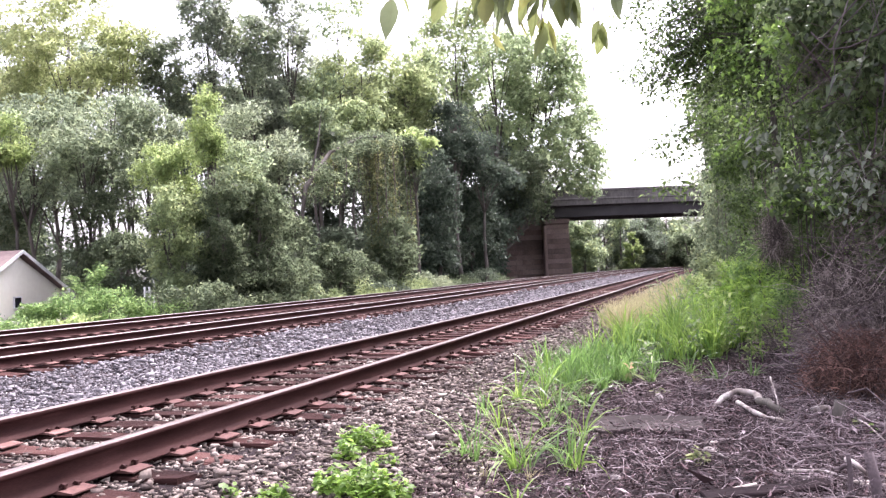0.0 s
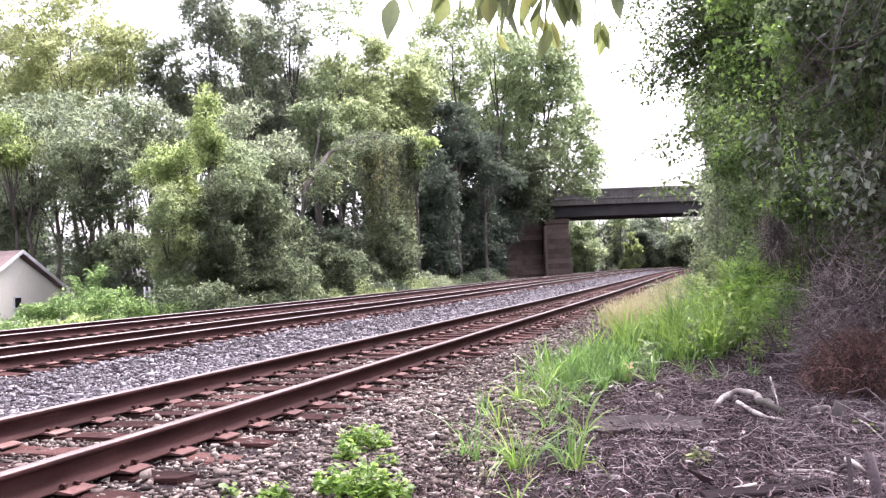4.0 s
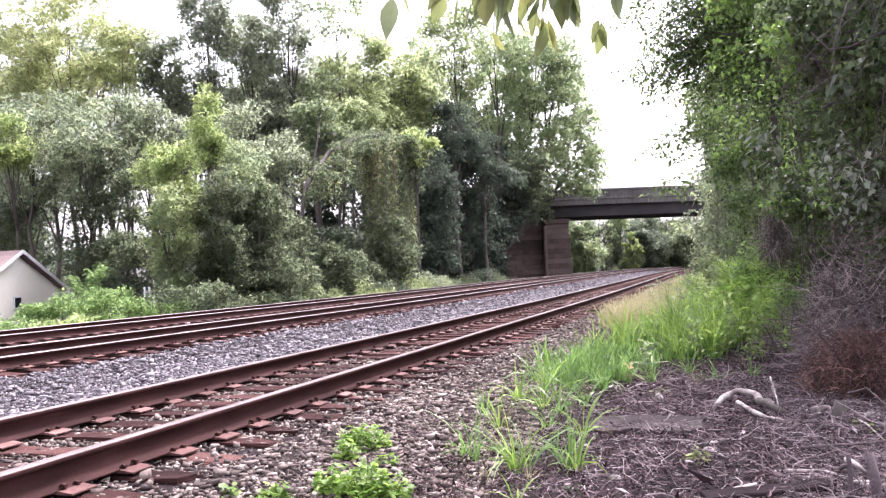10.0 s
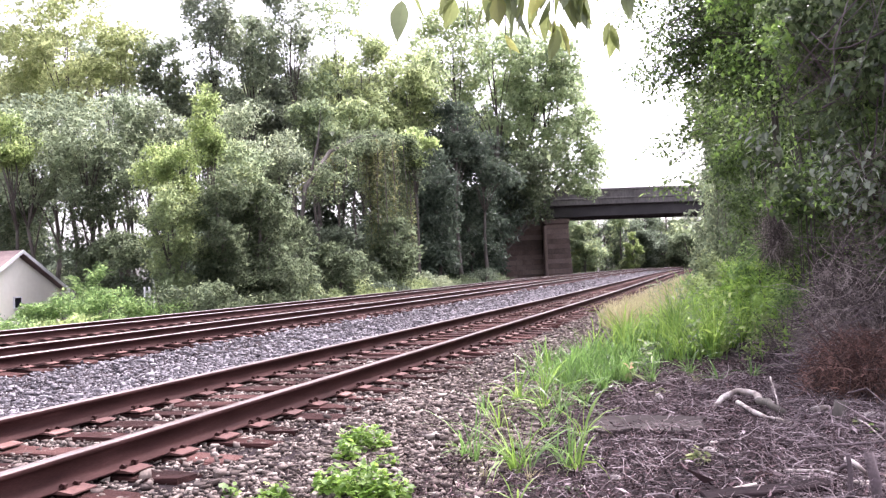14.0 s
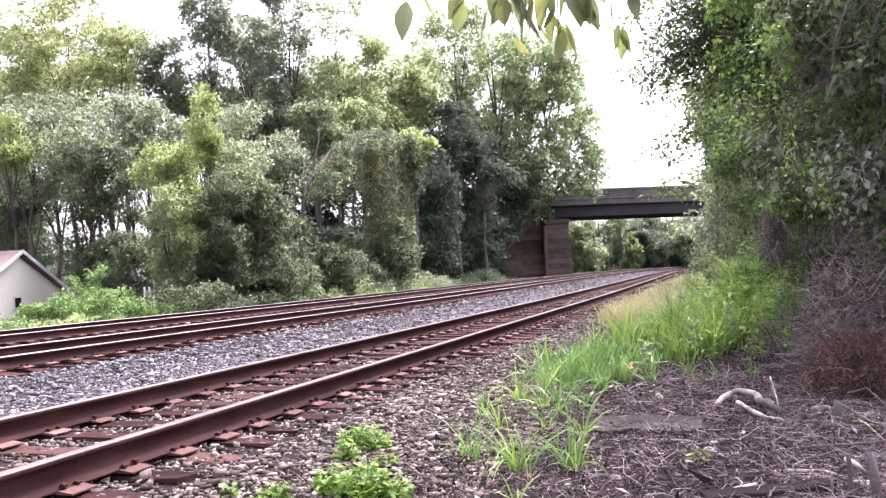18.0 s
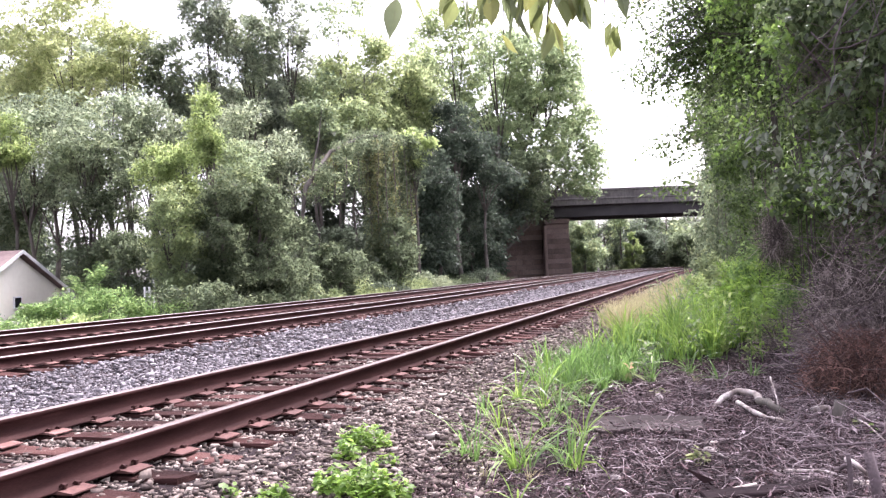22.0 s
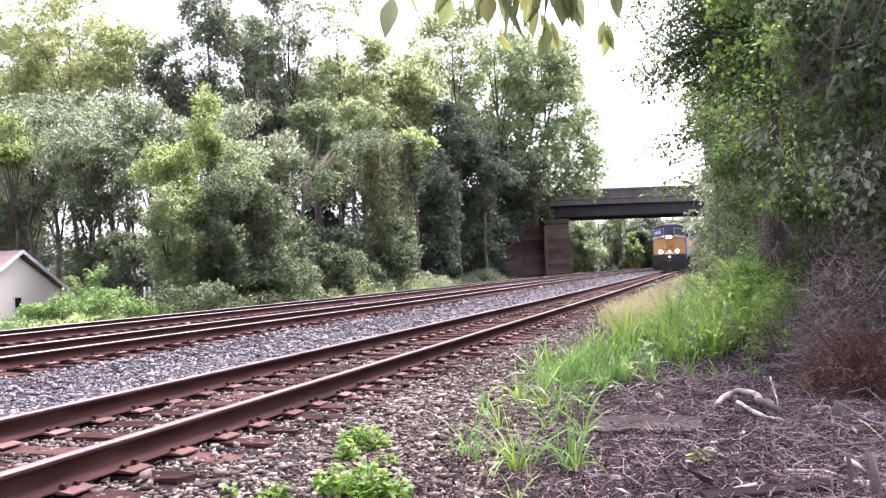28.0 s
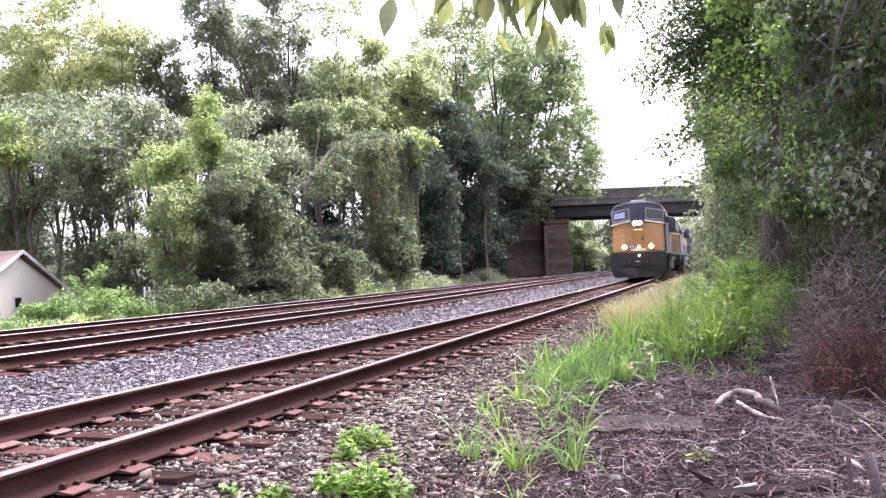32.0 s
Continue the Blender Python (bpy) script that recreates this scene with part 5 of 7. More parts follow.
def overhang():
    """Tree inside the hedge whose fine boughs reach out over the verge."""
    rng = np.random.RandomState(610)
    t = tagged(empty("hedge_tree", 0.9, 15.0, 0.0), "hedge tree with fine boughs over the verge", "tree")
    part("trunk", tube(bmesh.new(), [(0, 0, -0.1), (0.05, 0.1, 2.5), (0, 0, 4.8), (-0.1, 0, 7.0)], [0.07, 0.06, 0.045, 0.02], 8), M_BARK, t, smooth=True)
    cs = []
    # drooping sprays, thicker towards the hedge
    for k in range(64):
        u = rng.uniform(0, 1) ** 0.7
        tip = Vector((-2.75 + 1.7 * u, rng.uniform(-0.7, 0.7), 5.0 - 1.1 * u + rng.uniform(-0.5, 1.5)))
        s = Vector((-0.05, 0, 4.9 + 0.75 * (tip.z - 4.6)))
        m = s.lerp(tip, 0.6) + Vector((0, 0, 0.28))
        part("limb", tube(bmesh.new(), [s, m, tip], [0.014, 0.009, 0.003], 5), M_BARK, t, smooth=True)
        for j in range(9):
            q = (j + 0.5) / 9
            p = s.lerp(m, q * 2) if q < 0.5 else m.lerp(tip, q * 2 - 1)
            cs.append((p.x, p.y + rng.normal(0, 0.1), p.z + rng.normal(0, 0.1) - 0.06))
    # single thin sprigs that stand out of the hedge's edge
    for x, z, n in ((-1.99, 3.19, 4), (-1.85, 3.0, 4), (-1.7, 2.48, 4), (-1.62, 2.86, 5), (-2.05, 2.38, 3), (-2.14, 3.09, 3), (-1.55, 2.25, 4), (-1.52, 3.3, 5), (-2.3, 4.46, 6), (-2.02, 4.12, 6), (-1.82, 4.44, 6)):
        s = Vector((-1.05, 0.2, z + 0.35))
        tip = Vector((x, rng.uniform(-0.3, 0.3), z))
        part("sprig", tube(bmesh.new(), [s, s.lerp(tip, 0.6) + Vector((0, 0, 0.1)), tip], [0.008, 0.005, 0.002], 5), M_BARK, t, smooth=True)
        for j in range(n):
            p = s.lerp(tip, 0.45 + 0.55 * (j + 1) / n)
            cs.append((p.x, p.y, p.z))
    cs = np.array(cs)
    pts, out = clumps(rng, cs, 0.2 * rng.uniform(0.4, 1.4, len(cs)), 15000)
    link_mesh("crown", leaf_mesh("crown", pts, 0.062, rng, 0.8, 0.55, 0.3, out), M_HEDGE, t)
    SWAYERS.append((t, 0.25, 611))


overhang()


def shade_tree():
    """Tree whose crown stands over the near end of the hedge, out of view and added to shade it; bare boughs bend down
    out of it.
    """
    x0, y0 = 2.3, 8.9
    t = tree(x0, y0, 9.4, 3.9, 2.6, 2.6, M_VINE, 15000, 0.07, "unseen shading tree above the brush with bare curved boughs", 640, 0.5, 120, bulge=0.4, trunk=0.12, simple=False, sway=0)
    for pts, r in ([(0.86, 8.3, 3.2), (1.0, 8.3, 3.02), (1.17, 8.3, 3.02), (1.4, 8.3, 3.1), (1.75, 8.3, 3.3), (2.3, 8.7, 3.9)], 0.012), \
                  ([(0.66, 8.6, 2.75), (0.8, 8.6, 2.98), (1.0, 8.5, 3.2), (1.3, 8.4, 3.5), (2.2, 8.7, 4.2)], 0.009), \
                  ([(0.7, 8.4, 2.85), (0.95, 8.4, 3.0), (1.1, 8.4, 3.2), (1.6, 8.5, 3.7), (2.3, 8.8, 4.3)], 0.008), \
                  ([(0.93, 8.2, 2.45), (1.03, 8.2, 2.75), (1.03, 8.2, 3.02), (1.2, 8.3, 3.5)], 0.006), \
                  ([(1.36, 8.0, 2.4), (1.4, 8.0, 2.65), (1.45, 8.0, 2.95), (1.7, 8.3, 3.6)], 0.009), \
                  ([(1.1, 8.1, 2.5), (1.22, 8.15, 2.75), (1.3, 8.2, 3.0), (1.55, 8.4, 3.6)], 0.005), \
                  ([(0.5, 9.4, 2.62), (0.85, 9.4, 2.62), (1.15, 9.4, 2.65), (1.9, 9.2, 2.9)], 0.007):
        part("bough", tube(bmesh.new(), [(x - x0, y - y0, z - ground_z(x0) + 0.05) for x, y, z in pts], [r * (0.45 + 0.55 * k / (len(pts) - 1)) for k in range(len(pts))], 6), M_TWIG, t, "bare curved bough", smooth=True)


shade_tree()


# ---------------------------------------------------------------- litter, brush and small things by the camera
def twig_mesh(name, roots, lengths, radii, rng, lift=0.15, curl=0.35, sides=3):
    """Crooked three-piece twigs; lift is the share of them that rises from the ground."""
    n = len(roots)
    roots, lengths, radii = np.asarray(roots, float), np.asarray(lengths)[:, None], np.asarray(radii)
    a = rng.uniform(0, math.tau, n)
    d = np.stack([np.cos(a), np.sin(a), rng.normal(0, lift, n)], 1)
    d /= np.linalg.norm(d, axis=1, keepdims=True)
    pts = [roots]
    for k in range(3):
        pts.append(pts[-1] + d * lengths / 3)
        d = d + unit(rng, n) * curl
        d /= np.linalg.norm(d, axis=1, keepdims=True)
    ax = np.cross(pts[3] - pts[0], unit(rng, n))
    ax /= np.linalg.norm(ax, axis=1, keepdims=True) + 1e-9
    dd = (pts[3] - pts[0]) / (np.linalg.norm(pts[3] - pts[0], axis=1, keepdims=True) + 1e-9)
    bx = np.cross(dd, ax)
    v = []
    for k, p in enumerate(pts):
        r = (radii * (1.0, 0.85, 0.65, 0.35)[k])[:, None]
        for j in range(sides):
            w = math.tau * j / sides
            v.append(p + (ax * math.cos(w) + bx * math.sin(w)) * r)
    v = np.stack(v, 1)
    f = []
    for k in range(3):
        for j in range(sides):
            q = (k * sides + j, k * sides + (j + 1) % sides, (k + 1) * sides + (j + 1) % sides, (k + 1) * sides + j)
            f.append(q)
    f = np.array(f)[None] + (np.arange(n) * 4 * sides)[:, None, None]
    return cloud_mesh(name, v.reshape(-1, 3), f.reshape(-1, 4), True)


def floor_points(rng, n, x0, x1, y0, y1, up=0.0):
    xs, ys = rng.uniform(x0, x1, n), rng.uniform(y0, y1, n)
    return np.array([(x, y, ground_z(x) + up * rng.uniform(0, 1)) for x, y in zip(xs, ys)]), rng


# mulch of bark flakes and dead leaves
rng = np.random.RandomState(50)
pts, _ = floor_points(rng, 120000, -1.9, 2.2, 3.2, 10.8, 0.045)
keep = pts[:, 0] > -1.95 + 0.07 * (pts[:, 1] - 4) + 0.32 * rng.normal(0, 1, len(pts))
M_MULCH = surf("mulch", [(0.15, (0.0099, 0.0055, 0.0059)), (0.45, (0.0258, 0.0139, 0.0149)), (0.7, (0.0646, 0.0376, 0.0393)), (0.95, (0.2323, 0.1579, 0.1632))], 3, 50, 0.9, bump=0.0, vary="island", amount=0.85, spec=0.25)
tagged(link_mesh("bark_litter", leaf_mesh("bark_litter", pts[keep], 0.02, rng, 0.0, 0.36, 0.5, None, True), M_MULCH), "dark brown bark flakes and dead leaves on the ground", "litter", kind="stuff")

M_CHIP = surf("broken_stick", [(0.15, (0.0601, 0.0415, 0.0434)), (0.5, (0.1717, 0.1294, 0.1344)), (0.9, (0.5323, 0.4474, 0.4595))], 5, 60, 0.9, bump=0.3, vary="island", amount=0.8, spec=0.3)
# pale splinters and curled dry stalks over the dark litter
rng = np.random.RandomState(53)
pts, _ = floor_points(rng, 900, -1.1, 1.6, 3.6, 9.6, 0.05)
tagged(link_mesh("pale_splinters", leaf_mesh("pale_splinters", pts, 0.04, rng, 0.0, 0.3, 0.5), M_CHIP), "pale splinters of wood in dark litter", "splinters", kind="stuff")
pts, _ = floor_points(rng, 600, -0.9, 1.8, 4.0, 9.4, 0.08)
M_STALK = surf("bleached_stalk", [(0.2, (0.1939, 0.1504, 0.1510)), (0.8, (0.4848, 0.4098, 0.4162))], 5, 60, 0.9, bump=0.1, vary="island", amount=0.7)
tagged(link_mesh("bleached_stalks", twig_mesh("bleached_stalks", pts, rng.uniform(0.1, 0.36, len(pts)), 0.0022 * np.exp(rng.normal(0, 0.35, len(pts))), rng, 0.16, 0.75), M_STALK), "curled bleached stalks over dark litter", "stalks", kind="stuff")
# fallen twigs
rng = np.random.RandomState(51)
pts, _ = floor_points(rng, 5200, -1.2, 2.4, 3.3, 10.5, 0.035)
keep = rng.uniform(0, 1, len(pts)) < np.clip(0.35 + 0.4 * (pts[:, 0] + 0.6), 0.12, 1)
pts = pts[keep]
tagged(link_mesh("fallen_twigs", twig_mesh("fallen_twigs", pts, rng.uniform(0.08, 0.42, len(pts)), 0.0022 * np.exp(rng.normal(0, 0.4, len(pts))), rng, 0.1), M_TWIG), "grey dead twigs strewn over the ground", "twigs", kind="stuff")
pts, _ = floor_points(rng, 9000, -1.3, 2.2, 3.4, 10.2, 0.045)
tagged(link_mesh("stick_chips", twig_mesh("stick_chips", pts, rng.uniform(0.02, 0.12, len(pts)), 0.0024 * np.exp(rng.normal(0, 0.42, len(pts))), rng, 0.2, 0.25), M_CHIP), "short broken stick pieces over dark litter", "twigs", kind="stuff")
pts, _ = floor_points(rng, 2600, 0.25, 2.2, 4.3, 8.2, 0.07)
tagged(link_mesh("brush_cuttings", twig_mesh("brush_cuttings", pts, rng.uniform(0.1, 0.42, len(pts)), 0.0023 * np.exp(rng.normal(0, 0.5, len(pts))), rng, 0.18, 0.85), M_TWIG), "heap of long grey cut brush on the ground", "twigs", kind="stuff")
rng = np.random.RandomState(57)
pts, _ = floor_points(rng, 260, -2.4, -0.9, 4.0, 8.0, 0.02)
tagged(link_mesh("fallen_twigs", twig_mesh("fallen_twigs", pts, rng.uniform(0.08, 0.3, len(pts)), 0.002 * np.exp(rng.normal(0, 0.3, len(pts))), rng, 0.06), M_TWIG), "pale dead stalks on the gravel edge", "twigs", kind="stuff")


def heap(name, x, y, z, rx, ry, rz, n, l0, l1, rad, material, label, seed, lift=0.5, curl=0.4):
    """A tangle of twigs that fills a mound."""
    rng = np.random.RandomState(seed)
    u = unit(rng, n) * (rng.uniform(0, 1, n) ** 0.45)[:, None]
    u[:, 2] = np.abs(u[:, 2])
    pts = u * np.array([rx, ry, rz])
    ob = tagged(empty(name, x, y, z), label, "brush")
    tangle = link_mesh("tangle", twig_mesh("tangle", pts, rng.uniform(l0, l1, n), rad * np.exp(rng.normal(0, 0.4, n)), rng, lift, curl), material, ob)
    tangle["kind"] = "stuff"
    for k in range(5):
        a = rng.uniform(0, math.tau)
        p = [(0.1 * math.cos(a), 0.1 * math.sin(a), 0.0), (rx * 0.5 * math.cos(a), ry * 0.5 * math.sin(a), rz * 0.6), (rx * 0.9 * math.cos(a), ry * 0.9 * math.sin(a), rz * 1.15)]
        part("stem", tube(bmesh.new(), p, [0.014, 0.01, 0.004], 6), material, ob, smooth=True)
    return ob


heap("dead_bush", 1.14, 7.75, 0.0, 0.58, 0.6, 0.52, 4400, 0.08, 0.22, 0.0028, M_DEADRED, "dead red-brown bush lying on the brush", 60, 0.8, 0.7)
heap("brush_pile", 1.75, 9.3, 0.0, 1.05, 1.1, 1.55, 4300, 0.2, 0.75, 0.0032, M_BRUSH, "tangled pile of dead grey vines and branches", 61, 0.9, 0.5)
heap("brush_pile", 1.55, 10.8, 0.0, 0.75, 0.9, 1.15, 2200, 0.2, 0.7, 0.0036, M_BRUSH, "tangle of dead grey stems below the vines", 62, 0.9, 0.5)
heap("brush_pile", 2.3, 7.3, 0.0, 0.9, 0.9, 1.35, 1700, 0.2, 0.7, 0.0034, M_BRUSH, "mound of dry bramble canes", 63, 0.9, 0.5)
heap("brush_pile", 1.0, 9.0, -0.02, 0.55, 0.6, 0.35, 700, 0.15, 0.5, 0.003, M_TWIG, "low heap of pale dry stalks", 64, 0.4, 0.4)


heap("brush_pile", 0.72, 11.4, -0.08, 0.5, 0.8, 0.5, 900, 0.12, 0.42, 0.0026, M_BRUSH, "low tangle of dead grey twigs by the grass", 68, 0.5, 0.6)
heap("dead_vine_column", 0.68, 12.0, 1.15, 0.2, 0.3, 0.85, 900, 0.12, 0.4, 0.0028, M_BRUSH, "hanging column of dead grey vines in the hedge", 65, 1.2, 0.5)
heap("dead_twigs", 1.3, 9.0, 2.7, 0.75, 0.5, 0.75, 260, 0.2, 0.7, 0.0022, M_DEADTWIG, "bare brown twigs among the vines", 66, 0.8, 0.5)
heap("dead_twigs", 1.55, 8.6, 1.35, 0.6, 0.5, 0.9, 600, 0.2, 0.6, 0.0026, M_DEADTWIG, "bare brown twigs above the brush pile", 67, 1.0, 0.5)


def branch(name, pts, r0, r1, material, label, category="branch", seg=7):
    rng = random.Random(len(label) + int(pts[0][0] * 100))
    base = Vector(pts[0])
    ob = tagged(empty(name, *base), label, category)
    out = []
    for p, q in zip(pts, pts[1:]):
        steps = max(1, min(5, int((Vector(q) - Vector(p)).length / (3.0 * r0))))
        for k in range(steps):
            v = Vector(p).lerp(Vector(q), k / steps) - base
            out.append(v + Vector([rng.uniform(-1, 1) * r0 * (0.4 if steps > 2 else 0.12) for _ in range(3)]))
    out.append(Vector(pts[-1]) - base)
    n = len(out)
    part("wood", tube(bmesh.new(), out, [(r0 + (r1 - r0) * k / (n - 1)) * rng.uniform(0.86, 1.12) for k in range(n)], seg), material, ob, smooth=True)
    return ob


branch("log", [(-0.12, 7.34, -0.08), (-0.05, 7.5, -0.02), (0.07, 7.55, 0.03), (0.2, 7.43, 0.03), (0.25, 7.16, 0.0)], 0.022, 0.03, M_LOG, "bent pale log arching over dead twigs", "log", 9)
branch("log", [(0.06, 7.39, -0.04), (0.22, 6.77, -0.04), (0.41, 6.51, -0.04)], 0.02, 0.014, M_LOG, "straight pale log on dead twigs", "log")
branch("log", [(0.23, 7.14, 0.02), (0.3, 6.82, 0.03), (0.38, 6.7, 0.0)], 0.03, 0.024, M_BARK, "short dark log on dead twigs", "log", 9)
branch("fallen_branch", [(0.35, 7.9, 0.1), (0.36, 7.5, 0.05), (0.37, 7.19, -0.03)], 0.008, 0.006, M_LOG, "thin bleached crooked stick")
branch("fallen_branch", [(0.42, 6.52, -0.04), (0.47, 6.59, 0.0), (0.49, 6.67, 0.04)], 0.009, 0.006, M_TWIG, "short upturned grey stick")
branch("log", [(0.62, 6.9, -0.02), (0.67, 6.94, 0.0), (0.72, 6.98, -0.01)], 0.028, 0.022, M_LOG, "pale broken end of a log in twigs", "log", 8)
branch("fallen_branch", [(0.12, 4.99, -0.08), (0.18, 5.02, -0.06), (0.24, 5.04, -0.06)], 0.011, 0.008, M_DEADRED, "reddish stick on bark litter")
branch("fallen_branch", [(0.29, 5.04, -0.07), (0.38, 4.98, -0.055), (0.47, 4.92, -0.07)], 0.009, 0.006, M_LOG, "pale split stick on the litter")
branch("fallen_branch", [(0.71, 5.81, 0.28), (0.82, 5.82, 0.31), (1.02, 5.6, 0.1), (1.2, 5.5, -0.08)], 0.005, 0.003, M_TWIG, "arched bare cane over the brush")
branch("fallen_branch", [(0.84, 6.63, -0.02), (0.84, 6.1, 0.04), (0.95, 5.5, -0.05)], 0.006, 0.004, M_LOG, "long bleached cane on the brush")
branch("fallen_branch", [(0.6, 8.4, 0.62), (0.9, 8.0, 0.74), (1.35, 7.5, 1.02)], 0.004, 0.002, M_TWIG, "long dead branch caught in brush")
branch("fallen_branch", [(0.62, 8.7, 1.36), (0.85, 8.5, 1.22), (1.1, 8.4, 1.24), (1.4, 8.1, 1.1)], 0.004, 0.0025, M_TWIG, "long bare vine stem across brush")
branch("fallen_branch", [(0.5, 8.0, 0.45), (0.9, 7.9, 0.5), (1.3, 7.7, 0.44)], 0.005, 0.003, M_TWIG, "dead stem lying over brush")
branch("fallen_branch", [(0.6, 6.3, -0.02), (1.0, 6.0, 0.04), (1.5, 5.6, 0.0)], 0.008, 0.004, M_TWIG, "long cut branch on the ground")
branch("fallen_branch", [(0.4, 5.6, -0.03), (0.9, 5.5, 0.05), (1.4, 5.2, 0.05)], 0.009, 0.005, M_TWIG, "grey cut branch on litter")
branch("fallen_branch", [(0.22, 5.1, -0.06), (0.45, 5.05, -0.03), (0.6, 4.95, -0.05)], 0.008, 0.006, M_LOG, "short pale stick on the litter")
branch("fallen_branch", [(-0.28, 5.85, -0.09), (-0.1, 5.6, -0.07), (0.02, 5.45, -0.09)], 0.008, 0.005, M_LOG, "pale stick lying in bark litter")
branch("fallen_branch", [(-0.55, 6.1, -0.1), (-0.3, 5.95, -0.07), (-0.1, 5.9, -0.09)], 0.006, 0.004, M_LOG, "thin bleached stick in the litter")
branch("wooden_stake", [(0.55, 4.56, -0.14), (0.553, 4.57, 0.02), (0.545, 4.58, 0.16)], 0.015, 0.013, M_TWIG, "grey cut sapling stub standing upright", "stake")
branch("wooden_stake", [(0.67, 4.5, -0.14), (0.655, 4.54, 0.04), (0.635, 4.57, 0.175)], 0.028, 0.023, M_TWIG, "thick grey sapling stub leaning", "stake")
branch("log", [(0.54, 5.1, -0.04), (0.59, 4.96, 0.02), (0.66, 4.87, 0.03), (0.72, 4.9, 0.06)], 0.014, 0.01, M_TWIG, "forked limb on the brush", "log")
branch("log", [(0.56, 4.8, 0.09), (0.6, 4.75, 0.075), (0.65, 4.72, 0.03)], 0.018, 0.012, M_LOG, "pale peeled limb caught between stubs", "log")
branch("tree_stump", [(0.75, 6.68, -0.12), (0.755, 6.68, 0.0), (0.775, 6.69, 0.09)], 0.052, 0.045, M_BARK, "small sawn brown stump among twigs", "stump", 10)
branch("dead_tree", [(1.4, 13.6, 0.0), (1.38, 13.6, 1.2), (1.45, 13.7, 1.9), (1.6, 13.9, 2.6)], 0.12, 0.05, M_BARK, "brown tree trunk inside the hedge", "tree", 10)
for k, (p, q, r) in enumerate([((1.0, 9.0, 2.6), (1.5, 8.8, 3.05), 0.012), ((0.75, 9.2, 2.7), (1.25, 9.0, 3.2), 0.01), ((1.42, 8.9, 2.1), (1.5, 8.9, 2.9), 0.012), ((1.0, 9.0, 3.3), (1.7, 8.9, 3.55), 0.014), ((0.55, 13.0, 1.5), (1.1, 13.0, 1.9), 0.014), ((0.75, 9.4, 2.4), (1.3, 9.3, 2.4), 0.007)]):
    mid = Vector(p).lerp(Vector(q), 0.5) + Vector((0, 0, -0.1))
    branch("bare_bough", [p, tuple(mid), q], r, r * 0.5, M_TWIG, "bare grey bough inside the vines")


rngc = random.Random(930)
for k in range(26):
    x, y = rngc.uniform(1.05, 1.9), rngc.uniform(7.6, 9.6)
    z = rngc.uniform(0.1, 1.25)
    a, ln = rngc.uniform(-0.6, 0.6), rngc.uniform(0.5, 1.1)
    p = (x - ln / 2 * math.cos(a), y - 0.4 * ln * math.sin(a), z + rngc.uniform(-0.2, 0.2))
    q = (x + ln / 2 * math.cos(a), y + 0.4 * ln * math.sin(a), z + rngc.uniform(-0.2, 0.2))
    m = (x, y, (p[2] + q[2]) / 2 + rngc.uniform(0.04, 0.2))
    branch("dead_cane", [p, m, q], rngc.uniform(0.002, 0.0045), 0.0015, M_TWIG, "long grey dead cane caught in the brush", "cane", 5)


def rock(x, y, r, seed, material, label, flat=0.7):
    bm = bmesh.new()
    bmesh.ops.create_icosphere(bm, subdivisions=2, radius=r)
    for v in bm.verts:
        v.co *= 1 + 0.22 * noise.noise(v.co * (1.6 / r) + Vector((seed, 0, 0)))
        v.co.z *= flat
    ob = part("rock", bm, material)
    ob.matrix_basis = pose(x, y, ground_z(x) + r * flat * 0.55, 0, 0, seed * 40)
    return tagged(ob, label, "rock", "loose pale stones")


M_PALE = surf("pale_stone", [(0.3, (0.279, 0.248, 0.229)), (0.7, (0.422, 0.384, 0.36))], 8, 60, 0.85, bump=0.3, dist=0.004)
rock(-0.61, 7.91, 0.042, 1, M_PALE, "round pale stone in bark litter", 0.95)
rock(-0.65, 4.98, 0.032, 2, M_PALE, "small pinkish pale stone")
rock(-0.13, 5.72, 0.06, 3, M_PALE, "flat pale rock half buried", 0.35)
rock(0.65, 7.02, 0.06, 4, M_PALE, "grey-white rock among twigs", 0.7)
rock(0.98, 6.75, 0.06, 5, M_PALE, "grey-white rock at the brush edge", 0.6)
rock(0.1, 4.72, 0.03, 6, M_PALE, "small white stone beside a plank", 0.7)
rock(0.3, 4.8, 0.028, 7, M_PALE, "small white stone on a plank edge", 0.7)

# old board let into the ground, and a dark plank
bm = box(bmesh.new(), -0.42, 0.42, -0.24, 0.24, -0.03, 0.012, 0.006)
bmesh.ops.subdivide_edges(bm, edges=list(bm.edges), cuts=4, use_grid_fill=True)
for v in bm.verts:
    v.co += Vector((0.07 * noise.noise(v.co * 6), 0.09 * noise.noise(v.co * 5 + Vector((3, 0, 0))), 0.014 * noise.noise(v.co * 7)))
M_BOARD = surf("weathered_board", [(0.3, (0.036, 0.029, 0.028)), (0.6, (0.066, 0.055, 0.053)), (0.8, (0.105, 0.09, 0.086))], 3, 40, 0.95, bump=0.6, stretch=(0.0808, 0.432, 0.202), spec=0.1)
ob = part("flat_board", bm, M_BOARD)
ob.matrix_basis = pose(-0.62, 6.58, -0.083, 2, -2, -3)
tagged(ob, "weathered grey board half sunk in bark litter", "board")
bm = box(bmesh.new(), -0.34, 0.34, -0.05, 0.05, -0.04, 0.04, 0.006)
bmesh.ops.subdivide_edges(bm, edges=[e for e in bm.edges if abs(e.verts[0].co.x - e.verts[1].co.x) > 0.3], cuts=6)
for v in bm.verts:
    v.co += Vector((0, 0.012 * noise.noise(v.co * 9), 0.01 * noise.noise(v.co * 8)))
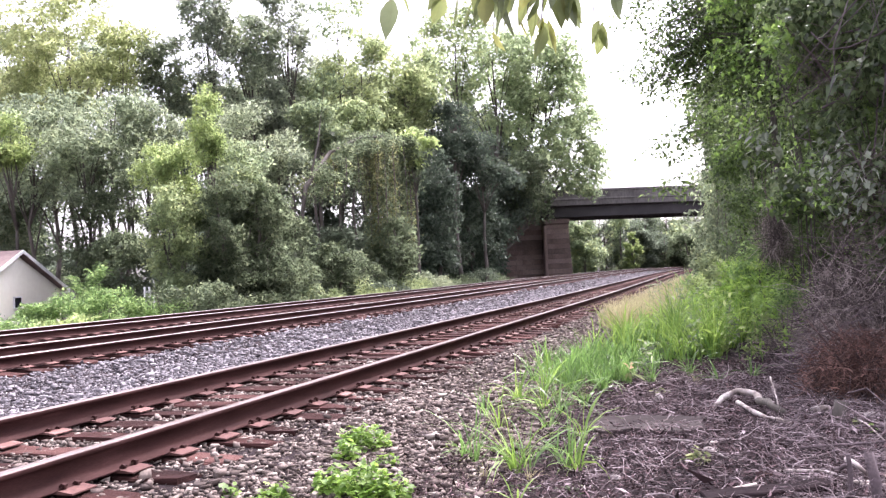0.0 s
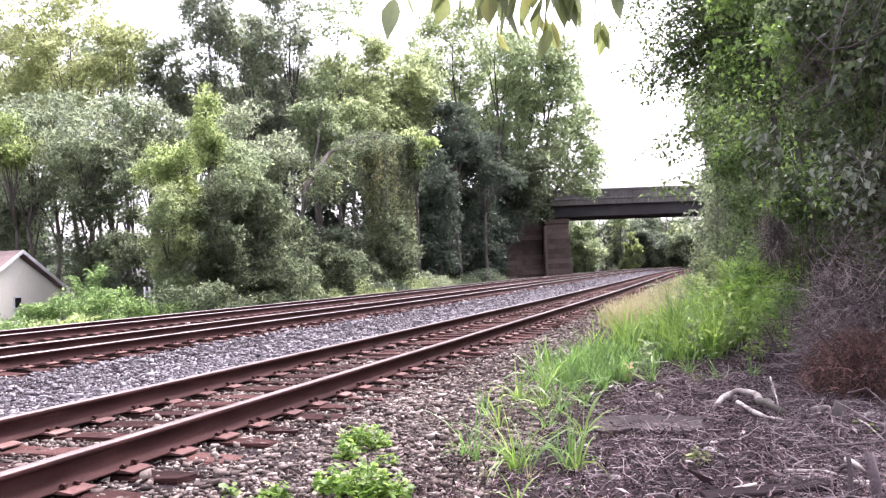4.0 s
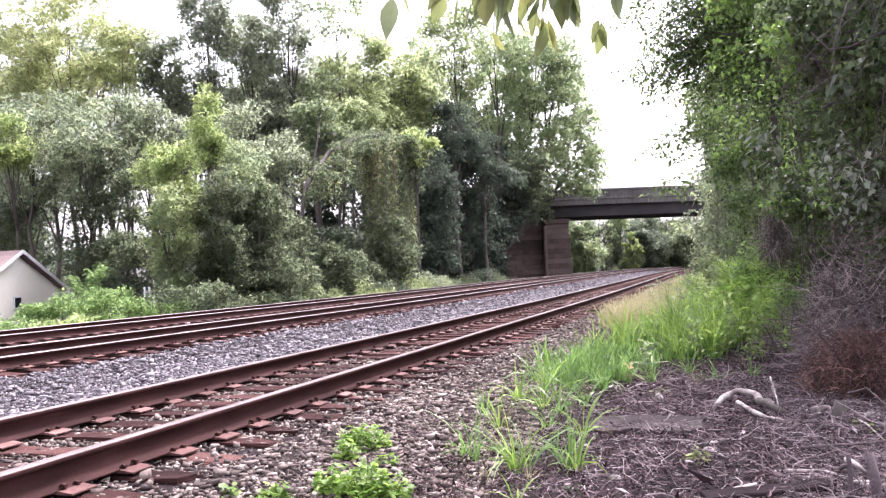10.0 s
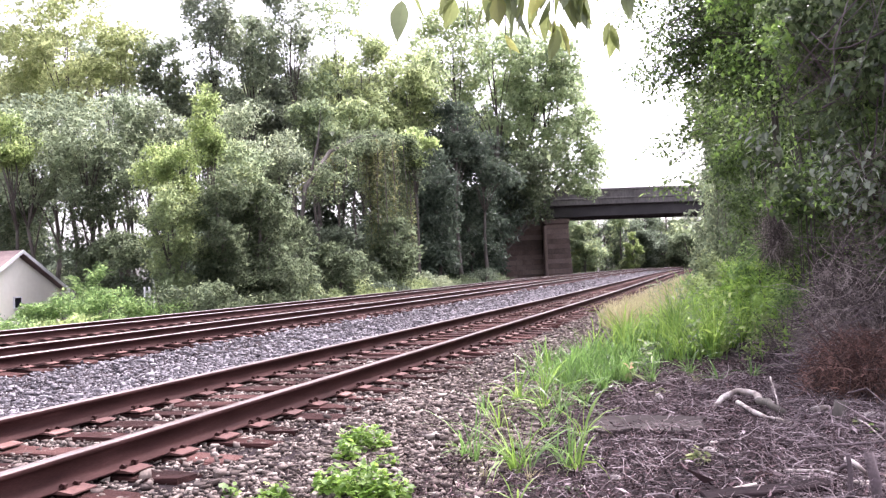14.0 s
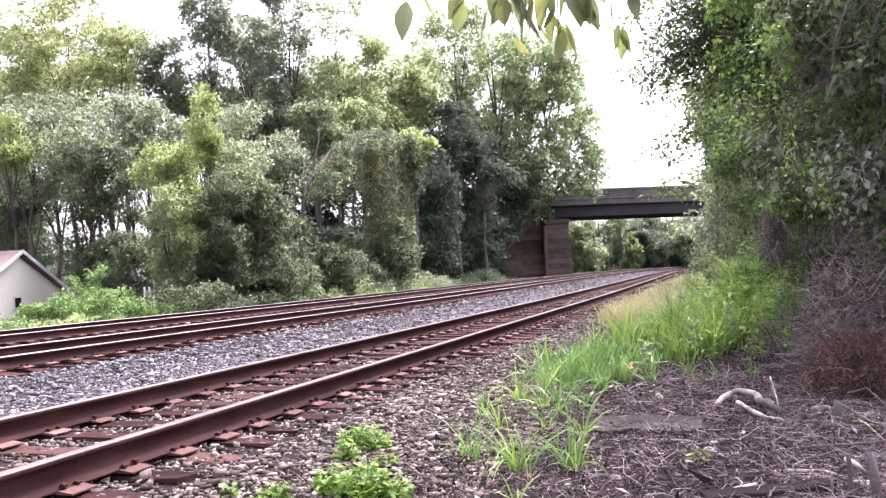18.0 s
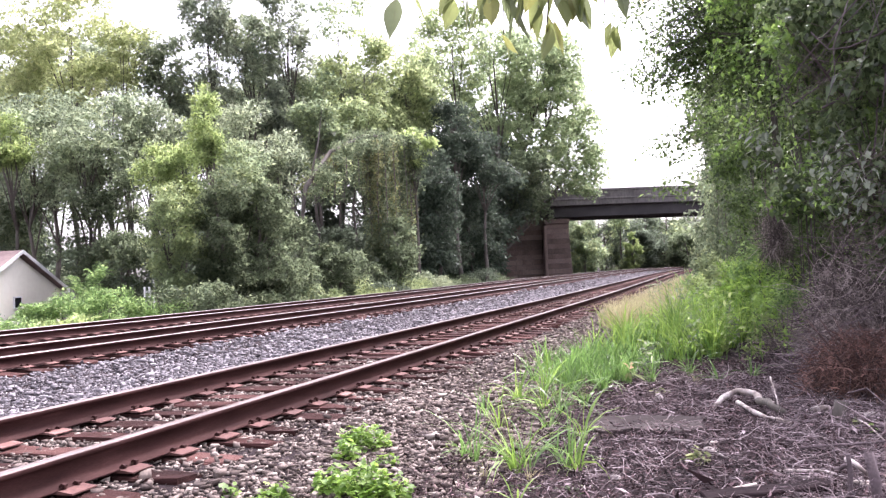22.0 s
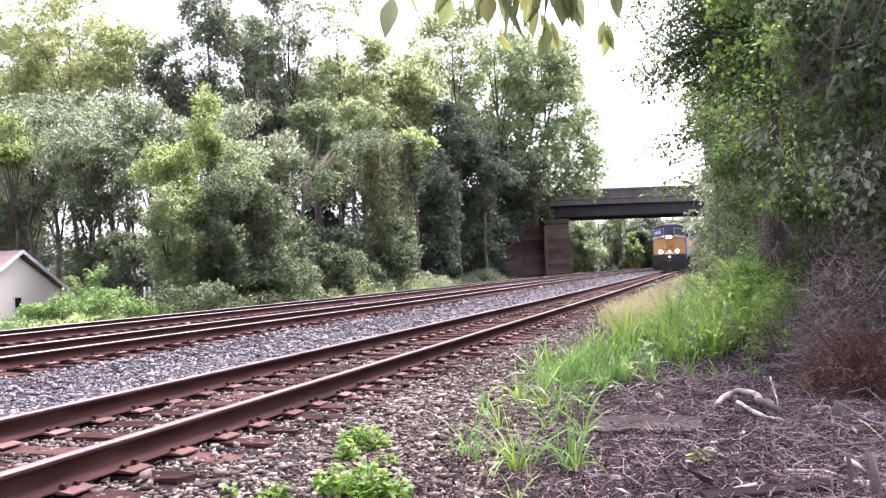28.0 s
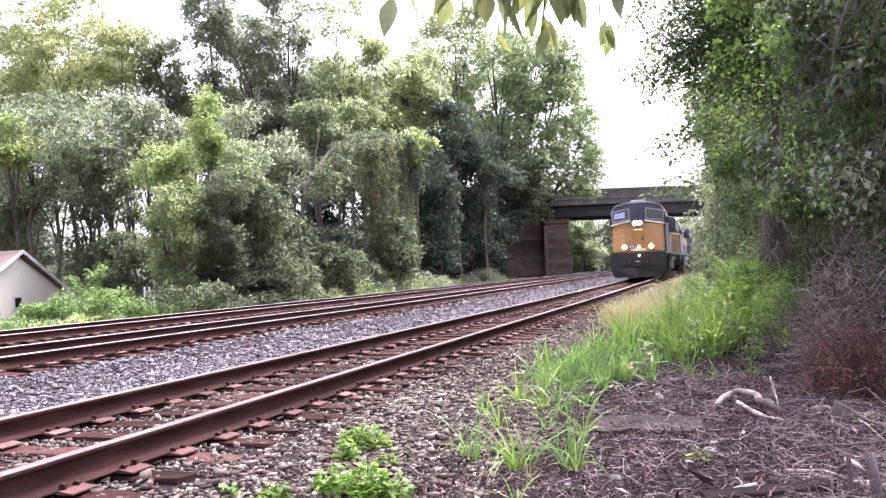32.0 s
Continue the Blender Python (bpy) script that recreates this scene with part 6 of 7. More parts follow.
M_PLANK = surf("dark_plank", [(0.3, (0.014, 0.01, 0.011)), (0.62, (0.03, 0.02, 0.0215)), (0.85, (0.12, 0.07, 0.066))], 4, 50, 0.95, bump=0.5, stretch=(0.4, 0.9, 0.9), spec=0.1)
ob = part("plank", bm, M_PLANK)
ob.matrix_basis = pose(0.17, 4.62, -0.07, 4, -3, 22)
tagged(ob, "dark reddish broken plank lying in the brush", "plank")
M_CHIPWOOD = surf("fresh_chip", [(0.3, (0.34, 0.29, 0.25)), (0.7, (0.55, 0.49, 0.44))], 20, 90, 0.85, bump=0.3)
for k, (x, y, a) in enumerate(((0.645, 4.7, -70), (0.625, 4.75, -62), (0.06, 4.66, 10), (-0.12, 5.78, -65))):
    bm = box(bmesh.new(), -0.06, 0.06, -0.012, 0.012, -0.006, 0.006, 0.003)
    ob = part("wood_chip", bm, M_CHIPWOOD)
    ob.matrix_basis = pose(x, y, ground_z(x) + 0.05, 6, -12, a)
    tagged(ob, "white splintered wood chip", "wood chip")


# ---------------------------------------------------------------- small plants near the camera
def rosette(x, y, n, h, seed, material, label, width=0.0042, splay=0.95, core=0.03):
    """Grass tuft whose blades rise from one crown and arch outwards."""
    rng = np.random.RandomState(seed)
    a = rng.uniform(0, math.tau, n)
    root = np.stack([np.cos(a), np.sin(a), np.zeros(n)], 1) * (core * rng.uniform(0, 1, n))[:, None]
    a = a + rng.normal(0, 0.5, n)
    out = np.stack([np.cos(a), np.sin(a), np.zeros(n)], 1)
    side = np.stack([-np.sin(a), np.cos(a), np.zeros(n)], 1) + rng.normal(0, 0.35, (n, 3))
    ln = (h * rng.uniform(0.4, 1.15, n))[:, None]
    lean = (splay * rng.uniform(0.1, 1.0, n))[:, None]
    w = (width * rng.uniform(0.6, 1.3, n))[:, None]
    cols = []
    steps = ((0.0, 0.7), (0.3, 1.0), (0.6, 0.9), (0.83, 0.55))
    for t, k in steps:
        ang = lean * (0.35 + 1.1 * t)
        c = root + ln * t * (out * np.sin(ang) + np.array([0, 0, 1.0]) * np.cos(ang * 0.95))
        cols += [c - side * w * k, c + side * w * k]
    ang = lean * 1.5
    cols.append(root + ln * (out * np.sin(ang) + np.array([0, 0, 1.0]) * np.cos(ang * 0.95)))
    v = np.stack(cols, 1)
    o = (np.arange(n) * 9)[:, None]
    f = np.concatenate([o + np.array([t]) for t in ((0, 1, 3), (0, 3, 2), (2, 3, 5), (2, 5, 4), (4, 5, 7), (4, 7, 6), (6, 7, 8))], 1).reshape(-1, 3)
    ob = link_mesh("grass_tuft", cloud_mesh("grass_tuft", v.reshape(-1, 3), f), material)
    ob.matrix_basis = pose(x, y, ground_z(x) - 0.01)
    return tagged(ob, label, "grass tuft", "grass tufts in the gravel")


TUFTS = [(-1.28, 5.13, 34, 0.4), (-1.22, 5.18, 20, 0.3), (-0.97, 5.24, 30, 0.38), (-0.92, 5.2, 18, 0.26), (-1.64, 5.43, 22, 0.36), (-1.76, 5.55, 14, 0.3), (-1.04, 6.21, 18, 0.3), (-1.09, 5.5, 12, 0.22),
         (-2.0, 6.97, 16, 0.34), (-1.92, 7.88, 24, 0.4), (-1.73, 8.14, 30, 0.42), (-1.4, 7.23, 26, 0.38), (-1.6, 7.5, 22, 0.36), (-1.25, 7.7, 24, 0.36), (-1.5, 8.4, 34, 0.46), (-1.8, 8.8, 34, 0.44), (-1.2, 8.5, 30, 0.4),
         (-2.05, 9.2, 26, 0.4), (-2.1, 10.2, 26, 0.4), (-2.3, 11.2, 22, 0.36), (-1.35, 6.5, 16, 0.34), (-1.75, 6.5, 12, 0.32), (-0.1, 9.0, 16, 0.24), (0.25, 9.2, 18, 0.26), (-1.1, 4.4, 8, 0.16), (-0.75, 9.0, 24, 0.36), (-0.4, 9.6, 24, 0.4)]
for k, (x, y, n, h) in enumerate(TUFTS):
    rosette(x, y, n, h * (1.35 if y < 7.6 else 1.1), 500 + k, M_WEED if k % 3 == 0 else M_GRASS, "tuft of long bright green grass growing from gravel", 0.0045 if y < 7 else 0.0055, 1.15)
for k, (x, y) in enumerate(((-1.75, 5.7), (-1.15, 4.9), (-1.45, 5.0), (-1.8, 6.9), (-0.3, 8.9), (-1.5, 5.9))):
    rosette(x, y, 26, 0.15, 540 + k, M_STRAW, "tuft of dry straw-coloured grass", 0.0015, 1.2)


def weed(x, y, rx, ry, h, n, seed, label, size=0.035, material=None):
    """Low leafy weed: short stems that carry round lobed leaves."""
    rng = np.random.RandomState(seed)
    ob = tagged(empty("weed", x, y, ground_z(x) - 0.01), label, "weed")
    ns = max(6, n // 30)
    for k in range(ns):
        a, q = rng.uniform(0, math.tau), rng.uniform(0.2, 0.9)
        tip = (q * rx * math.cos(a), q * ry * math.sin(a), h * rng.uniform(0.5, 1.0) * (1.1 - 0.5 * q))
        part("stem", tube(bmesh.new(), [(tip[0] * 0.3, tip[1] * 0.3, 0), (tip[0] * 0.7, tip[1] * 0.7, tip[2] * 0.7), tip], [0.004, 0.003, 0.0015], 4), M_GRASS, ob)
    a, q = rng.uniform(0, math.tau, n), np.sqrt(rng.uniform(0, 1, n))
    bump = 0.75 + 0.45 * np.sin(a * 3 + seed) * q
    pts = np.stack([q * rx * np.cos(a), q * ry * np.sin(a), h * (0.25 + 0.75 * rng.uniform(0, 1, n)) * (1.05 - 0.6 * q * q) * bump], 1)
    c = pts
    # three-lobed leaves, nearly level
    b = rng.uniform(0, math.tau, n)
    tl = rng.normal(0, 0.35, (n, 2))
    s = (size * np.exp(rng.normal(0, 0.3, n)))[:, None]
    ex = np.stack([np.cos(b), np.sin(b), tl[:, 0]], 1)
    ey = np.stack([-np.sin(b), np.cos(b), tl[:, 1]], 1)
    ring = [(-0.45, 0, 0), (-0.1, -0.42, 0.05), (0.28, -0.36, 0.0), (0.3, -0.12, 0.03), (0.6, 0, -0.05), (0.3, 0.12, 0.03), (0.28, 0.36, 0.0), (-0.1, 0.42, 0.05)]
    v = np.stack([c + s * (ex * u + ey * w) + s * np.array([0, 0, z]) for u, w, z in ring] + [c - s * np.array([0, 0, 0.06])], 1)
    f = np.array([(8, i, (i + 1) % 8) for i in range(8)])[None] + (np.arange(n) * 9)[:, None, None]
    link_mesh("leaves", cloud_mesh("leaves", v.reshape(-1, 3), f.reshape(-1, 3)), material or M_WEED, ob)
    return ob


weed(-1.97, 4.34, 0.17, 0.17, 0.28, 520, 71, "bright green leafy weed on gravel", 0.035)
weed(-2.42, 5.5, 0.14, 0.13, 0.23, 270, 72, "bright green leafy weed beside the ties", 0.034)
weed(-2.58, 5.5, 0.1, 0.1, 0.2, 150, 73, "green lobed weed beside a tie", 0.034)
weed(-2.46, 5.15, 0.1, 0.1, 0.19, 150, 70, "bright lobed weed on gravel", 0.035)
weed(-2.2, 4.42, 0.12, 0.12, 0.2, 230, 74, "low bright green weed on stones", 0.034)
weed(-1.8, 4.35, 0.11, 0.11, 0.22, 190, 75, "spreading green weed with yellow tips", 0.035)
weed(-2.15, 5.1, 0.09, 0.07, 0.12, 60, 69, "small round-leaved weed on stones", 0.03)
weed(-2.42, 4.15, 0.1, 0.08, 0.14, 90, 68, "low clump of bright weed leaves", 0.034)
weed(-2.68, 4.1, 0.06, 0.06, 0.1, 36, 67, "small bright green weed", 0.03)
weed(0.83, 6.42, 0.04, 0.04, 0.1, 22, 66, "small yellow-green weed in the brush", 0.04, M_WARM)
weed(-2.5, 4.05, 0.1, 0.1, 0.06, 50, 76, "tiny bright green weed on gravel", 0.03)
weed(-1.93, 5.75, 0.05, 0.05, 0.05, 30, 77, "tiny green weed in stones", 0.03)
weed(-0.2, 5.4, 0.08, 0.08, 0.12, 45, 78, "small yellow-green weed in bark litter", 0.035, M_WARM)
weed(0.9, 6.3, 0.05, 0.05, 0.08, 30, 79, "small green weed in the brush", 0.03)
weed(-0.62, 8.3, 0.1, 0.08, 0.08, 50, 80, "small yellow-green weed in the litter", 0.03, M_WARM)

for k, (x, y) in enumerate(((-1.7, 5.95), (-1.5, 5.35), (-1.35, 5.6), (-1.9, 6.3), (-1.2, 6.0), (-1.6, 7.0), (-1.85, 7.4), (-1.3, 8.0), (-1.0, 7.2), (-1.15, 4.75), (-0.85, 4.7), (-1.4, 4.6))):
    weed(x, y, 0.13, 0.13, 0.05, 46, 850 + k, "low creeping weed between stones", 0.02, M_LEAF if k % 2 else M_GREY)

rng = np.random.RandomState(920)
for k in range(30):
    y = rng.uniform(11.2, 17.0)
    weed(rng.uniform(-1.3, max(0.0, grass_edge(y))), y, rng.uniform(0.14, 0.3), rng.uniform(0.14, 0.3), rng.uniform(0.22, 0.5), 90, 920 + k, "broad-leaved green weed in the grass", 0.07, (M_WEED, M_LEAFL, M_HEDGE)[k % 3])

# dried stalk with a pale withered head
st = tagged(empty("dried_plant", -0.7, 6.85, -0.12), "dried plant stalk with a pale withered head", "plant")
part("stem", tube(bmesh.new(), [(0, 0, 0), (0.012, 0, 0.12), (-0.01, -0.05, 0.3), (-0.03, -0.1, 0.42)], [0.005, 0.005, 0.004, 0.003], 6), M_TWIG, st, smooth=True)
rngl = np.random.RandomState(90)
hp = np.array([(-0.03, -0.1, 0.45)] * 9) + rngl.normal(0, 0.013, (9, 3))
link_mesh("head", leaf_mesh("head", hp, 0.04, rngl, -1.6, 0.5), surf("withered_petal", [(0.3, (0.5, 0.3, 0.18)), (0.7, (0.68, 0.48, 0.32))], 8, 50, 0.8, bump=0.0, trans=0.2), st, "pale withered head")
hp = np.array([(-0.03, -0.1, 0.41)] * 5) + rngl.normal(0, 0.008, (5, 3))
link_mesh("leaf", leaf_mesh("leaf", hp, 0.052, rngl, 4.0, 0.6), M_WARM, st, "yellow-green drooping leaves")


def weed_stalk(x, y, h, seed, material, label):
    """Upright weed: a leaning stalk with small alternate leaves and a seed head."""
    rng = np.random.RandomState(seed)
    ob = tagged(empty("weed_stalk", x, y, ground_z(x) - 0.01), label, "weed")
    dx, dy = rng.uniform(-0.12, 0.12, 2) * h
    pts = [(0, 0, 0), (dx * 0.4, dy * 0.4, h * 0.5), (dx, dy, h)]
    part("stalk", tube(bmesh.new(), pts, [0.006, 0.005, 0.002], 5), M_GRASS, ob, smooth=True)
    t = rng.uniform(0.1, 1.0, 60)
    p = np.stack([dx * t, dy * t, h * t], 1) + rng.normal(0, 0.03, (60, 3))
    link_mesh("leaves", leaf_mesh("leaves", p, 0.075, rng, 0.3, 0.32), material, ob)
    return ob


rng = np.random.RandomState(870)
for k in range(46):
    y = rng.uniform(10.2, 17.5)
    weed_stalk(rng.uniform(-0.35, 0.85), y, rng.uniform(0.45, 1.05), 870 + k, M_WEED if k % 3 else M_LIGHT, "leafy bright green weed by the brush")
for k, (x, y, h) in enumerate([(-1.25, 18.5, 1.0), (-1.0, 16.5, 0.95), (-0.72, 14.2, 0.9), (-0.6, 13.6, 0.8), (-0.35, 13.0, 0.9), (-1.6, 20.5, 0.8), (-0.55, 15.5, 1.0), (-0.15, 12.2, 0.7), (-0.85, 9.2, 0.42), (-0.3, 10.6, 0.6), (0.15, 11.0, 0.7)]):
    weed_stalk(x, y, h, 800 + k, M_LEAF if k % 2 else M_GREY, "upright green weed stalk in the grass")


# ---------------------------------------------------------------- the train
M_GOLD = surf("loco_gold_paint", [(0.3, (0.34, 0.17, 0.045)), (0.7, (0.44, 0.235, 0.065))], 0.8, 14, 0.42, bump=0.05, dist=0.004, grain=0.2)
M_NAVY = surf("loco_navy_paint", [(0.3, (0.026, 0.03, 0.05)), (0.7, (0.045, 0.05, 0.08))], 0.8, 14, 0.4, bump=0.05, dist=0.004, grain=0.2)
M_BLACK = surf("loco_black_steel", [(0.3, (0.01, 0.0095, 0.0095)), (0.7, (0.024, 0.022, 0.021))], 1.5, 20, 0.65, bump=0.2)
M_GREYP = surf("loco_grey_paint", [(0.3, (0.2, 0.2, 0.2)), (0.7, (0.32, 0.31, 0.3))], 1, 16, 0.55, bump=0.1, grain=0.2)
M_LENS = surf("headlight_lens", [(0.3, (0.9, 0.88, 0.85)), (0.7, (0.95, 0.93, 0.9))], 3, 9, 0.2, bump=0.0, glow=(1.0, 0.88, 0.7, 110.0))
M_DITCH = surf("ditch_light_lens", [(0.3, (0.9, 0.88, 0.85)), (0.7, (0.95, 0.93, 0.9))], 3, 9, 0.2, bump=0.0, glow=(1.0, 0.8, 0.55, 90.0))
M_MARKER = surf("marker_lens", [(0.3, (0.9, 0.85, 0.6)), (0.7, (0.95, 0.9, 0.7))], 3, 9, 0.2, bump=0.0, glow=(1.0, 0.9, 0.6, 6.0))
# Faintly glowing blue: a painted windshield reflection, and the small nose plate
M_BLUEPLATE = surf("number_board", [(0.3, (0.25, 0.28, 0.6)), (0.7, (0.35, 0.38, 0.72))], 3, 9, 0.4, bump=0.0, glow=(0.5, 0.55, 1.0, 0.03))
M_WHEEL = surf("wheel_steel", [(0.3, (0.07, 0.055, 0.05)), (0.7, (0.14, 0.11, 0.1))], 4, 30, 0.55, 0.5, bump=0.1)
M_CAR = surf("hopper_grey", [(0.3, (0.16, 0.15, 0.15)), (0.7, (0.28, 0.265, 0.26))], 0.7, 10, 0.7, bump=0.15)
WHEELS = []


def wheelset(parent, y, r=0.5):
    ax = part("wheelset", tube(bmesh.new(), [(-0.95, 0, 0), (0.95, 0, 0)], [0.09, 0.09], 10), M_WHEEL, parent)
    for s in (-1, 1):
        bm = disc(bmesh.new(), (s * 0.755, 0, 0), r, 0.13, "x", 28)
        disc(bm, (s * 0.69, 0, 0), r + 0.028, 0.03, "x", 28)
        part("wheel", bm, M_WHEEL, ax, "steel flanged wheel")
    ax.matrix_basis = pose(0, y, r)
    WHEELS.append((ax, y, r))
    return ax


def truck(parent, y, axles, r=0.5, spread=1.75):
    n = len(axles)
    ln = spread * (n - 1) / 2 + 0.7
    for s in (-1, 1):
        bm = prism(bmesh.new(), [(y - ln, 0.5), (y - ln + 0.2, 0.35), (y + ln - 0.2, 0.35), (y + ln, 0.5), (y + ln, 0.72), (y + 0.5, 0.95), (y - 0.5, 0.95), (y - ln, 0.72)], s * 0.98 - 0.07, s * 0.98 + 0.07, "x", 0.02)
        fr = part("truck_frame", bm, M_BLACK, parent, "black truck side frame")
        for a in axles:
            part("journal_box", box(bmesh.new(), s * 1.06 - 0.06, s * 1.06 + 0.06, y + a - 0.17, y + a + 0.17, 0.33, 0.67, 0.03), M_BLACK, fr)
    for a in axles:
        wheelset(parent, y + a, r)


def handrail(parent, pts, r=0.018, label=""):
    return part("handrail", tube(bmesh.new(), pts, r, 6), M_GREYP, parent, label)


def locomotive(label):
    """Front at local y = -11, heights from the rail's top."""
    L = tagged(empty("locomotive"), label, "locomotive", "coupled train")
    w = 1.55
    # lower front: pilot plate and plough
    bm = prism(bmesh.new(), [(-1.35, 0.12), (1.35, 0.12), (w, 0.5), (w, 1.5), (-w, 1.5), (-w, 0.5)], -10.95, -10.7, "y", 0.03)
    part("pilot", bm, M_BLACK, L, "black pilot plate")
    bm = bmesh.new()
    v = [bm.verts.new(p) for p in ((-1.45, -10.95, 0.62), (0, -11.3, 0.66), (1.45, -10.95, 0.62), (1.3, -11.05, 0.12), (0, -11.5, 0.12), (-1.3, -11.05, 0.12))]
    bm.faces.new((v[0], v[1], v[4], v[5]))
    bm.faces.new((v[1], v[2], v[3], v[4]))
    bmesh.ops.solidify(bm, geom=list(bm.faces), thickness=0.04)
    part("snow_plough", bm, M_BLACK, L, "black vee plough")
    bm = box(bmesh.new(), -0.14, 0.14, -11.55, -10.9, 0.72, 1.0, 0.03)
    box(bm, -0.2, 0.2, -11.7, -11.5, 0.66, 1.04, 0.05)
    part("coupler", bm, M_BLACK, L, "black knuckle coupler")
    for x in (-0.75, -0.5, 0.5, 0.75):
        part("air_hose", tube(bmesh.new(), [(x, -10.97, 1.05), (x, -11.12, 0.9), (x * 0.97, -11.1, 0.6)], 0.022, 6), M_BLACK, L)
    # front platform and steps
    part("platform", box(bmesh.new(), -w, w, -10.95, 10.9, 1.42, 1.56, 0.02), M_BLACK, L, "dark walkway")
    for s in (-1, 1):
        for k in range(3):
            part("step", box(bmesh.new(), s * 1.28 - 0.22, s * 1.28 + 0.22, -10.68, -10.42, 0.42 + 0.34 * k, 0.46 + 0.34 * k), M_GREYP, L)
    # nose and cab
    nose = prism(bmesh.new(), [(-1.46, 1.56), (1.46, 1.56), (1.46, 2.9), (1.4, 3.3), (-1.4, 3.3), (-1.46, 2.9)], -10.55, -9.3, "y", 0.05)
    for vt in nose.verts:
        if vt.co.y < -10 and vt.co.z > 2.8:
            vt.co.y += 0.28
    part("nose", nose, M_GOLD, L, "gold painted full-width nose")
    part("nose_band", prism(bmesh.new(), [(-0.4, 1.62), (0.4, 1.62), (0.4, 1.72), (-0.4, 1.72)], -10.58, -10.5, "y", 0.01), M_TRIM, L, "pale stripe")
    part("nose_door", box(bmesh.new(), -0.33, 0.33, -10.565, -10.545, 1.85, 2.85, 0.006), M_GOLD, L)
    part("door_latch", box(bmesh.new(), 0.2, 0.28, -10.6, -10.56, 2.25, 2.4, 0.006), M_BLACK, L)
    part("marker_light", disc(bmesh.new(), (0.05, -10.6, 1.86), 0.05, 0.06, "y", 12), M_MARKER, L, "small lit marker lamp")
    part("marker_light", disc(bmesh.new(), (0.05, -11.0, 1.36), 0.04, 0.06, "y", 12), M_MARKER, L, "small lit marker lamp")
    part("logo_plate", box(bmesh.new(), -0.52, -0.2, -10.58, -10.555, 1.8, 1.94), M_BLUEPLATE, L, "small blue plate")
    cab = prism(bmesh.new(), [(-1.55, 1.56), (1.55, 1.56), (1.55, 3.85), (1.3, 4.3), (0.7, 4.48), (-0.7, 4.48), (-1.3, 4.3), (-1.55, 3.85)], -10.15, -6.9, "y", 0.05)
    part("cab", cab, M_NAVY, L, "dark blue cab")
    for s in (-1, 1):
        fm = prism(bmesh.new(), [(s * 0.44, 3.46), (s * 1.46, 3.3), (s * 1.5, 3.95), (s * 0.44, 4.14)], -10.24, -10.1, "y", 0.015)
        wf = part("windshield", fm, M_GREYP, L, "windshield in a pale frame")
        gl = prism(bmesh.new(), [(s * 0.52, 3.54), (s * 1.38, 3.4), (s * 1.42, 3.88), (s * 0.52, 4.05)], -10.27, -10.22, "y")
        part("pane", gl, M_GLASS, wf)
        if s < 0:
            # blue reflection in the left pane, laid on as a plate
            part("number_board", prism(bmesh.new(), [(s * 0.72, 3.58), (s * 1.34, 3.5), (s * 1.34, 3.82), (s * 0.72, 3.92)], -10.3, -10.265, "y", 0.006), M_BLUEPLATE, L, "blue reflection on the windshield")
        part("roof_edge", prism(bmesh.new(), [(s * 0.62, 4.42), (s * 1.3, 4.24), (s * 1.56, 3.8), (s * 1.56, 3.86), (s * 1.33, 4.31), (s * 0.62, 4.49)], -10.2, -10.12, "y"), M_GREYP, L, "pale roof edge")
        part("stripe", prism(bmesh.new(), [(s * 0.4, 3.34), (s * 1.52, 3.12), (s * 1.52, 3.2), (s * 0.4, 3.42)], -10.4, -10.12, "y", 0.006), M_TRIM, L, "white stripe")
        sw = part("side_window", box(bmesh.new(), s * 1.53, s * 1.575, -9.2, -8.2, 3.05, 3.75, 0.01), M_GREYP, L)
        part("pane", box(bmesh.new(), s * 1.56, s * 1.59, -9.1, -8.3, 3.13, 3.67), M_GLASS, sw)
        part("mirror", box(bmesh.new(), s * 1.62 - 0.07, s * 1.62 + 0.07, -9.5, -9.44, 3.2, 3.55, 0.01), M_BLACK, L)
        # ditch lights
        hl = part("ditch_light", tube(bmesh.new(), [(s * 0.75, -10.98, 1.86), (s * 0.75, -10.7, 1.86)], [0.14, 0.12], 18), M_BLACK, L, "round ditch light housing")
        part("lens", disc(bmesh.new(), (s * 0.75, -10.99, 1.86), 0.11, 0.02, "y", 18), M_DITCH, hl, "glowing lens")
        handrail(L, [(s * 1.45, -10.85, 1.56), (s * 1.45, -10.85, 2.5), (s * 0.75, -10.85, 2.5), (s * 0.75, -10.85, 1.56)])
    part("roof_visor", prism(bmesh.new(), [(-0.42, 4.46), (0.42, 4.46), (0.36, 4.6), (-0.36, 4.6)], -10.0, -8.2, "y", 0.03), M_GREYP, L, "pale roof air conditioner")
    hb = part("headlight", prism(bmesh.new(), [(-0.3, 3.05), (0.3, 3.05), (0.3, 3.42), (-0.3, 3.42)], -10.5, -10.2, "y", 0.03), M_BLACK, L, "twin headlight housing")
    for s in (-1, 1):
        part("lens", disc(bmesh.new(), (s * 0.14, -10.51, 3.24), 0.115, 0.02, "y", 20), M_LENS, hb, "glowing lens")
    part("horn", tube(bmesh.new(), [(0.3, -8.0, 4.5), (0.3, -8.0, 4.75), (0.3, -8.4, 4.78)], [0.05, 0.05, 0.1], 8), M_GREYP, L)
    # long hood
    hood = prism(bmesh.new(), [(-0.95, 1.56), (0.95, 1.56), (0.95, 3.9), (0.7, 4.2), (-0.7, 4.2), (-0.95, 3.9)], -6.9, 9.6, "y", 0.04)
    part("hood", hood, M_NAVY, L, "dark blue long hood")
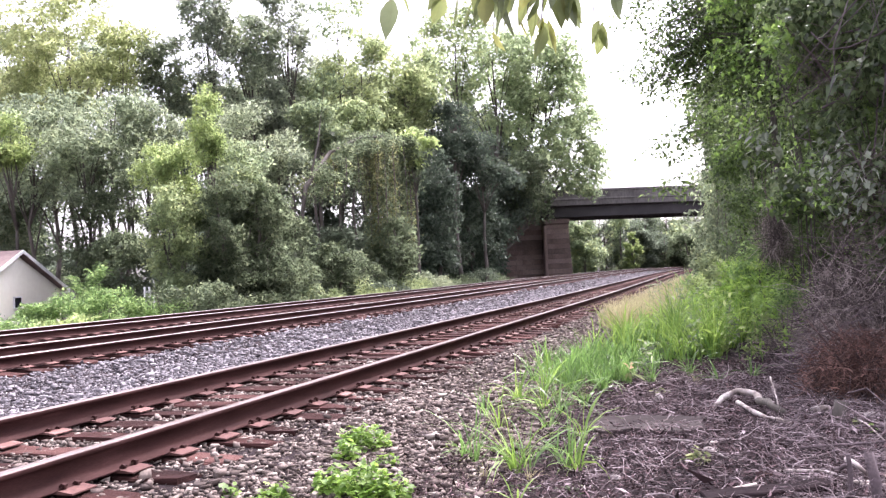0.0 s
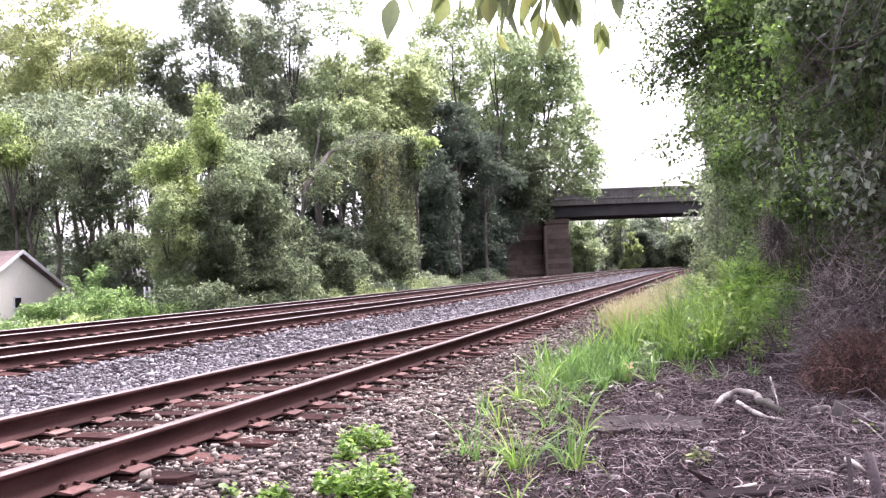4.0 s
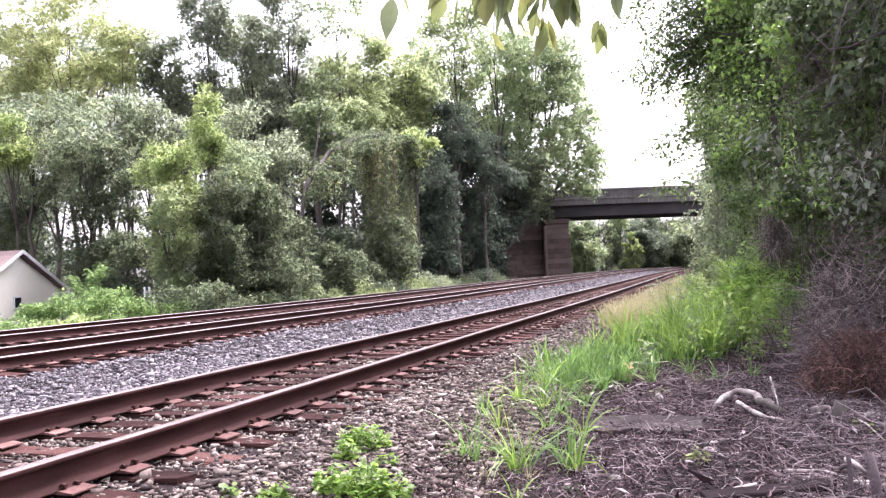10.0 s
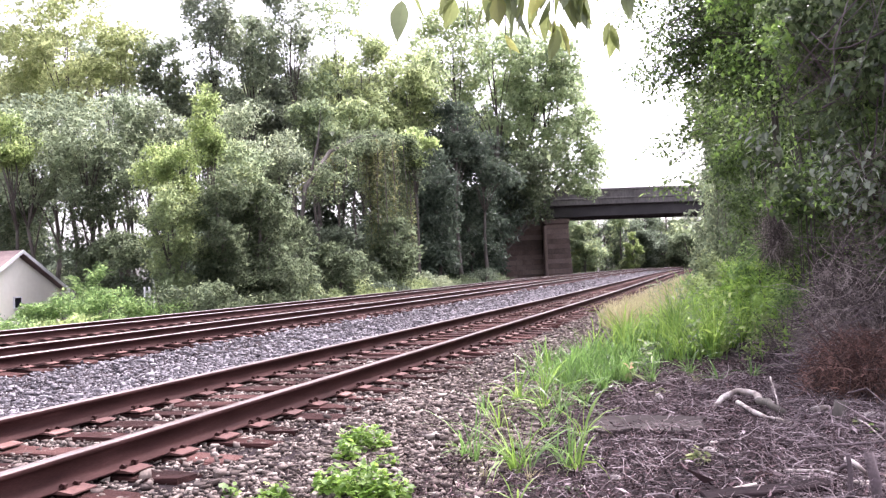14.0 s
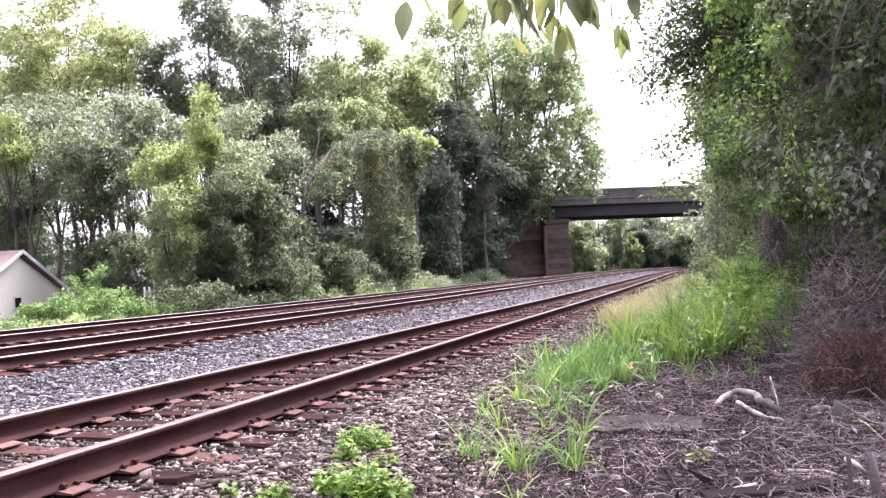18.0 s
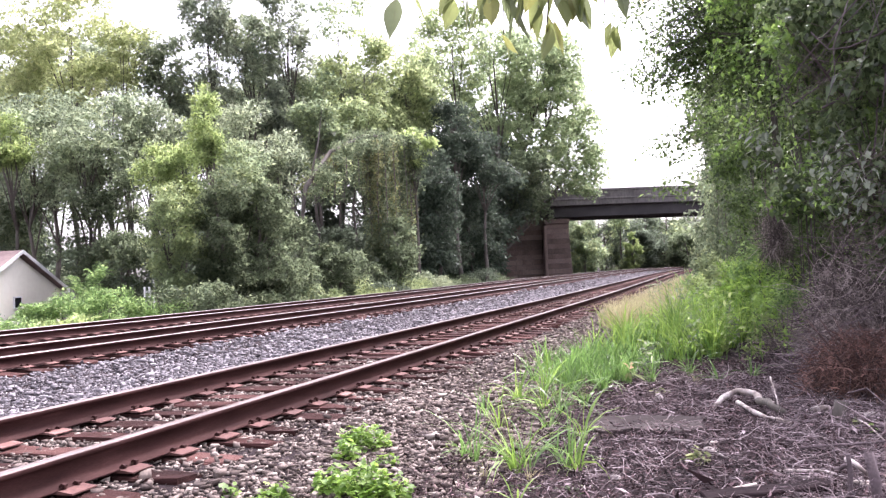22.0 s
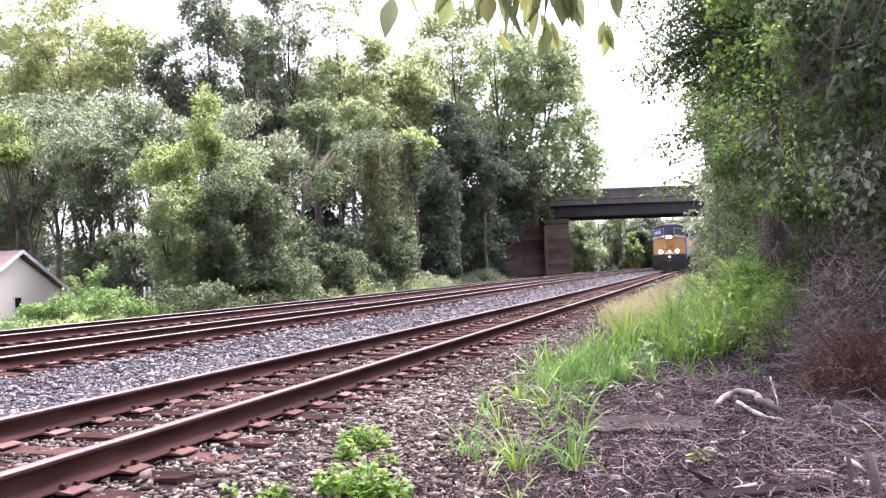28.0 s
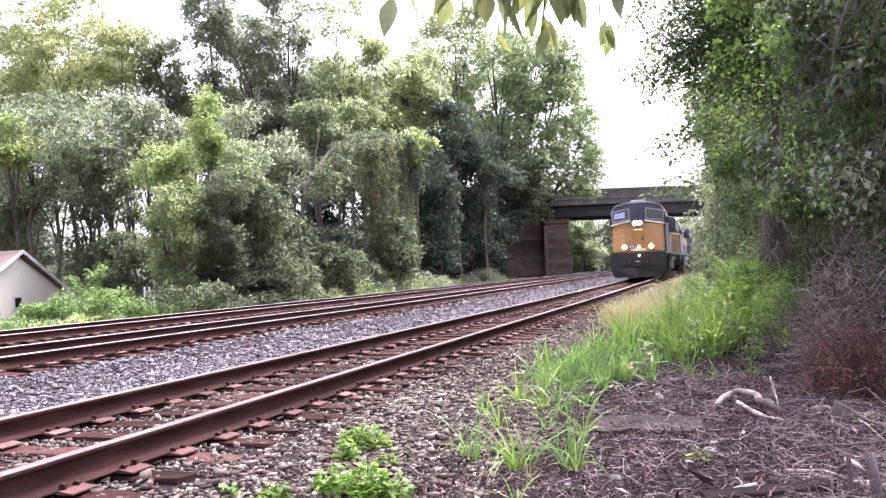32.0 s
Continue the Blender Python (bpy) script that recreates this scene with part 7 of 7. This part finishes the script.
    for s in (-1, 1):
        part("hood_stripe", box(bmesh.new(), s * 0.955 - 0.01, s * 0.955 + 0.01, -6.8, 9.5, 2.5, 3.2), M_GOLD, L, "gold side band")
        for k in range(13):
            y = -6.4 + k * 1.2
            part("hood_door", box(bmesh.new(), s * 0.975 - 0.012, s * 0.975 + 0.012, y, y + 1.08, 1.65, 2.45, 0.006), M_NAVY, L)
        for k in range(9):
            y = -6.6 + k * 2.05
            handrail(L, [(s * 1.47, y, 1.56), (s * 1.47, y, 2.55)], 0.02)
        handrail(L, [(s * 1.47, -6.8, 2.55), (s * 1.47, 9.8, 2.55)], 0.02)
    part("radiator", prism(bmesh.new(), [(-1.5, 3.3), (1.5, 3.3), (1.5, 4.15), (1.2, 4.35), (-1.2, 4.35), (-1.5, 4.15)], 5.2, 9.6, "y", 0.05), M_NAVY, L, "winged radiator section")
    part("exhaust", box(bmesh.new(), -0.5, 0.5, -1.0, 1.2, 4.18, 4.42, 0.03), M_BLACK, L)
    part("dynamic_brake", box(bmesh.new(), -1.1, 1.1, -6.4, -3.2, 3.5, 4.3, 0.06), M_NAVY, L)
    part("fuel_tank", prism(bmesh.new(), [(-1.35, 0.5), (-1.1, 0.22), (1.1, 0.22), (1.35, 0.5), (1.35, 1.35), (-1.35, 1.35)], -3.4, 3.4, "y", 0.06), M_BLACK, L)
    for s in (-1, 1):
        part("air_tank", tube(bmesh.new(), [(s * 1.3, -2.6, 1.18), (s * 1.3, 2.6, 1.18)], 0.17, 12), M_GREYP, L)
    part("underframe", box(bmesh.new(), -1.2, 1.2, -10.8, 10.8, 1.1, 1.42, 0.02), M_BLACK, L)
    truck(L, -6.6, (-2.05, 0, 2.05), 0.53, 2.05)
    truck(L, 6.6, (-2.05, 0, 2.05), 0.53, 2.05)
    return L


def hopper(label):
    H = tagged(empty("hopper_car"), label, "freight car", "coupled train")
    part("body", prism(bmesh.new(), [(-7.6, 3.95), (7.6, 3.95), (7.6, 2.6), (6.2, 1.2), (4.6, 0.55), (-4.6, 0.55), (-6.2, 1.2), (-7.6, 2.6)], -1.5, 1.5, "x", 0.04), M_CAR, H)
    for s in (-1, 1):
        for k in range(11):
            y = -7.4 + k * 1.48
            part("side_post", box(bmesh.new(), s * 1.54 - 0.05, s * 1.54 + 0.05, y - 0.07, y + 0.07, 1.3 if abs(y) < 6 else 2.6, 3.95, 0.01), M_CAR, H)
        part("top_chord", box(bmesh.new(), s * 1.52 - 0.09, s * 1.52 + 0.09, -7.7, 7.7, 3.9, 4.05, 0.02), M_CAR, H)
    part("centre_sill", box(bmesh.new(), -0.3, 0.3, -8.3, 8.3, 0.75, 1.15, 0.02), M_BLACK, H)
    for s in (-1, 1):
        part("end_platform", box(bmesh.new(), -1.4, 1.4, s * 8.0 - 0.3, s * 8.0 + 0.3, 1.1, 1.2, 0.02), M_BLACK, H)
        part("ladder", box(bmesh.new(), 1.3, 1.5, s * 7.8 - 0.03, s * 7.8 + 0.03, 1.1, 3.9), M_GREYP, H)
    truck(H, -6.3, (-0.89, 0.89), 0.46)
    truck(H, 6.3, (-0.89, 0.89), 0.46)
    return H


TRAIN = []                      # (thing, half length, distance of its middle behind the front)
front = locomotive("gold and dark blue diesel locomotive with lit headlights")
LEAD_WHEELS = list(WHEELS)
second = copy_thing(front, pose(0, 0, 0))
second["label"] = "dark blue and gold trailing diesel locomotive"
TRAIN += [(front, 11.0), (second, 34.0)]
car = hopper("grey open-top steel hopper car")
TRAIN.append((car, 54.2))
for k in range(1, 4):
    TRAIN.append((copy_thing(car, pose(0, 0, 0)), 54.2 + 17.4 * k))
for part_ob in list(second.children_recursive):
    if part_ob.name.startswith("lens"):
        bpy.data.objects.remove(part_ob)

def front_at(t):
    """How far along the line the leading end is: it slows from 12.8 to 6.9 metres a second over the last nine seconds."""
    u = 32.0 - t
    return 48.9 + 6.9 * u + 0.33 * u * u if u < 9 else 137.7 + 12.84 * (u - 9)


def train_pose(back, t):
    s = front_at(t) + back
    # chord through the two trucks
    x0, y0, _ = along(s - 6.5, MID_A)
    x1, y1, _ = along(s + 6.5, MID_A)
    a = math.atan2(x1 - x0, y1 - y0)
    return pose((x0 + x1) / 2, (y0 + y1) / 2, 0.19 + lift(s), 0, 0, -math.degrees(a))


# ---------------------------------------------------------------- tree that hangs its leaves close in front of the camera
M_NEARLEAF = leafy("near_leaf", (0.07, 0.09, 0.03), (0.13, 0.16, 0.055), (0.25, 0.27, 0.09), scale=6, trans=0.5)
M_NEARGREY = leafy("near_leaf_grey", (0.07, 0.09, 0.045), (0.12, 0.15, 0.07), (0.2, 0.225, 0.11), scale=6, trans=0.46)
M_NEARYELLOW = leafy("near_leaf_yellowing", (0.11, 0.125, 0.035), (0.18, 0.195, 0.06), (0.28, 0.28, 0.09), scale=6, trans=0.5)


def hanging_leaf(rng, length, width):
    """One lanceolate leaf that hangs down from its stalk at the origin."""
    bm = bmesh.new()
    prof = [(0.0, 0.012), (0.08, 0.02), (0.2, 0.55), (0.4, 1.0), (0.6, 0.9), (0.8, 0.5), (0.93, 0.16), (1.0, 0.02)]
    bend = rng.uniform(-0.5, 0.5)
    rows = []
    for t, w in prof:
        x = math.sin(t * bend) * length * 0.35
        z = -t * length
        hw = w * width / 2
        rows.append([bm.verts.new((x - hw, 0.25 * hw, z)), bm.verts.new((x, -0.1 * hw, z)), bm.verts.new((x + hw, 0.25 * hw, z))])
    for a, b in zip(rows, rows[1:]):
        for k in range(2):
            bm.faces.new((a[k], a[k + 1], b[k + 1], b[k]))
    return bm


def overhanging_tree():
    tr = tagged(empty("overhanging_tree", 2.6, 1.6, 0.05), "tree with drooping narrow yellow-green leaves overhead", "tree")
    rng = random.Random(17)
    part("trunk", tube(bmesh.new(), [(0, 0, -0.1), (0.05, 0.02, 1.2), (0, 0.1, 2.4), (0.1, 0.1, 4.2)], [0.12, 0.1, 0.085, 0.05], 10), M_BARK, tr, smooth=True)
    # bough from the trunk to above the picture; leaves hang from its twigs
    x0, y0, z0 = -3.3, 1.1, 2.07
    part("bough", tube(bmesh.new(), [(0, 0.1, 2.3), (-1.0, 0.6, 2.72), (-2.2, 1.0, 2.62), (-2.9, 1.1, 2.42), (-3.5, 1.1, 2.3), (-3.72, 1.08, 2.24)], [0.03, 0.022, 0.014, 0.009, 0.005, 0.003], 8), M_BARK, tr, smooth=True)
    twigs = []
    clusters = [(-0.345, 0.0, 1, 0.17), (-0.31, 0.03, 1, 0.13), (-0.13, -0.06, 4, 0.15), (-0.04, -0.06, 7, 0.16), (0.0, -0.16, 2, 0.11), (0.06, -0.07, 7, 0.17), (0.12, -0.13, 5, 0.14), (0.17, -0.2, 4, 0.13), (0.2, -0.1, 8, 0.15),
                (0.25, -0.13, 7, 0.14), (0.3, -0.1, 7, 0.14), (0.34, -0.19, 3, 0.11), (0.4, -0.06, 7, 0.13), (0.48, -0.05, 7, 0.12), (0.56, -0.04, 7, 0.12), (0.63, -0.03, 7, 0.1), (0.69, -0.03, 6, 0.09), (0.74, -0.03, 5, 0.08), (0.78, -0.02, 6, 0.09)]
    for k, (x, z, n, ln) in enumerate(clusters):
        tw = part("twig", tube(bmesh.new(), [(0, 0, 0.3 - z), (0.015, 0, 0.12), (0, 0.0, 0), (0.0, 0.0, -0.03)], [0.004, 0.003, 0.002, 0.0015], 5), M_BARK, tr)
        tw.matrix_basis = pose(x0 + x, y0 + rng.uniform(-0.05, 0.06), z0 + z + 0.02)
        for j in range(n):
            lf = part("leaf", hanging_leaf(rng, ln * rng.uniform(0.7, 1.1), ln * rng.uniform(0.3, 0.42)), rng.choice([M_NEARLEAF, M_NEARLEAF, M_NEARGREY, M_NEARYELLOW]), tw)
            sp = 0.008 if n == 1 else 0.045
            lf.matrix_basis = pose(rng.uniform(-sp, sp), rng.uniform(-sp, sp), rng.uniform(-0.03, 0.1 if n > 3 else 0.0), rng.uniform(-26, 26), rng.uniform(-26, 26), rng.uniform(0, 360))
        twigs.append(tw)
    return twigs


BOUGH_TWIGS = overhanging_tree()


# ---------------------------------------------------------------- what moves
WIND = [(0, 0.0), (1, 0.02), (2, 0.05), (3, 0.12), (4, 0.1), (5, 0.2), (6, 0.12), (7, 0.15), (8, 0.3), (9, 0.25), (10, 0.0), (11, 0.2), (12, 0.5), (13, 0.5), (14, 0.45), (15, 0.95), (16, 0.7), (17, 0.5),
        (18, 0.75), (19, 1.0), (20, 0.6), (21, 0.4), (22, 0.35), (23, 0.15), (24, 0.1), (25, 0.05), (26, 0.15), (27, 0.1), (28, 0.15), (29, 0.05), (30, 0.15), (31, 0.1), (32, 0.15)]


def motions():
    # the train rolls towards the camera
    for thing, back in TRAIN:
        walk(thing, [(k * 0.5, train_pose(back, k * 0.5)) for k in range(65)])
    for ax, y, r in LEAD_WHEELS:
        walk(ax, [(k * 0.05, pose(0, y, r, math.degrees((front_at(0) - front_at(k * 0.05)) / r), 0, 0)) for k in range(641)])
    # trees sway a little
    for t, amount, seed in SWAYERS:
        base = t.matrix_basis.copy()
        r = random.Random(seed)
        a, b, w = r.uniform(0, 6), r.uniform(0, 6), r.uniform(0.9, 1.5)
        walk(t, [(float(k), base @ pose(0, 0, 0, amount * math.sin(w * k + a), amount * math.sin(w * 0.8 * k + b), 0)) for k in range(33)])
    # twigs of the near bough swing in the wind
    for k, tw in enumerate(BOUGH_TWIGS):
        base = tw.matrix_basis.copy()
        r = random.Random(700 + k)
        p = r.uniform(0, 6)
        rows = []
        for t, g in WIND:
            push = g + 0.08 * math.sin(1.9 * t + p)
            rows.append((float(t), Matrix.Translation((0.075 * push, 0, -0.03 * push)) @ base @ pose(0, 0, 0, 3 * math.sin(1.3 * t + p), -9 * push, 0)))
        walk(tw, rows)


motions()
